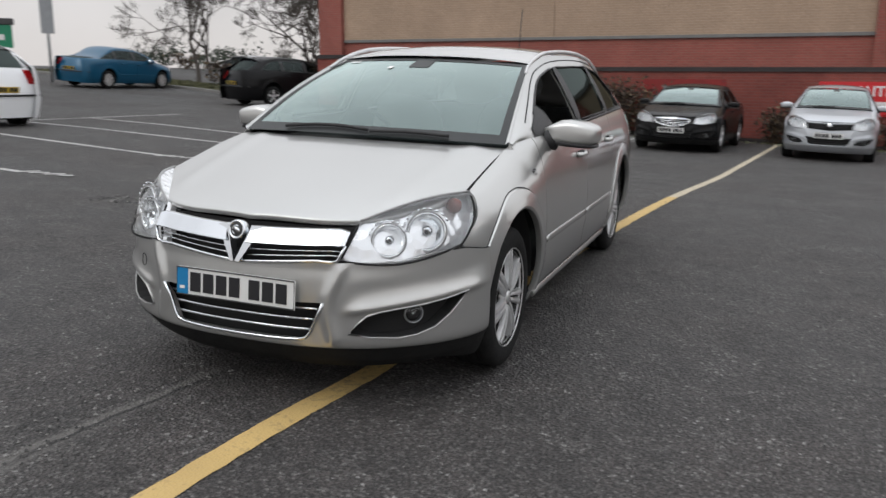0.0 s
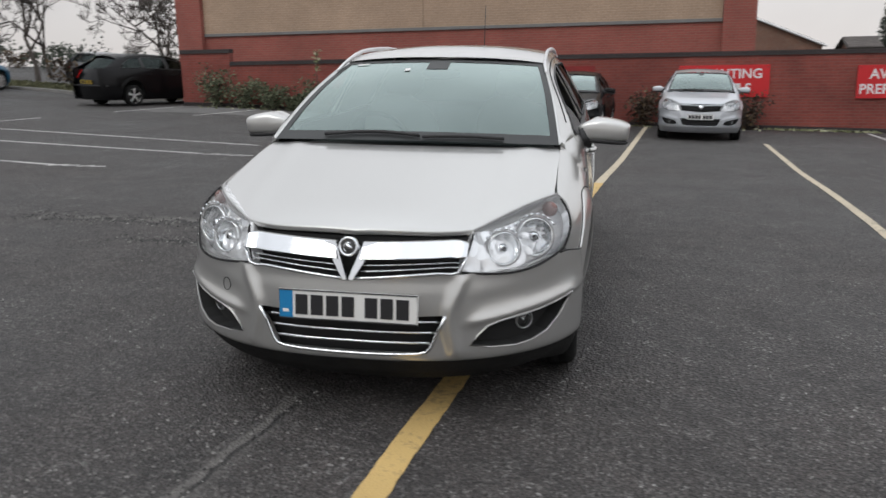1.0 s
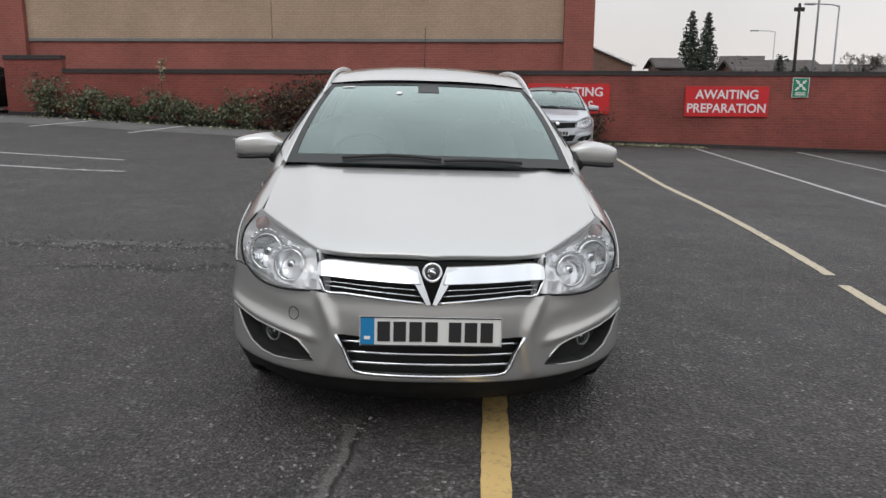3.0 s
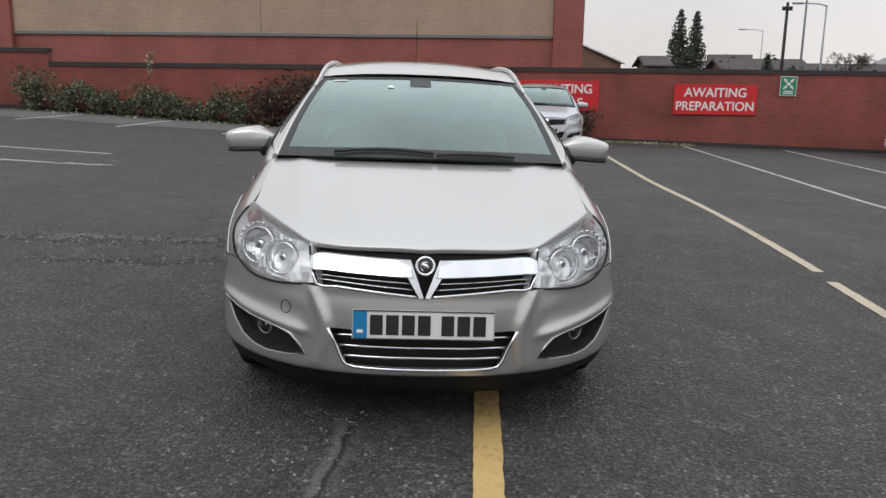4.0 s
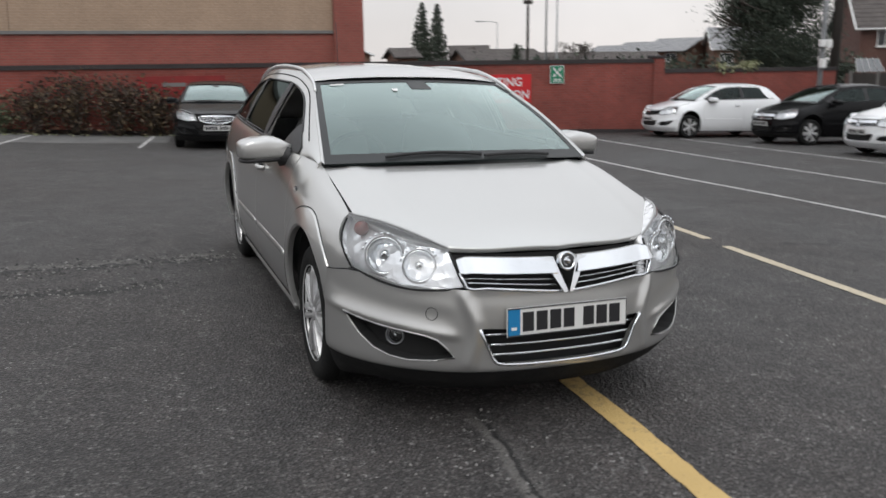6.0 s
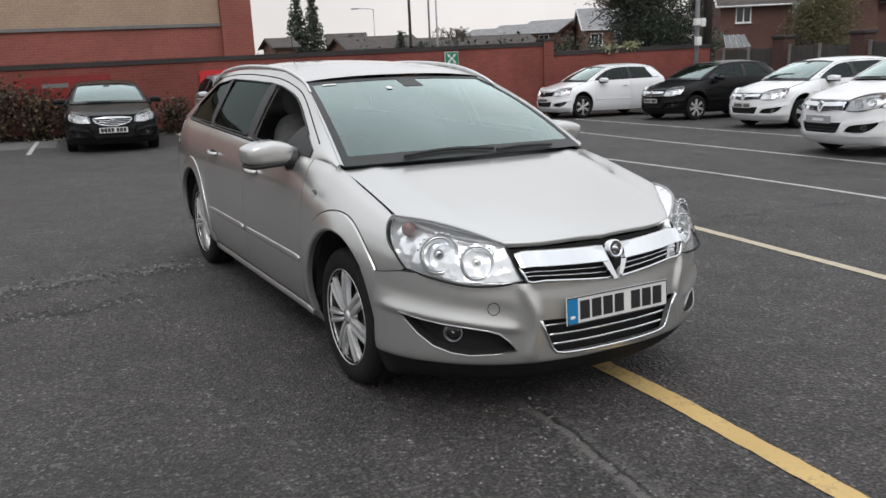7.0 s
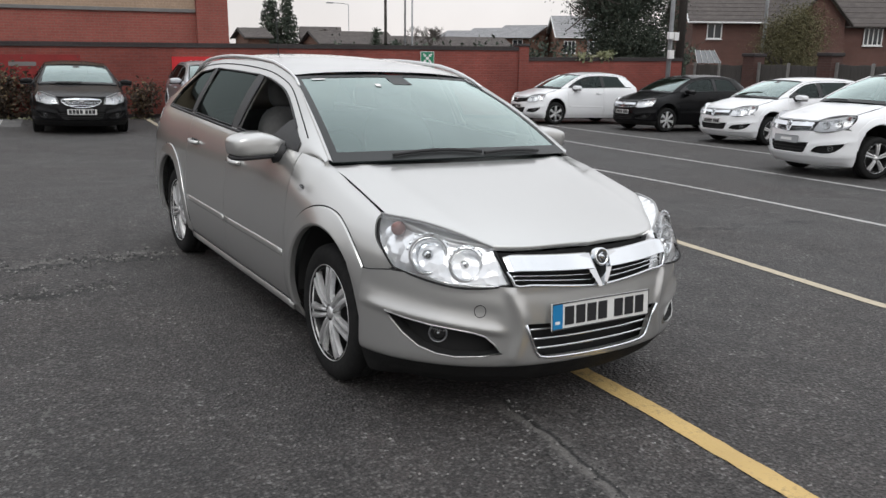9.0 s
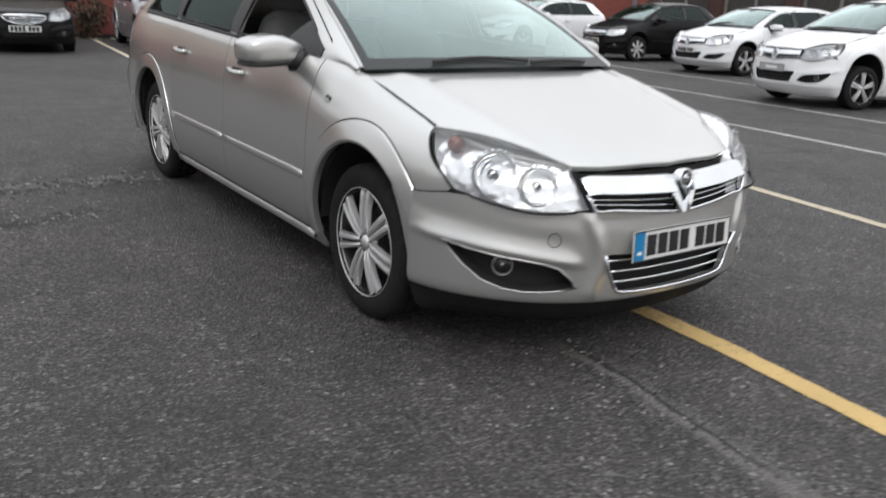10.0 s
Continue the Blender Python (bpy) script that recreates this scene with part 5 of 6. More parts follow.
    dash = box_bm(-0.66, 0.66, 0.30, 0.78, 0.55, 0.93, 0.06, 3)
    for v in dash.verts:
        v.co = Vector(warp(v.co))
    part("dashboard", dash, M_SEAT, car)
    steer = part("steering_wheel", lathe_mesh([(0.17 + 0.014 * math.cos(k * math.pi / 4), 0.014 * math.sin(k * math.pi / 4)) for k in range(9)], "y", 32), M_PLASTIC, car)
    steer.matrix_basis = pose(*warp((-0.36, 0.92, 0.90)), 24)
    part("steering_boss", superbox(0.15, 0.02, 0.035, 2.5, 1), M_PLASTIC, steer)
    rear_view = part("interior_mirror", superbox(0.11, 0.02, 0.032, 3.0, 1), M_PLASTIC, car)
    rear_view.matrix_basis = pose(*warp((0.0, 0.95, 1.27)))
    return car


def superbox(hx, hy, hz, power, s=1):
    """A soft-cornered solid, half sizes given, that narrows towards one end."""
    verts, faces = [], []
    nu, nv = 28, 16
    for i in range(nv + 1):
        b = -math.pi / 2 + math.pi * i / nv
        for k in range(nu):
            a = 2 * math.pi * k / nu
            c, d, e = math.cos(b) * math.cos(a), math.cos(b) * math.sin(a), math.sin(b)
            f = lambda q: math.copysign(abs(q) ** (2 / power), q)
            x, y, z = f(c), f(d), f(e)
            taper = 1 - 0.12 * x * s
            verts.append((hx * x, hy * y * taper, hz * z * taper))
    for i in range(nv):
        for k in range(nu):
            faces.append((i * nu + k, i * nu + (k + 1) % nu, (i + 1) * nu + (k + 1) % nu, (i + 1) * nu + k))
    bm = clean_mesh(verts, faces)
    return bm


build_car("estate_car", "silver-beige estate car with chrome grille and roof rails", M_SILVER, CAR_FRAME, hero=True, open_window=True, roof_rails=True, group="")


# ---- the other cars ----
SMALL = (0.99, -0.82, 2.511, 2.98, 1.04)
build_car("saloon_car", "black saloon car with chrome grille parked by the wall", M_BLACK, on_ground(-1.27, 14.7), (1.04, -0.95, 2.737, 3.86, 0.97), spokes=5, twin=False, front_style="wide", radius=0.33, boot=0.8)
build_car("hatchback_car", "bright silver hatchback parked in front of a red sign", M_GOLF, on_ground(1.62, 14.95), (1.0, -0.86, 2.578, 3.30, 1.03), spokes=5, twin=True, front_style="plain")
build_car("hatchback_car", "white three-door hatchback parked beside the brick wall", M_WHITE, on_ground(11.15, 17.1, -90), SMALL, spokes=6, twin=True, front_style="plain", doors=3, boot=0.12)
build_car("hatchback_car", "black three-door hatchback in the row of parked cars", M_BLACK, on_ground(12.65, 14.15, -90), SMALL, spokes=7, twin=False, doors=3, boot=0.12)
build_car("hatchback_car", "white five-door hatchback with black lower grille", M_WHITE, on_ground(12.35, 10.4, -93), (1.03, -0.92, 2.685, 3.49, 1.04), spokes=5, twin=True)
build_car("people_carrier", "white people carrier with dark headlamps", M_WHITE, on_ground(9.22, 5.42, -99), (1.025, -0.93, 2.703, 3.54, 1.13), spokes=5, twin=True, lamp_mat=M_SMOKELAMP, plate=M_PLATEGREY)
build_car("hatchback_car", "black hatchback seen from behind near the shrubs", M_BLACK, on_ground(-14.7, 20.9, 163), (1.06, -0.88, 2.7, 3.72, 1.08), spokes=5, twin=False, tail=True)
build_car("saloon_car", "metallic blue saloon with bright alloy wheels", M_BLUE, on_ground(-22.8, 20.5, 184), (1.03, -0.92, 2.70, 3.7, 1.0), spokes=10, twin=False, tail=True, boot=0.88)
build_car("hatchback_car", "dark grey car parked beyond the blue saloon", M_DARK, on_ground(-22.6, 28.5, 184), (1.0, -0.86, 2.6, 3.4, 1.0), spokes=5, twin=False, tail=True)
build_car("hatchback_car", "white hatchback with a yellow rear number plate", M_WHITE, on_ground(-15.2, 6.75, -90), (1.0, -0.86, 2.6, 3.4, 1.10), spokes=5, twin=False, tail=True)

# ---- more paint on the tarmac ----
M_FADED = worn_paint("faded_white_paint", (0.50, 0.49, 0.475), (0.055, 0.055, 0.055), 0.56)
for k, (x0, y0, x1, y1) in enumerate(((-6.7, 5.45, -13.2, 6.0), (-5.8, 7.55, -13.2, 7.9), (-5.7, 9.15, -13.2, 9.7), (-13.2, 4.0, -13.2, 12.5), (-6.4, 3.0, -7.6, 3.05))):
    painted_strip("bay_line", [(x0, y0), (x1, y1)], 0.10, M_FADED, "faded white painted bay line on tarmac", seed=20 + k)
for cx, cy in ((-6.35, 5.42), (-5.35, 7.5), (-6.1, 3.05)):
    for k in range(4):
        x0 = cx - 0.36 + 0.2 * k
        painted_strip("painted_mark", [(x0, cy - 0.10 + 0.03 * k), (x0 + 0.16, cy + 0.12 - 0.05 * (k % 2))], 0.09, M_FADED, "faded white painted stroke at the end of a bay", lift=0.007 + 0.003 * (k % 2), seed=int(cx * 10) + k)
M_CONCRETE = mottled("worn_bay_surface", ((0.075, 0.073, 0.07), (0.105, 0.102, 0.098), (0.15, 0.147, 0.14)), 1.6, 0.9, 0.4, fine=70)
cv, cf = sheet(lambda x, y: (x, y + 0.10 * math.sin(1.7 * x), ground_z(x, y + 0.10 * math.sin(1.7 * x)) + 0.002), steps(-13.4, -2.4, 40), steps(15.9, 18.7, 8))
tagged(part("pavement", mesh_of(cv, cf), M_CONCRETE), "pale worn surface of the bays along the wall", "pavement", kind="structure")


# ---- signs on the wall ----
def lettering(text, size, mat, name, parent, x, z, y, squeeze=1.0):
    c = bpy.data.curves.new(name, "FONT")
    c.body, c.size, c.align_x, c.extrude, c.offset = text, size, "CENTER", 0.002, size * 0.018
    tmp = bpy.data.objects.new("tmp", c)
    me = bpy.data.meshes.new_from_object(tmp)
    bpy.data.objects.remove(tmp)
    ob = part(name, me, mat, parent, "white capital letters", smooth=False)
    ob.matrix_basis = pose(x, y, z, 90) @ Matrix.Diagonal((squeeze, 1, 1, 1))
    return ob


M_SIGNRED = mottled("sign_red", ((0.50, 0.012, 0.016), (0.54, 0.014, 0.018), (0.58, 0.018, 0.022)), 1.0, 0.45, 0.02)
M_SIGNWHITE = material("sign_white", (0.72, 0.70, 0.70), 0.5)
M_SIGNGREEN = material("sign_green", (0.01, 0.20, 0.10), 0.45)


# sign red darkened in its colour to stand in for the shrubs' shade
M_SHADEDRED = mottled("shaded_sign_red", ((0.16, 0.016, 0.014), (0.22, 0.018, 0.016), (0.28, 0.022, 0.02)), 2.5, 0.7, 0.05)


def red_sign(x0, x1, z0, z1, label, red=None):
    s = thing("wall_sign", label, "sign", "signs on the wall", m=pose((x0 + x1) / 2, WALL_Y - 0.04, (z0 + z1) / 2))
    w, h = (x1 - x0) / 2, (z1 - z0) / 2
    part("board", box_bm(-w, w, -0.012, 0.012, -h, h, 0.004), red or M_SIGNRED, s, smooth=False)
    for sx in (-1, 1):
        for sz in (-1, 1):
            f = part("fixing", lathe_mesh([(0.0, -0.004), (0.012, -0.003), (0.014, 0.0)], "y", 10), M_GREYPLASTIC, s)
            f.location = (sx * (w - 0.06), -0.013, sz * (h - 0.06))
    return s


s1 = red_sign(5.42, 7.64, 0.30, 1.11, "red sign with white words awaiting preparation")
lettering("AWAITING", 0.335, M_SIGNWHITE, "lettering", s1, 0.0, 0.075, -0.016, 1.0)
lettering("PREPARATION", 0.335, M_SIGNWHITE, "lettering", s1, 0.0, -0.290, -0.016, 0.97)
s2 = red_sign(1.17, 3.39, 0.35, 1.16, "red sign with white lettering behind the silver hatchback")
lettering("AWAITING", 0.335, M_SIGNWHITE, "lettering", s2, 0.1, 0.075, -0.016, 1.0)
part("text_bar", box_bm(-0.75, 0.42, -0.016, -0.012, -0.28, -0.06), M_SIGNWHITE, s2, smooth=False)
lettering("S", 0.335, M_SIGNWHITE, "lettering", s2, 0.60, -0.290, -0.016)
s3 = red_sign(-3.2, -1.0, 0.45, 1.2, "red sign in painted shade, half hidden behind brown shrubs", M_SHADEDRED)
# white lettering dimmed to grey, as if in the same shade
part("text_bar", box_bm(-0.5, 0.1, -0.016, -0.012, 0.10, 0.20), M_GREYBAND, s3, smooth=False)
gs = thing("wall_sign", "green assembly point sign with white arrows", "sign", "signs on the wall", m=pose(8.45, WALL_Y - 0.04, 1.085))
part("board", box_bm(-0.22, 0.22, -0.01, 0.01, -0.26, 0.26, 0.004), M_SIGNWHITE, gs, smooth=False)
part("field", box_bm(-0.205, 0.205, -0.013, -0.01, -0.245, 0.245, 0.002), M_SIGNGREEN, gs, smooth=False)
for a in (45, 135, 225, 315):
    arrow = bmesh.new()
    pts = [(-0.022, 0.19), (-0.022, 0.12), (-0.055, 0.12), (0.0, 0.06), (0.055, 0.12), (0.022, 0.12), (0.022, 0.19)]
    arrow.faces.new([arrow.verts.new((x, -0.0145, z)) for x, z in pts])
    ar = part("arrow", arrow, M_SIGNWHITE, gs, smooth=False)
    ar.matrix_basis = pose(0, 0, 0.06, 0, a, 0)
part("middle_mark", box_bm(-0.05, 0.05, -0.0145, -0.013, 0.02, 0.10, 0.0), M_SIGNWHITE, gs, smooth=False)
for z in (-0.14, -0.19):
    part("text_bar", box_bm(-0.13, 0.13, -0.0145, -0.013, z - 0.014, z + 0.014), M_SIGNWHITE, gs, smooth=False)


# ---- plants ----
def leaf_surface(name, tones):
    m = material(name, tones[1], 0.75)
    nodes, links = m.node_tree.nodes, m.node_tree.links
    geo = nodes.new("ShaderNodeNewGeometry")
    ramp = nodes.new("ShaderNodeValToRGB")
    e = ramp.color_ramp.elements
    e[0].position, e[0].color = 0.0, (*tones[0], 1)
    e[1].position, e[1].color = 1.0, (*tones[2], 1)
    e.new(0.55).color = (*tones[1], 1)
    links.new(geo.outputs["Random Per Island"], ramp.inputs[0])
    links.new(ramp.outputs[0], nodes["Principled BSDF"].inputs["Base Color"])
    return m


M_IVY = leaf_surface("bramble_leaves", ((0.034, 0.044, 0.022), (0.085, 0.10, 0.052), (0.19, 0.20, 0.125)))
M_BROWNLEAF = leaf_surface("dead_brown_leaves", ((0.028, 0.019, 0.014), (0.058, 0.038, 0.025), (0.13, 0.088, 0.042)))
# conifer tones lightened to put distance haze into the colour
M_YEW = leaf_surface("dark_conifer_needles", ((0.022, 0.034, 0.024), (0.046, 0.062, 0.044), (0.085, 0.10, 0.07)))
M_OLIVE = leaf_surface("olive_leaves", ((0.06, 0.058, 0.025), (0.11, 0.10, 0.045), (0.17, 0.15, 0.07)))
M_PALELEAF = leaf_surface("pale_leaves", ((0.12, 0.14, 0.06), (0.25, 0.26, 0.14), (0.42, 0.42, 0.30)))
M_GRASS = leaf_surface("winter_grass", ((0.04, 0.045, 0.02), (0.08, 0.085, 0.035), (0.13, 0.12, 0.06)))
M_BARK = mottled("grey_bark", ((0.045, 0.038, 0.032), (0.07, 0.06, 0.052), (0.10, 0.088, 0.078)), 6.0, 0.95, 0.6, fine=50)


def leaves_mesh(spots, size, rnd, long=1.6, droop=0.0):
    """Small folded leaves, one at each spot, turned at random."""
    n = len(spots)
    c = np.array([tuple(p) for p in spots], float)
    d = rnd.normal(size=(n, 3))
    d[:, 2] -= droop
    d /= np.linalg.norm(d, axis=1)[:, None]
    e = np.cross(d, rnd.normal(size=(n, 3)))
    e /= np.linalg.norm(e, axis=1)[:, None]
    f = np.cross(d, e)
    s = size * rnd.uniform(0.6, 1.35, (n, 1))
    a, b = c - d * s * long / 2, c + d * s * long / 2
    l, r = c + e * s * 0.5 + f * s * 0.15, c - e * s * 0.5 + f * s * 0.15
    verts = np.stack([a, l, b, r], 1).reshape(-1, 3)
    idx = np.arange(n)[:, None] * 4
    faces = np.concatenate([idx + np.array([0, 1, 2]), idx + np.array([0, 2, 3])])
    me = bpy.data.meshes.new("leaves")
    me.from_pydata(verts.tolist(), [], faces.tolist())
    return me


def shrub(name, label, at, half, count, size, mat, seed, category="shrub", stems=9, kind=""):
    """Arching stems from one root with leaves gathered about their ends."""
    rnd = np.random.RandomState(seed)
    t = thing(name, label, category, "plants by the wall", kind, pose(*at))
    spots = []
    for k in range(stems):
        end = Vector((rnd.uniform(-1, 1) * half[0], rnd.uniform(-1, 1) * half[1], half[2] * (0.55 + 0.75 * rnd.rand())))
        mid = Vector((end.x * 0.4, end.y * 0.4, end.z * 0.8))
        line = [Vector((end.x * 0.12, end.y * 0.12, -0.05)).lerp(mid, q) if q < 1 else mid for q in (0, 0.5, 1)] + [mid.lerp(end, q) + Vector((0, 0, 0.1 * half[2] * math.sin(math.pi * q))) for q in (0.5, 1)]
        part("stem", tube_mesh(line, lambda q: 0.012 * (1 - 0.7 * q), 5), M_BARK, t)
        per = count // stems
        for q in range(per):
            u = rnd.rand() ** 0.6
            p = Vector(line[0]).lerp(mid, min(1, u * 1.6)) if u < 0.6 else mid.lerp(end, (u - 0.6) / 0.4)
            spots.append(p + Vector(rnd.normal(size=3) * np.array([0.20, 0.20, 0.15]) * max(0.35, half[2])))
    spots = [p for p in spots if p.z > 0.0]
    part("foliage", leaves_mesh(spots, size, rnd), mat, t, smooth=False)
    return t


for k, (x, h, n) in enumerate(((-12.3, 0.85, 420), (-11.4, 0.65, 380), (-10.5, 0.62, 420), (-9.7, 0.50, 360), (-8.9, 0.72, 420), (-8.1, 0.62, 420), (-7.3, 0.50, 340), (-6.6, 0.75, 380))):
    shrub("bramble_bush", "tangled green bramble growing against the brick wall", (x, WALL_Y - 0.42, ground_z(x, WALL_Y)), (0.62, 0.32, h), int(n * 2.4), 0.055, M_IVY, 100 + k, "bush")
for k, (x, h, n) in enumerate(((-5.6, 0.95, 420), (-4.7, 1.15, 520), (-3.7, 1.1, 520), (-2.8, 1.0, 480), (-2.0, 0.8, 360), (0.25, 0.75, 300), (2.95, 0.7, 220))):
    shrub("brown_bush", "dark brown winter shrub against the brick wall", (x, WALL_Y - 0.45, ground_z(x, WALL_Y)), (0.55, 0.32, h), int(n * 2.6), 0.062, M_BROWNLEAF, 130 + k, "bush", stems=16)
stalk = thing("dead_stalk", "tall pale dead weed stalk by the wall", "weed", "plants by the wall", m=pose(-9.0, WALL_Y - 0.35, ground_z(-9.0, WALL_Y)))
part("stem", tube_mesh([(0, 0, 0), (0.03, 0, 0.7), (0.0, 0.02, 1.25), (0.06, 0.0, 1.75)], 0.014, 5), M_BARK, stalk)
rs = np.random.RandomState(5)
part("seed_head", leaves_mesh([(0.05 + rs.normal() * 0.05, rs.normal() * 0.05, 1.2 + 0.6 * rs.rand()) for _ in range(70)], 0.05, rs), M_PALELEAF, stalk, smooth=False)
litter = [(rs.uniform(3.3, 6.0), WALL_Y - 0.12 - abs(rs.normal()) * 0.14, 0) for _ in range(260)] + [(rs.uniform(-13, 3.3), WALL_Y - 0.3 - abs(rs.normal()) * 0.4, 0) for _ in range(260)]
lt = part("leaf_litter", leaves_mesh([(x, y, ground_z(x, y) + 0.015) for x, y, _ in litter], 0.06, rs), M_PALELEAF, smooth=False)
tagged(lt, "pale fallen leaves and litter along the wall's foot", "litter", kind="stuff")


def stones_mesh(spots, size, rnd):
    """Small uneven pebbles, one at each spot."""
    n = len(spots)
    c = np.array(spots, float)
    s = size * rnd.uniform(0.45, 1.5, (n, 1, 1))
    shape = np.array([(1, 0, 0), (0, 1, 0), (-1, 0, 0), (0, -1, 0), (0, 0, 0.75), (0, 0, -0.5)], float)
    turn = rnd.rand(n) * 6.283
    cs, sn = np.cos(turn), np.sin(turn)
    v = shape[None] * s * rnd.uniform(0.6, 1.25, (n, 6, 1))
    v = np.stack([v[..., 0] * cs[:, None] - v[..., 1] * sn[:, None], v[..., 0] * sn[:, None] + v[..., 1] * cs[:, None], v[..., 2]], -1) + c[:, None]
    tri = np.array([(0, 1, 4), (1, 2, 4), (2, 3, 4), (3, 0, 4), (1, 0, 5), (2, 1, 5), (3, 2, 5), (0, 3, 5)])
    faces = (np.arange(n)[:, None, None] * 6 + tri[None]).reshape(-1, 3)
    return mesh_of(v.reshape(-1, 3).tolist(), faces.tolist(), "pebbles")


M_GRIT = leaf_surface("grit_stones", ((0.03, 0.03, 0.03), (0.07, 0.068, 0.064), (0.24, 0.232, 0.22)))
cv = [(rs.uniform(-6, 6), rs.uniform(-5, 6), 0.0055) for _ in range(1500)]
cv += [(-0.21 + 0.12 * rs.normal(), rs.uniform(-2.3, -0.6), 0.0065) for _ in range(320)]
cv += [(-0.45 + 0.22 * rs.normal(), -1.35 + 0.4 * rs.normal(), 0.0065) for _ in range(220)]
cv += [(x, 2.68 + 0.10 * x + 0.12 * rs.normal(), 0.0105) for x in rs.uniform(-4.3, -1.1, 800)]
cv += [(x, 1.98 + 0.10 * x + 0.08 * rs.normal(), 0.0095) for x in rs.uniform(-2.9, -1.5, 300)]
bits = part("loose_grit", stones_mesh([(x, y, ground_z(x, y) + 0.002) for x, y, _ in cv], np.array([q for _, _, q in cv]).reshape(-1, 1, 1), rs), M_GRIT, smooth=False)
tagged(bits, "loose stone chips scattered on broken tarmac", "grit", kind="stuff")
flakes = []
for _ in range(46):
    fx, fy = (-2.0 + 0.12 * rs.normal(), rs.uniform(-0.9, 1.2)) if rs.rand() < 0.4 else (rs.uniform(-4, 4), rs.uniform(-3, 5))
    flakes += [(fx + 0.016 * rs.normal(), fy + 0.012 * rs.normal(), ground_z(fx, fy) - 0.001) for _ in range(4)]
tagged(part("pale_flakes", stones_mesh(flakes, 0.011, rs), material("pale_flake", (0.12, 0.118, 0.112), 0.9), smooth=False), "pale worn flakes of stone pressed into tarmac", "grit", kind="stuff")


def branching(root, way, length, width, depth, rnd, lines, spread=0.6, ends=None, up=0.25, least=0.0):
    """Limbs that fork and thin out; gathers lines of points with their widths."""
    p, d = Vector(root), Vector(way).normalized()
    pts = [p.copy()]
    for _ in range(4):
        d = (d + Vector(rnd.normal(size=3)) * 0.13 + Vector((0, 0, up * 0.12))).normalized()
        p = p + d * length / 4
        pts.append(p.copy())
    lines.append((pts, width))
    if depth == 0:
        if ends is not None:
            ends.append((pts[-1], d))
        return
    for k in range(3 if depth > 1 else 7):
        at = pts[2 + (k % 3)] if k else pts[-1]
        side_way = Vector(rnd.normal(size=3)) * spread
        branching(at, d + side_way + Vector((0, 0, up)), length * rnd.uniform(0.6, 0.8), max(width * 0.56, least), depth - 1, rnd, lines, spread, ends, up, least)


def joined_tubes(lines, sides=5):
    verts, faces = [], []
    for pts, w in lines:
        v, f = tube_data(pts, lambda q: w * (1 - 0.45 * q), sides)
        base = len(verts)
        verts += v
        faces += [tuple(base + i for i in g) for g in f]
    return mesh_of(verts, faces)


def bare_tree(at, height, seed, label, width=0.11):
    rnd = np.random.RandomState(seed)
    t = thing("bare_tree", label, "tree", m=pose(*at))
    lines = []
    branching((0, 0, 0), (0, 0, 1), height * 0.27, width, 6, rnd, lines, 0.62, None, 0.22, 0.011)
    part("trunk", joined_tubes(lines[:1], 8), M_BARK, t)
    part("crown", joined_tubes(lines[1:], 4), M_BARK, t)
    return t


def conifer(at, height, half, seed, label):
    """A spire: whorls of drooping boughs, each a spray of needles."""
    rnd = np.random.RandomState(seed)
    t = thing("fir_tree", label, "tree", m=pose(*at))
    part("trunk", tube_mesh([(0, 0, 0), (0, 0, height)], lambda q: 0.09 * (1 - 0.93 * q) * height / 6, 7), M_BARK, t)
    lines, spots = [], []
    z = height * 0.10
    while z < height * 0.985:
        f = 1 - z / height
        n = 7 if f > 0.25 else 5
        turn = rnd.rand() * 6.28
        for k in range(n):
            a = turn + 6.283 * k / n + rnd.normal() * 0.2
            reach = half * (f ** 0.85 + 0.05) * rnd.uniform(0.65, 1.15)
            pts = [Vector((math.cos(a) * reach * q, math.sin(a) * reach * q, z - 0.20 * reach * q + 0.16 * reach * q * q)) for q in (0, 0.35, 0.7, 1)]
            lines.append((pts, 0.018))
            for q in range(int(16 + 46 * f)):
                u = rnd.rand() ** 0.7
                c = pts[0].lerp(pts[3], u)
                spots.append(c + Vector(rnd.normal(size=3)) * (0.055 + 0.11 * reach * (1 - 0.5 * u)) - Vector((0, 0, 0.05 * reach)))
        z += height * 0.042
    part("branchwork", joined_tubes(lines, 4), M_BARK, t)
    part("crown", leaves_mesh(spots, 0.085 * height / 6, rnd, 2.6, 0.4), M_YEW, t, smooth=False)
    return t


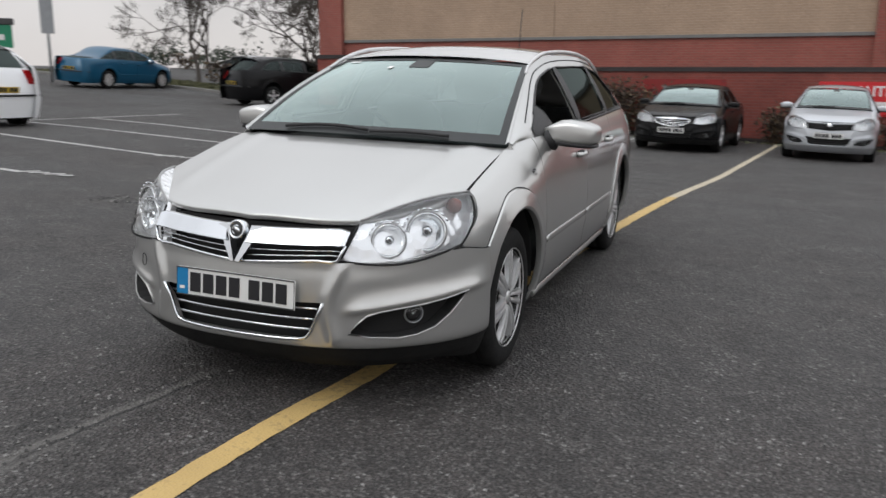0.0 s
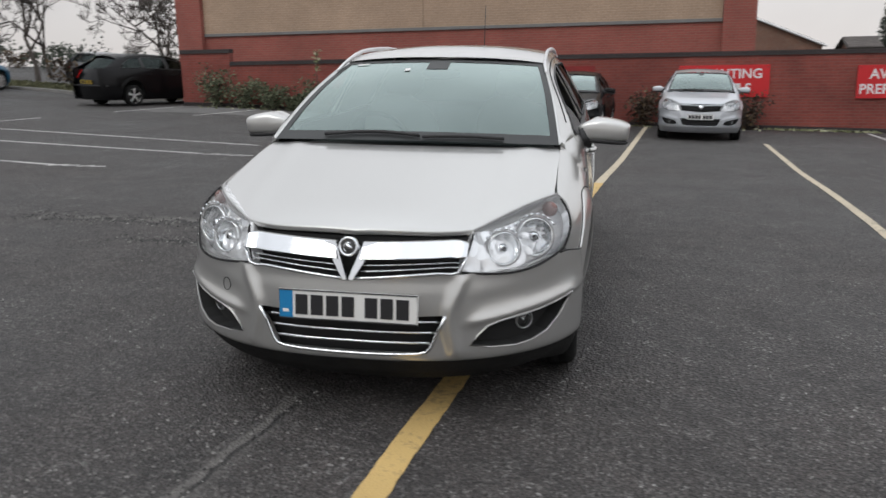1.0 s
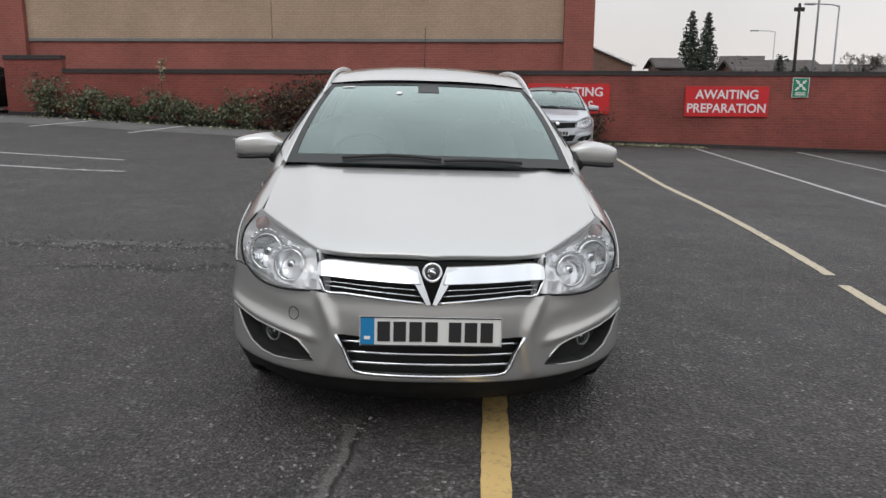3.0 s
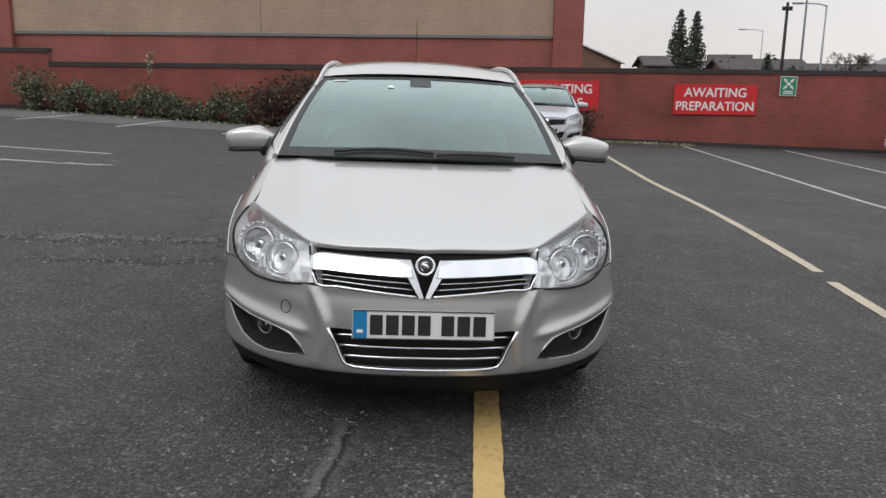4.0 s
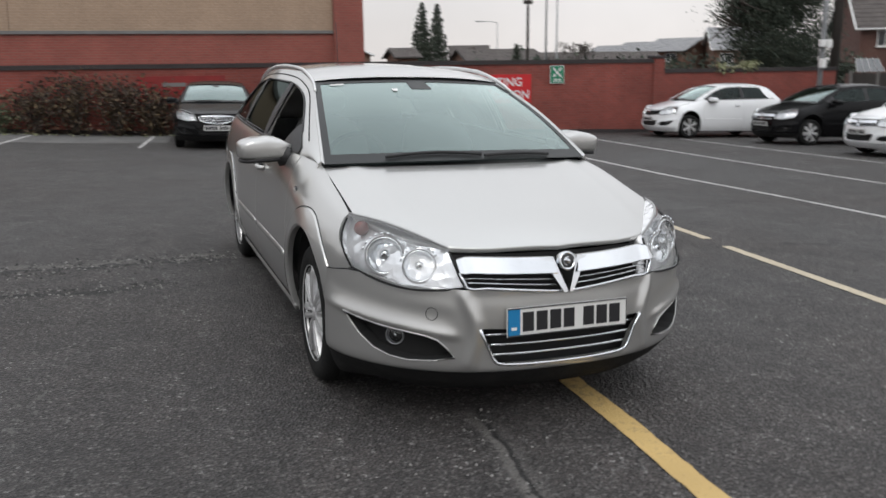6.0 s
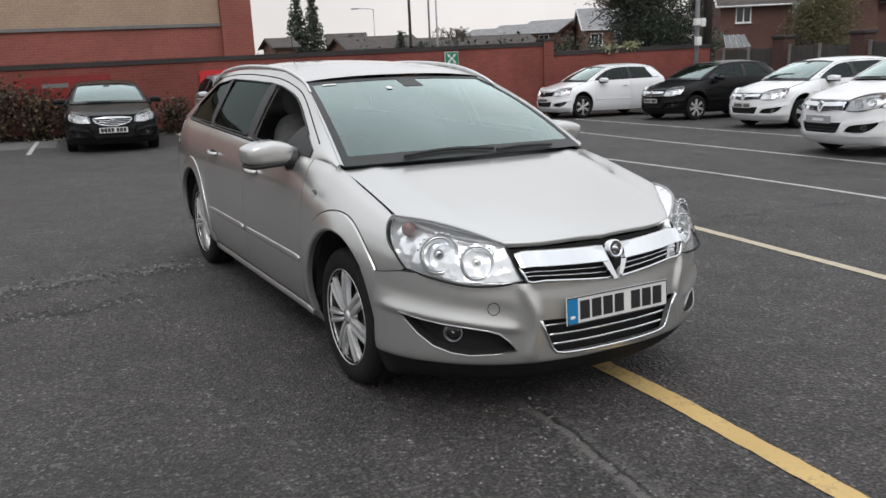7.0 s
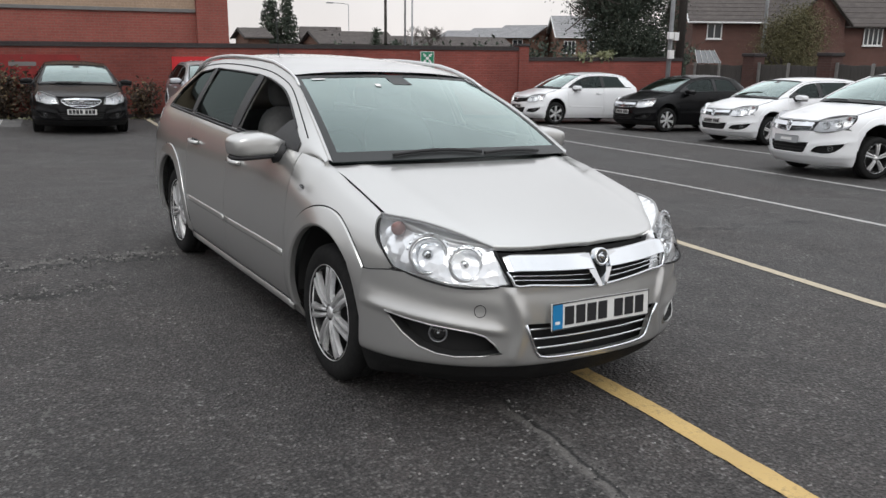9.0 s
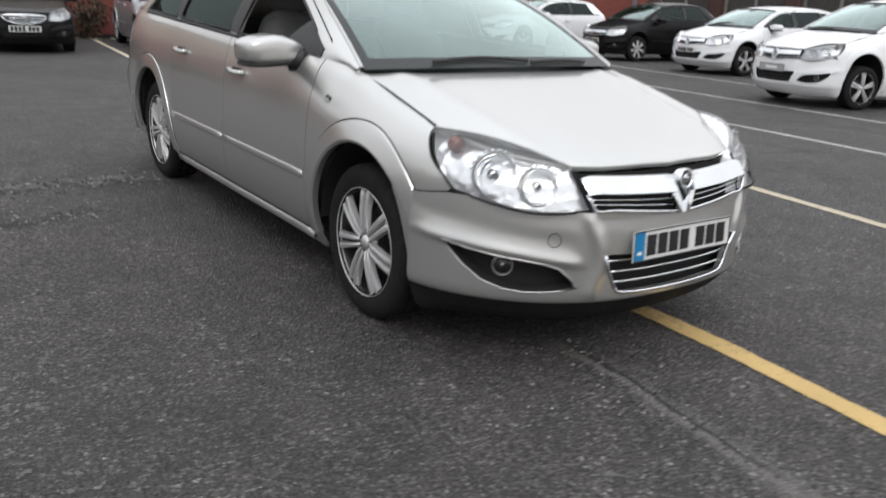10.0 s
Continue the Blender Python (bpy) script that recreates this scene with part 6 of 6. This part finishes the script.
def broad_tree(at, height, half, seed, label, mat, count, size):
    """A full evergreen: forking limbs with many small sprays in uneven clumps."""
    rnd = np.random.RandomState(seed)
    t = thing("evergreen_tree", label, "tree", m=pose(*at))
    lines, ends = [], []
    branching((0, 0, 0), (0, 0, 1), height * 0.36, 0.20, 3, rnd, lines, 0.8, ends, 0.2)
    part("trunk", joined_tubes(lines[:1], 8), M_BARK, t)
    part("branchwork", joined_tubes(lines[1:], 5), M_BARK, t)
    clumps = [e[0] for e in ends]
    for k in range(150):
        a, b = rnd.rand() * 6.283, rnd.rand()
        r = half * math.sin(math.pi * (0.15 + 0.75 * b)) ** 0.6 * rnd.uniform(0.25, 1.08) ** 0.5
        clumps.append(Vector((math.cos(a) * r, math.sin(a) * r, height * (0.14 + 0.82 * b))))
    spots = []
    for c in clumps:
        k = Vector((c.x, c.y, 0))
        if k.length > half * 1.15:
            c = Vector((c.x * half / k.length, c.y * half / k.length, c.z))
        w = rnd.uniform(0.22, 0.5)
        for _ in range(count // len(clumps)):
            spots.append(c + Vector(rnd.normal(size=3)) * w * Vector((1, 1, 0.7)).length / 1.6)
    part("crown", leaves_mesh(spots, size, rnd, 2.2, 0.25), mat, t, smooth=False)
    return t


# ---- fence along the parked cars ----
M_FENCE = mottled("weathered_fence_boards", ((0.045, 0.042, 0.038), (0.065, 0.06, 0.055), (0.09, 0.085, 0.078)), 3.0, 0.9, 0.5, fine=40, stretch=(1, 1, 0.15))
M_POST = mottled("concrete_post", ((0.16, 0.155, 0.145), (0.20, 0.195, 0.185), (0.25, 0.24, 0.23)), 4.0, 0.9, 0.3)
M_STEEL = mottled("galvanised_steel", ((0.24, 0.25, 0.26), (0.29, 0.30, 0.31), (0.34, 0.35, 0.36)), 5.0, 0.5, 0.1, metal=0.3)
M_TIMBER = mottled("dark_creosoted_timber", ((0.025, 0.021, 0.018), (0.035, 0.030, 0.026), (0.05, 0.043, 0.037)), 5.0, 0.9, 0.4, stretch=(1, 1, 0.1))
M_PIERBRICK = brick_surface("sooty_pier_brick", (0.085, 0.038, 0.030), (0.07, 0.032, 0.026), (0.085, 0.055, 0.047), dirt=0.35)
FX = 18.4
board_mesh = None
for k in range(8):
    y1, y0 = 19.0 - 2.85 * k, 19.0 - 2.85 * (k + 1)
    g = ground_z(FX, (y0 + y1) / 2)
    pr = thing("brick_pier", "dark red brick pier in the boundary fence", "pier", "fence piers", "structure", pose(FX, y0, ground_z(FX, y0)))
    part("shaft", box_bm(-0.23, 0.23, -0.23, 0.23, -0.3, 2.12, 0.008), M_PIERBRICK, pr, smooth=False)
    part("cap", box_bm(-0.27, 0.27, -0.27, 0.27, 2.12, 2.22, 0.02), M_BLUEBRICK, pr, smooth=False)
    fp = thing("fence_panel", "weathered grey timber fence panel between brick piers", "fence", "fence panels", m=pose(FX, y0 + 0.23, g))
    span = 2.85 - 0.46
    nb = 20
    if board_mesh is None:
        board_mesh = bpy.data.meshes.new("board")
        bb = box_bm(-0.012, 0.012, 0, span / nb * 0.93, 0.12, 1.86, 0.003, 1)
        bb.to_mesh(board_mesh)
        bb.free()
        board_mesh.materials.append(M_FENCE)
    for i in range(nb):
        b = new("board", board_mesh)
        b.parent = fp
        b.matrix_basis = pose(0.006 * (i % 2), i * span / nb, 0.012 * math.sin(i * 7.3 + k))
    for z in (0.35, 1.0, 1.65):
        part("rail", box_bm(0.012, 0.06, 0, span, z, z + 0.08, 0.005), M_FENCE, fp, smooth=False)
    part("gravel_board", box_bm(-0.02, 0.02, 0, span, -0.25, 0.12, 0.005), M_POST, fp, smooth=False)
    for yy in (0.05, span / 2, span - 0.05):
        part("post", box_bm(-0.055, -0.014, yy - 0.05, yy + 0.05, -0.2, 1.92, 0.008), M_POST, fp, smooth=False)


# ---- posts and lamps ----
def lamp_post(at, height, arm, label, r=0.06, cat="street lamp"):
    t = thing("street_lamp", label, cat, "street furniture", m=pose(*at))
    part("column", tube_mesh([(0, 0, -1), (0, 0, height * 0.4), (0, 0, height)], lambda q: r * (1 - 0.4 * q), 10), M_STEEL, t)
    if arm:
        part("arm", tube_mesh([(0, 0, height - 0.05), (arm * 0.3, 0, height + 0.06), (arm, 0, height + 0.10)], r * 0.5, 8), M_STEEL, t)
        part("lantern", box_bm(min(arm, arm * 1.45), max(arm, arm * 1.45), -0.12, 0.12, height + 0.03, height + 0.15, 0.04), M_STEEL, t)
    return t


pole = lamp_post((17.2, 18.72, ground_z(17.2, 18.7)), 9.5, 0, "grey steel pole with two pale control boxes", 0.09, "pole")
for x, z0, z1, y in ((0.10, 2.62, 2.88, -0.11), (-0.12, 2.66, 2.88, -0.11), (-0.06, 2.02, 2.30, -0.12)):
    part("control_box", box_bm(x - 0.095, x + 0.095, y - 0.09, y + 0.05, z0, z1, 0.015), M_WHITEPVC, pole, smooth=False)
dark_pole = thing("telegraph_pole", "dark creosoted timber pole behind the fence corner", "pole", "street furniture", m=pose(18.55, 19.75, -0.9))
part("pole", tube_mesh([(0, 0, 0), (0, 0, 10)], lambda q: 0.16 - 0.04 * q, 12), M_TIMBER, dark_pole)
lamp_post((25.3, 22.4, -1.0), 10, 0, "grey lamp column behind the fence", 0.09)
lamp_post((26.7, 78.6, -1.2), 6.7, -1.6, "grey street lamp with a short arm")
lamp_post((15.0, 36.3, -1.2), 14, 0, "tall thin grey mast", 0.06, "mast")
lamp_post((20.6, 48.3, -1.2), 6.7, -1.4, "grey street lamp with an arm", 0.08)
lamp_post((41.0, 57.0, -1.2), 6.9, 1.2, "grey street lamp with a short arm", 0.08)
tp = thing("telegraph_pole", "dark timber pole with a short crosspiece", "pole", "street furniture", m=pose(15.6, 40.5, -1.2))
part("pole", tube_mesh([(0, 0, 0), (0, 0, 6.2)], lambda q: 0.10 - 0.03 * q, 10), M_TIMBER, tp)
part("crosspiece", box_bm(-0.25, 0.25, -0.08, 0.08, 5.8, 6.0, 0.02), M_TIMBER, tp, smooth=False)


# ---- houses ----
M_PALEROOF = mottled("pale_roof_tiles", ((0.20, 0.20, 0.205), (0.26, 0.26, 0.265), (0.32, 0.32, 0.33)), 1.5, 0.5, 0.4, fine=14)
M_PANE = material("house_pane", (0.03, 0.035, 0.04), 0.06)
M_HOUSEBRICK = brick_surface("russet_house_brick", (0.135, 0.060, 0.046), (0.11, 0.05, 0.04), (0.15, 0.105, 0.088))


def house_window(parent, x, z, w, h, y, lights=2):
    win = part("window", box_bm(x, x + w, y - 0.03, y + 0.02, z, z + h, 0.004, 1), M_PANE, parent, "white framed window", smooth=False)
    for a, b in [(x, x + 0.07), (x + w - 0.07, x + w)] + [(x + w * i / lights - 0.035, x + w * i / lights + 0.035) for i in range(1, lights)]:
        part("window_frame", box_bm(a, b, y - 0.07, y - 0.03, z, z + h, 0.006, 1), M_WHITEPVC, win, smooth=False)
    for a, b in ((z, z + 0.07), (z + h - 0.07, z + h)):
        part("window_frame", box_bm(x, x + w, y - 0.065, y - 0.03, a, b, 0.006, 1), M_WHITEPVC, win, smooth=False)
    part("window_sill", box_bm(x - 0.06, x + w + 0.06, y - 0.13, y - 0.0, z - 0.07, z, 0.01, 1), M_WHITEPVC, win, smooth=False)


def house(label, m, width, depth, eave, ridge, wall, tiles, windows=(), gable_front=False, name="house", chimney=True, verge=None):
    """Front wall on y = 0 from x = 0; the ridge runs along x, or along y where the gable is the front."""
    h = thing(name, label, "house", "houses beyond the wall", m=m)
    w, d, o, t = width, depth, 0.35, 0.12
    if gable_front:
        body = [(0, 0, -1.5), (w, 0, -1.5), (w, 0, eave), (w / 2, 0, ridge), (0, 0, eave)]
        verts = body + [(x, d, z) for x, _, z in body]
    else:
        body = [(0, 0, -1.5), (0, d, -1.5), (0, d, eave), (0, d / 2, ridge), (0, 0, eave)]
        verts = body + [(w, y, z) for _, y, z in body]
    part("wall", clean_mesh(verts, [(0, 1, 2, 3, 4), (9, 8, 7, 6, 5)] + [(i, i + 5, (i + 1) % 5 + 5, (i + 1) % 5) for i in range(5)]), wall, h, smooth=False)
    half = (w if gable_front else d) / 2
    slope = (ridge - eave) / half
    for s in (-1, 1):
        bm = bmesh.new()
        ring = []
        for q, lift in ((0.0, 0.02), (half + o, 0.02), (half + o, 0.02 + t), (0.0, 0.02 + t)):
            ring.append((s * q, ridge - slope * q + lift))
        e0, e1 = (-o, d + o) if gable_front else (-o, w + o)
        a = [bm.verts.new((w / 2 + p, e0, z) if gable_front else (e0, d / 2 + p, z)) for p, z in ring]
        b = [bm.verts.new((w / 2 + p, e1, z) if gable_front else (e1, d / 2 + p, z)) for p, z in ring]
        bm.faces.new(a)
        bm.faces.new(b[::-1])
        for i in range(4):
            bm.faces.new((a[i], b[i], b[(i + 1) % 4], a[(i + 1) % 4]))
        bmesh.ops.recalc_face_normals(bm, faces=bm.faces[:])
        rf = part("roof", bm, tiles, h, smooth=False)
        # tile courses
        n = int((half + o) / 0.32)
        for i in range(n):
            q = (i + 0.5) * (half + o) / n
            z = ridge - slope * q + 0.02 + t
            if gable_front:
                course = box_bm(w / 2 + s * q - 0.02, w / 2 + s * q + 0.02, e0, e1, z - 0.02, z + 0.02)
            else:
                course = box_bm(e0, e1, d / 2 + s * q - 0.02, d / 2 + s * q + 0.02, z - 0.02, z + 0.02)
            part("tile_course", course, tiles, rf, smooth=False)
        pts = [(w / 2, e0 - 0.01, ridge + 0.02), (w / 2 + s * (half + o), e0 - 0.01, ridge - slope * (half + o) + 0.02)] if gable_front else [(e0 - 0.01, d / 2, ridge + 0.02), (e0 - 0.01, d / 2 + s * (half + o), ridge - slope * (half + o) + 0.02)]
        part("bargeboard", tube_mesh(pts, 0.09, 4), verge or M_WHITEPVC, h, smooth=False)
    if not gable_front:
        part("gutter", tube_mesh([(-o, -o - 0.05, eave - slope * o + 0.05), (w + o, -o - 0.05, eave - slope * o + 0.05)], 0.06, 8), verge or M_WHITEPVC, h)
    if chimney:
        cx, cy = (w / 2, d * 0.6) if gable_front else (w * 0.75, d / 2)
        part("chimney", box_bm(cx - 0.3, cx + 0.3, cy - 0.3, cy + 0.3, ridge - 0.4, ridge + 0.9, 0.02), wall, h, smooth=False)
    for win in windows:
        house_window(h, *win)
    return h


house("russet brick house with dark tiled roof and white windows", pose(39.25, 42.2, 0, 0, 0, -26), 10.0, 7.0, 3.55, 6.6, M_HOUSEBRICK, M_SLATE, ((1.0, 2.2, 1.05, 1.05, 0.0, 2), (6.0, 2.2, 1.3, 1.05, 0.0, 2)), chimney=False)
house("dark brick house with brown tiled roof and white window", pose(45.2, 36.6, 0, 0, 0, -28), 9.0, 7.0, 3.35, 7.2, M_HOUSEBRICK, M_SLATE, ((2.9, 1.85, 1.25, 1.15, 0.0, 4),), chimney=False, verge=M_TIMBER)
house("dark brick house wing with a steep brown roof", pose(41.9, 35.8, 0, 0, 0, -28), 3.2, 5.5, 3.4, 5.2, M_HOUSEBRICK, M_SLATE, (), True, chimney=False, verge=M_TIMBER)
house("brown brick bungalow with pale roof", pose(45.1, 81.9, 0, 0, 0, -60), 5.0, 7.8, 2.5, 3.85, M_BROWNBRICK, M_PALEROOF, ((0.6, 1.4, 1.3, 0.9, 0.0, 2), (2.9, 1.4, 1.3, 0.9, 0.0, 2)), chimney=False, verge=M_TIMBER)
house("brown brick bungalow with pale roof", pose(44.2, 88.2, 0, 0, 0, -60), 5.0, 7.8, 2.3, 3.6, M_BROWNBRICK, M_PALEROOF, ((2.6, 1.3, 1.3, 0.9, 0.0, 2),), chimney=False, verge=M_TIMBER)
house("brown brick bungalow with pale roof", pose(44.7, 97.0, 0, 0, 0, -60), 5.0, 7.8, 2.1, 3.4, M_BROWNBRICK, M_PALEROOF, (), chimney=False, verge=M_TIMBER)
house("small brick house with pale roof and white windows", pose(49.0, 73.8, 0, 0, 0, -24), 6.0, 7.0, 2.7, 4.8, M_BROWNBRICK, M_PALEROOF, ((0.6, 0.9, 1.3, 1.3, 0.0, 3), (3.4, 0.9, 1.3, 1.3, 0.0, 3)), chimney=False)
house("grey roofed house beside the fir trees", pose(22.6, 81.0, 0, 0, 0, -16), 3.6, 5.0, 2.2, 3.2, M_BROWNBRICK, M_SLATE, (), chimney=False, verge=M_TIMBER)
house("grey roofed house beside the fir trees", pose(13.6, 66.0, 0, 0, 0, 0), 1.7, 5.0, 2.0, 2.7, M_BROWNBRICK, M_SLATE, (), chimney=False, verge=M_TIMBER)
house("low grey roofed house in the distance", pose(20.5, 68.0, 0, 0, 0, 0), 7.0, 6.0, 1.6, 2.6, M_BROWNBRICK, M_SLATE, (), chimney=False, verge=M_TIMBER)
house("low grey roofed house in the distance", pose(29.0, 76.0, 0, 0, 0, -10), 14.0, 6.0, 1.5, 2.35, M_BROWNBRICK, M_SLATE, (), chimney=False, verge=M_TIMBER)
# lean-to behind the store and the glazed lean-to behind the fence
house("brown brick house with a white sloping verge", pose(0.4, 75.0, 0), 12.4, 8.0, 2.35, 4.95, M_BROWNBRICK, M_SLATE, (), True, "house", False)
cons = thing("glazed_lean_to", "white framed glazed lean-to roof behind the fence", "lean-to", m=pose(22.12, 22.75, 0, 0, 0, -26) @ Matrix.Diagonal((0.58, 1, 1, 1)))
part("glazing", clean_mesh([(0, 0, 0.95), (1.7, 0, 0.95), (1.9, 1.4, 1.45), (0.5, 1.4, 1.45)], [(0, 1, 2, 3)]), M_PANE, cons, smooth=False)
for k in range(5):
    part("glazing_bar", tube_mesh([(0.42 * k, -0.02, 0.96), (0.5 + 0.35 * k, 1.4, 1.47)], 0.016, 4), M_WHITEPVC, cons, smooth=False)
part("base_wall", box_bm(0, 1.8, 0.05, 1.5, -1.5, 0.88), M_HOUSEBRICK, cons, smooth=False)

# ---- trees ----
conifer((19.9, 83.2, -1.0), 8.7, 2.0, 3, "tall dark green fir tree behind the wall")
conifer((21.3, 82.2, -1.0), 8.5, 1.9, 4, "tall dark green fir tree behind the wall")
conifer((13.9, 37.6, -1.0), 3.35, 0.75, 6, "small green conifer beyond the wall")
broad_tree((18.25, 22.2, -0.9), 8.0, 1.6, 8, "large dark evergreen tree behind the brick wall", M_YEW, 120000, 0.044)
broad_tree((25.4, 20.9, -0.9), 3.9, 0.95, 9, "olive brown leafy bush behind the fence", M_OLIVE, 46000, 0.036)
bare_tree((31.7, 70.4, -1.0), 6.0, 12, "bare winter tree in the distance")
bare_tree((36.0, 78.0, -1.0), 5.5, 13, "bare winter tree in the distance")
bare_tree((24.5, 78.0, -1.0), 5.0, 14, "bare winter tree in the distance")
bare_tree((-25.9, 26.8, 0.4), 9.0, 15, "bare winter tree on the grass bank", 0.13)
bare_tree((-18.0, 25.2, 0.2), 7.6, 16, "bare twiggy tree beside the store", 0.10)
bare_tree((-16.8, 26.5, 0.2), 7.6, 17, "bare twiggy tree beside the store", 0.10)
bare_tree((-16.1, 24.4, 0.2), 6.4, 18, "bare twiggy tree beside the store", 0.09)
bare_tree((-19.6, 27.6, 0.2), 6.8, 19, "bare twiggy tree on the grass bank", 0.09)
bare_tree((-27.6, 29.5, 0.4), 8.0, 20, "bare winter tree on the grass bank", 0.11)
shrub("ivy_clump", "pale leaved creeper hanging over the wall top", (14.6, WALL_Y + 0.1, 1.05), (0.9, 0.25, 0.25), 420, 0.09, M_PALELEAF, 61, "creeper")
shrub("hedge_bush", "dark green bush on the grass bank", (-18.6, 22.6, ground_z(-18.6, 22.6)), (0.9, 0.7, 1.1), 900, 0.10, M_YEW, 62, "bush")
shrub("hedge_bush", "brown scrub at the foot of bare trees", (-21.5, 24.6, ground_z(-21.5, 24.6)), (1.6, 0.8, 0.9), 900, 0.10, M_BROWNLEAF, 63, "bush")
for k in range(7):
    shrub("hedge_bush", "dark green hedge beyond the brick wall", (13.5 + 3.2 * k, 40.0 - 0.7 * k, -1.0), (1.9, 0.8, 2.0), 900, 0.16, M_YEW, 70 + k, "hedge")

# ---- far side of the car park ----
bank_pts = [(rs.uniform(-32, -15.9), rs.uniform(21.6, 25.5)) for _ in range(5200)]
bank = part("grass_bank", leaves_mesh([(x, y, ground_z(x, y) + 0.05) for x, y in bank_pts], 0.09, rs, 2.5), M_GRASS, smooth=False)
tagged(bank, "rough winter grass along the car park edge", "grass", kind="stuff")
kv, kf = [], []
for i, x in enumerate(steps(-32, -15.8, 32)):
    g = ground_z(x, 21.5)
    kv += [(x, 21.38, g - 0.05), (x, 21.38, g + 0.10), (x, 21.5, g + 0.11), (x, 21.5, g - 0.05)]
    if i:
        kf += [(4 * i - 4 + a, 4 * i + a, 4 * i + (a + 1) % 4, 4 * i - 4 + (a + 1) % 4) for a in range(4)]
tagged(part("kerb", mesh_of(kv, kf), M_POST, smooth=False), "pale concrete kerb at the grass edge", "kerb", kind="structure")
sp = thing("post_sign", "grey post with a tall pale sign panel", "sign", "street furniture", m=pose(-24.6, 17.8, ground_z(-24.6, 17.8)))
part("post", tube_mesh([(0, 0, 0), (0, 0, 3.2)], 0.05, 8), M_STEEL, sp)
pn = part("panel", box_bm(-0.22, 0.22, -0.05, 0.05, 1.75, 3.05, 0.02), M_STEEL, sp, smooth=False)
pn.matrix_basis = pose(0, 0, 0, 0, 0, 45)
gsn = thing("post_sign", "green and white sign board on two posts", "sign", "street furniture", m=pose(-18.6, 11.6, ground_z(-18.6, 11.6), 0, 0, 50))
part("board", box_bm(-1.2, 0.3, -0.04, 0.04, 1.35, 1.95, 0.01), M_SIGNGREEN, gsn, smooth=False)
part("board_top", box_bm(-1.25, 0.36, -0.07, 0.07, 1.95, 2.12, 0.02), M_GREYPLASTIC, gsn, smooth=False)
part("text_bar", box_bm(-0.9, 0.1, -0.046, -0.04, 1.55, 1.7), M_SIGNWHITE, gsn, smooth=False)
for x in (-1.0, 0.15):
    part("post", tube_mesh([(x, 0, 0), (x, 0, 1.4)], 0.04, 8), M_STEEL, gsn)
for k in range(12):
    hx, hy = -44 + 2.4 * k, 38.5 - 0.35 * k
    shrub("hedge_bush", "dull winter hedge beyond the car park", (hx, hy, ground_z(hx, hy)), (1.7, 0.7, 0.75 + 0.25 * (k % 3)), 420, 0.13, M_YEW if k % 3 else M_BROWNLEAF, 90 + k, "hedge")
far = thing("tree_line", "hazy bare woodland on the horizon", "woodland", kind="stuff", m=pose(0, 0, 0))
fl = []
for k in range(60):
    a = radians(20 + 140 * k / 59)
    r = 170 + 20 * rs.rand()
    branching((r * math.cos(a), r * math.sin(a), -2), (0, 0, 1), 2.2, 0.2, 2, rs, fl, 0.7, None, 0.2)
part("crowns", joined_tubes(fl, 3), M_BARK, far)
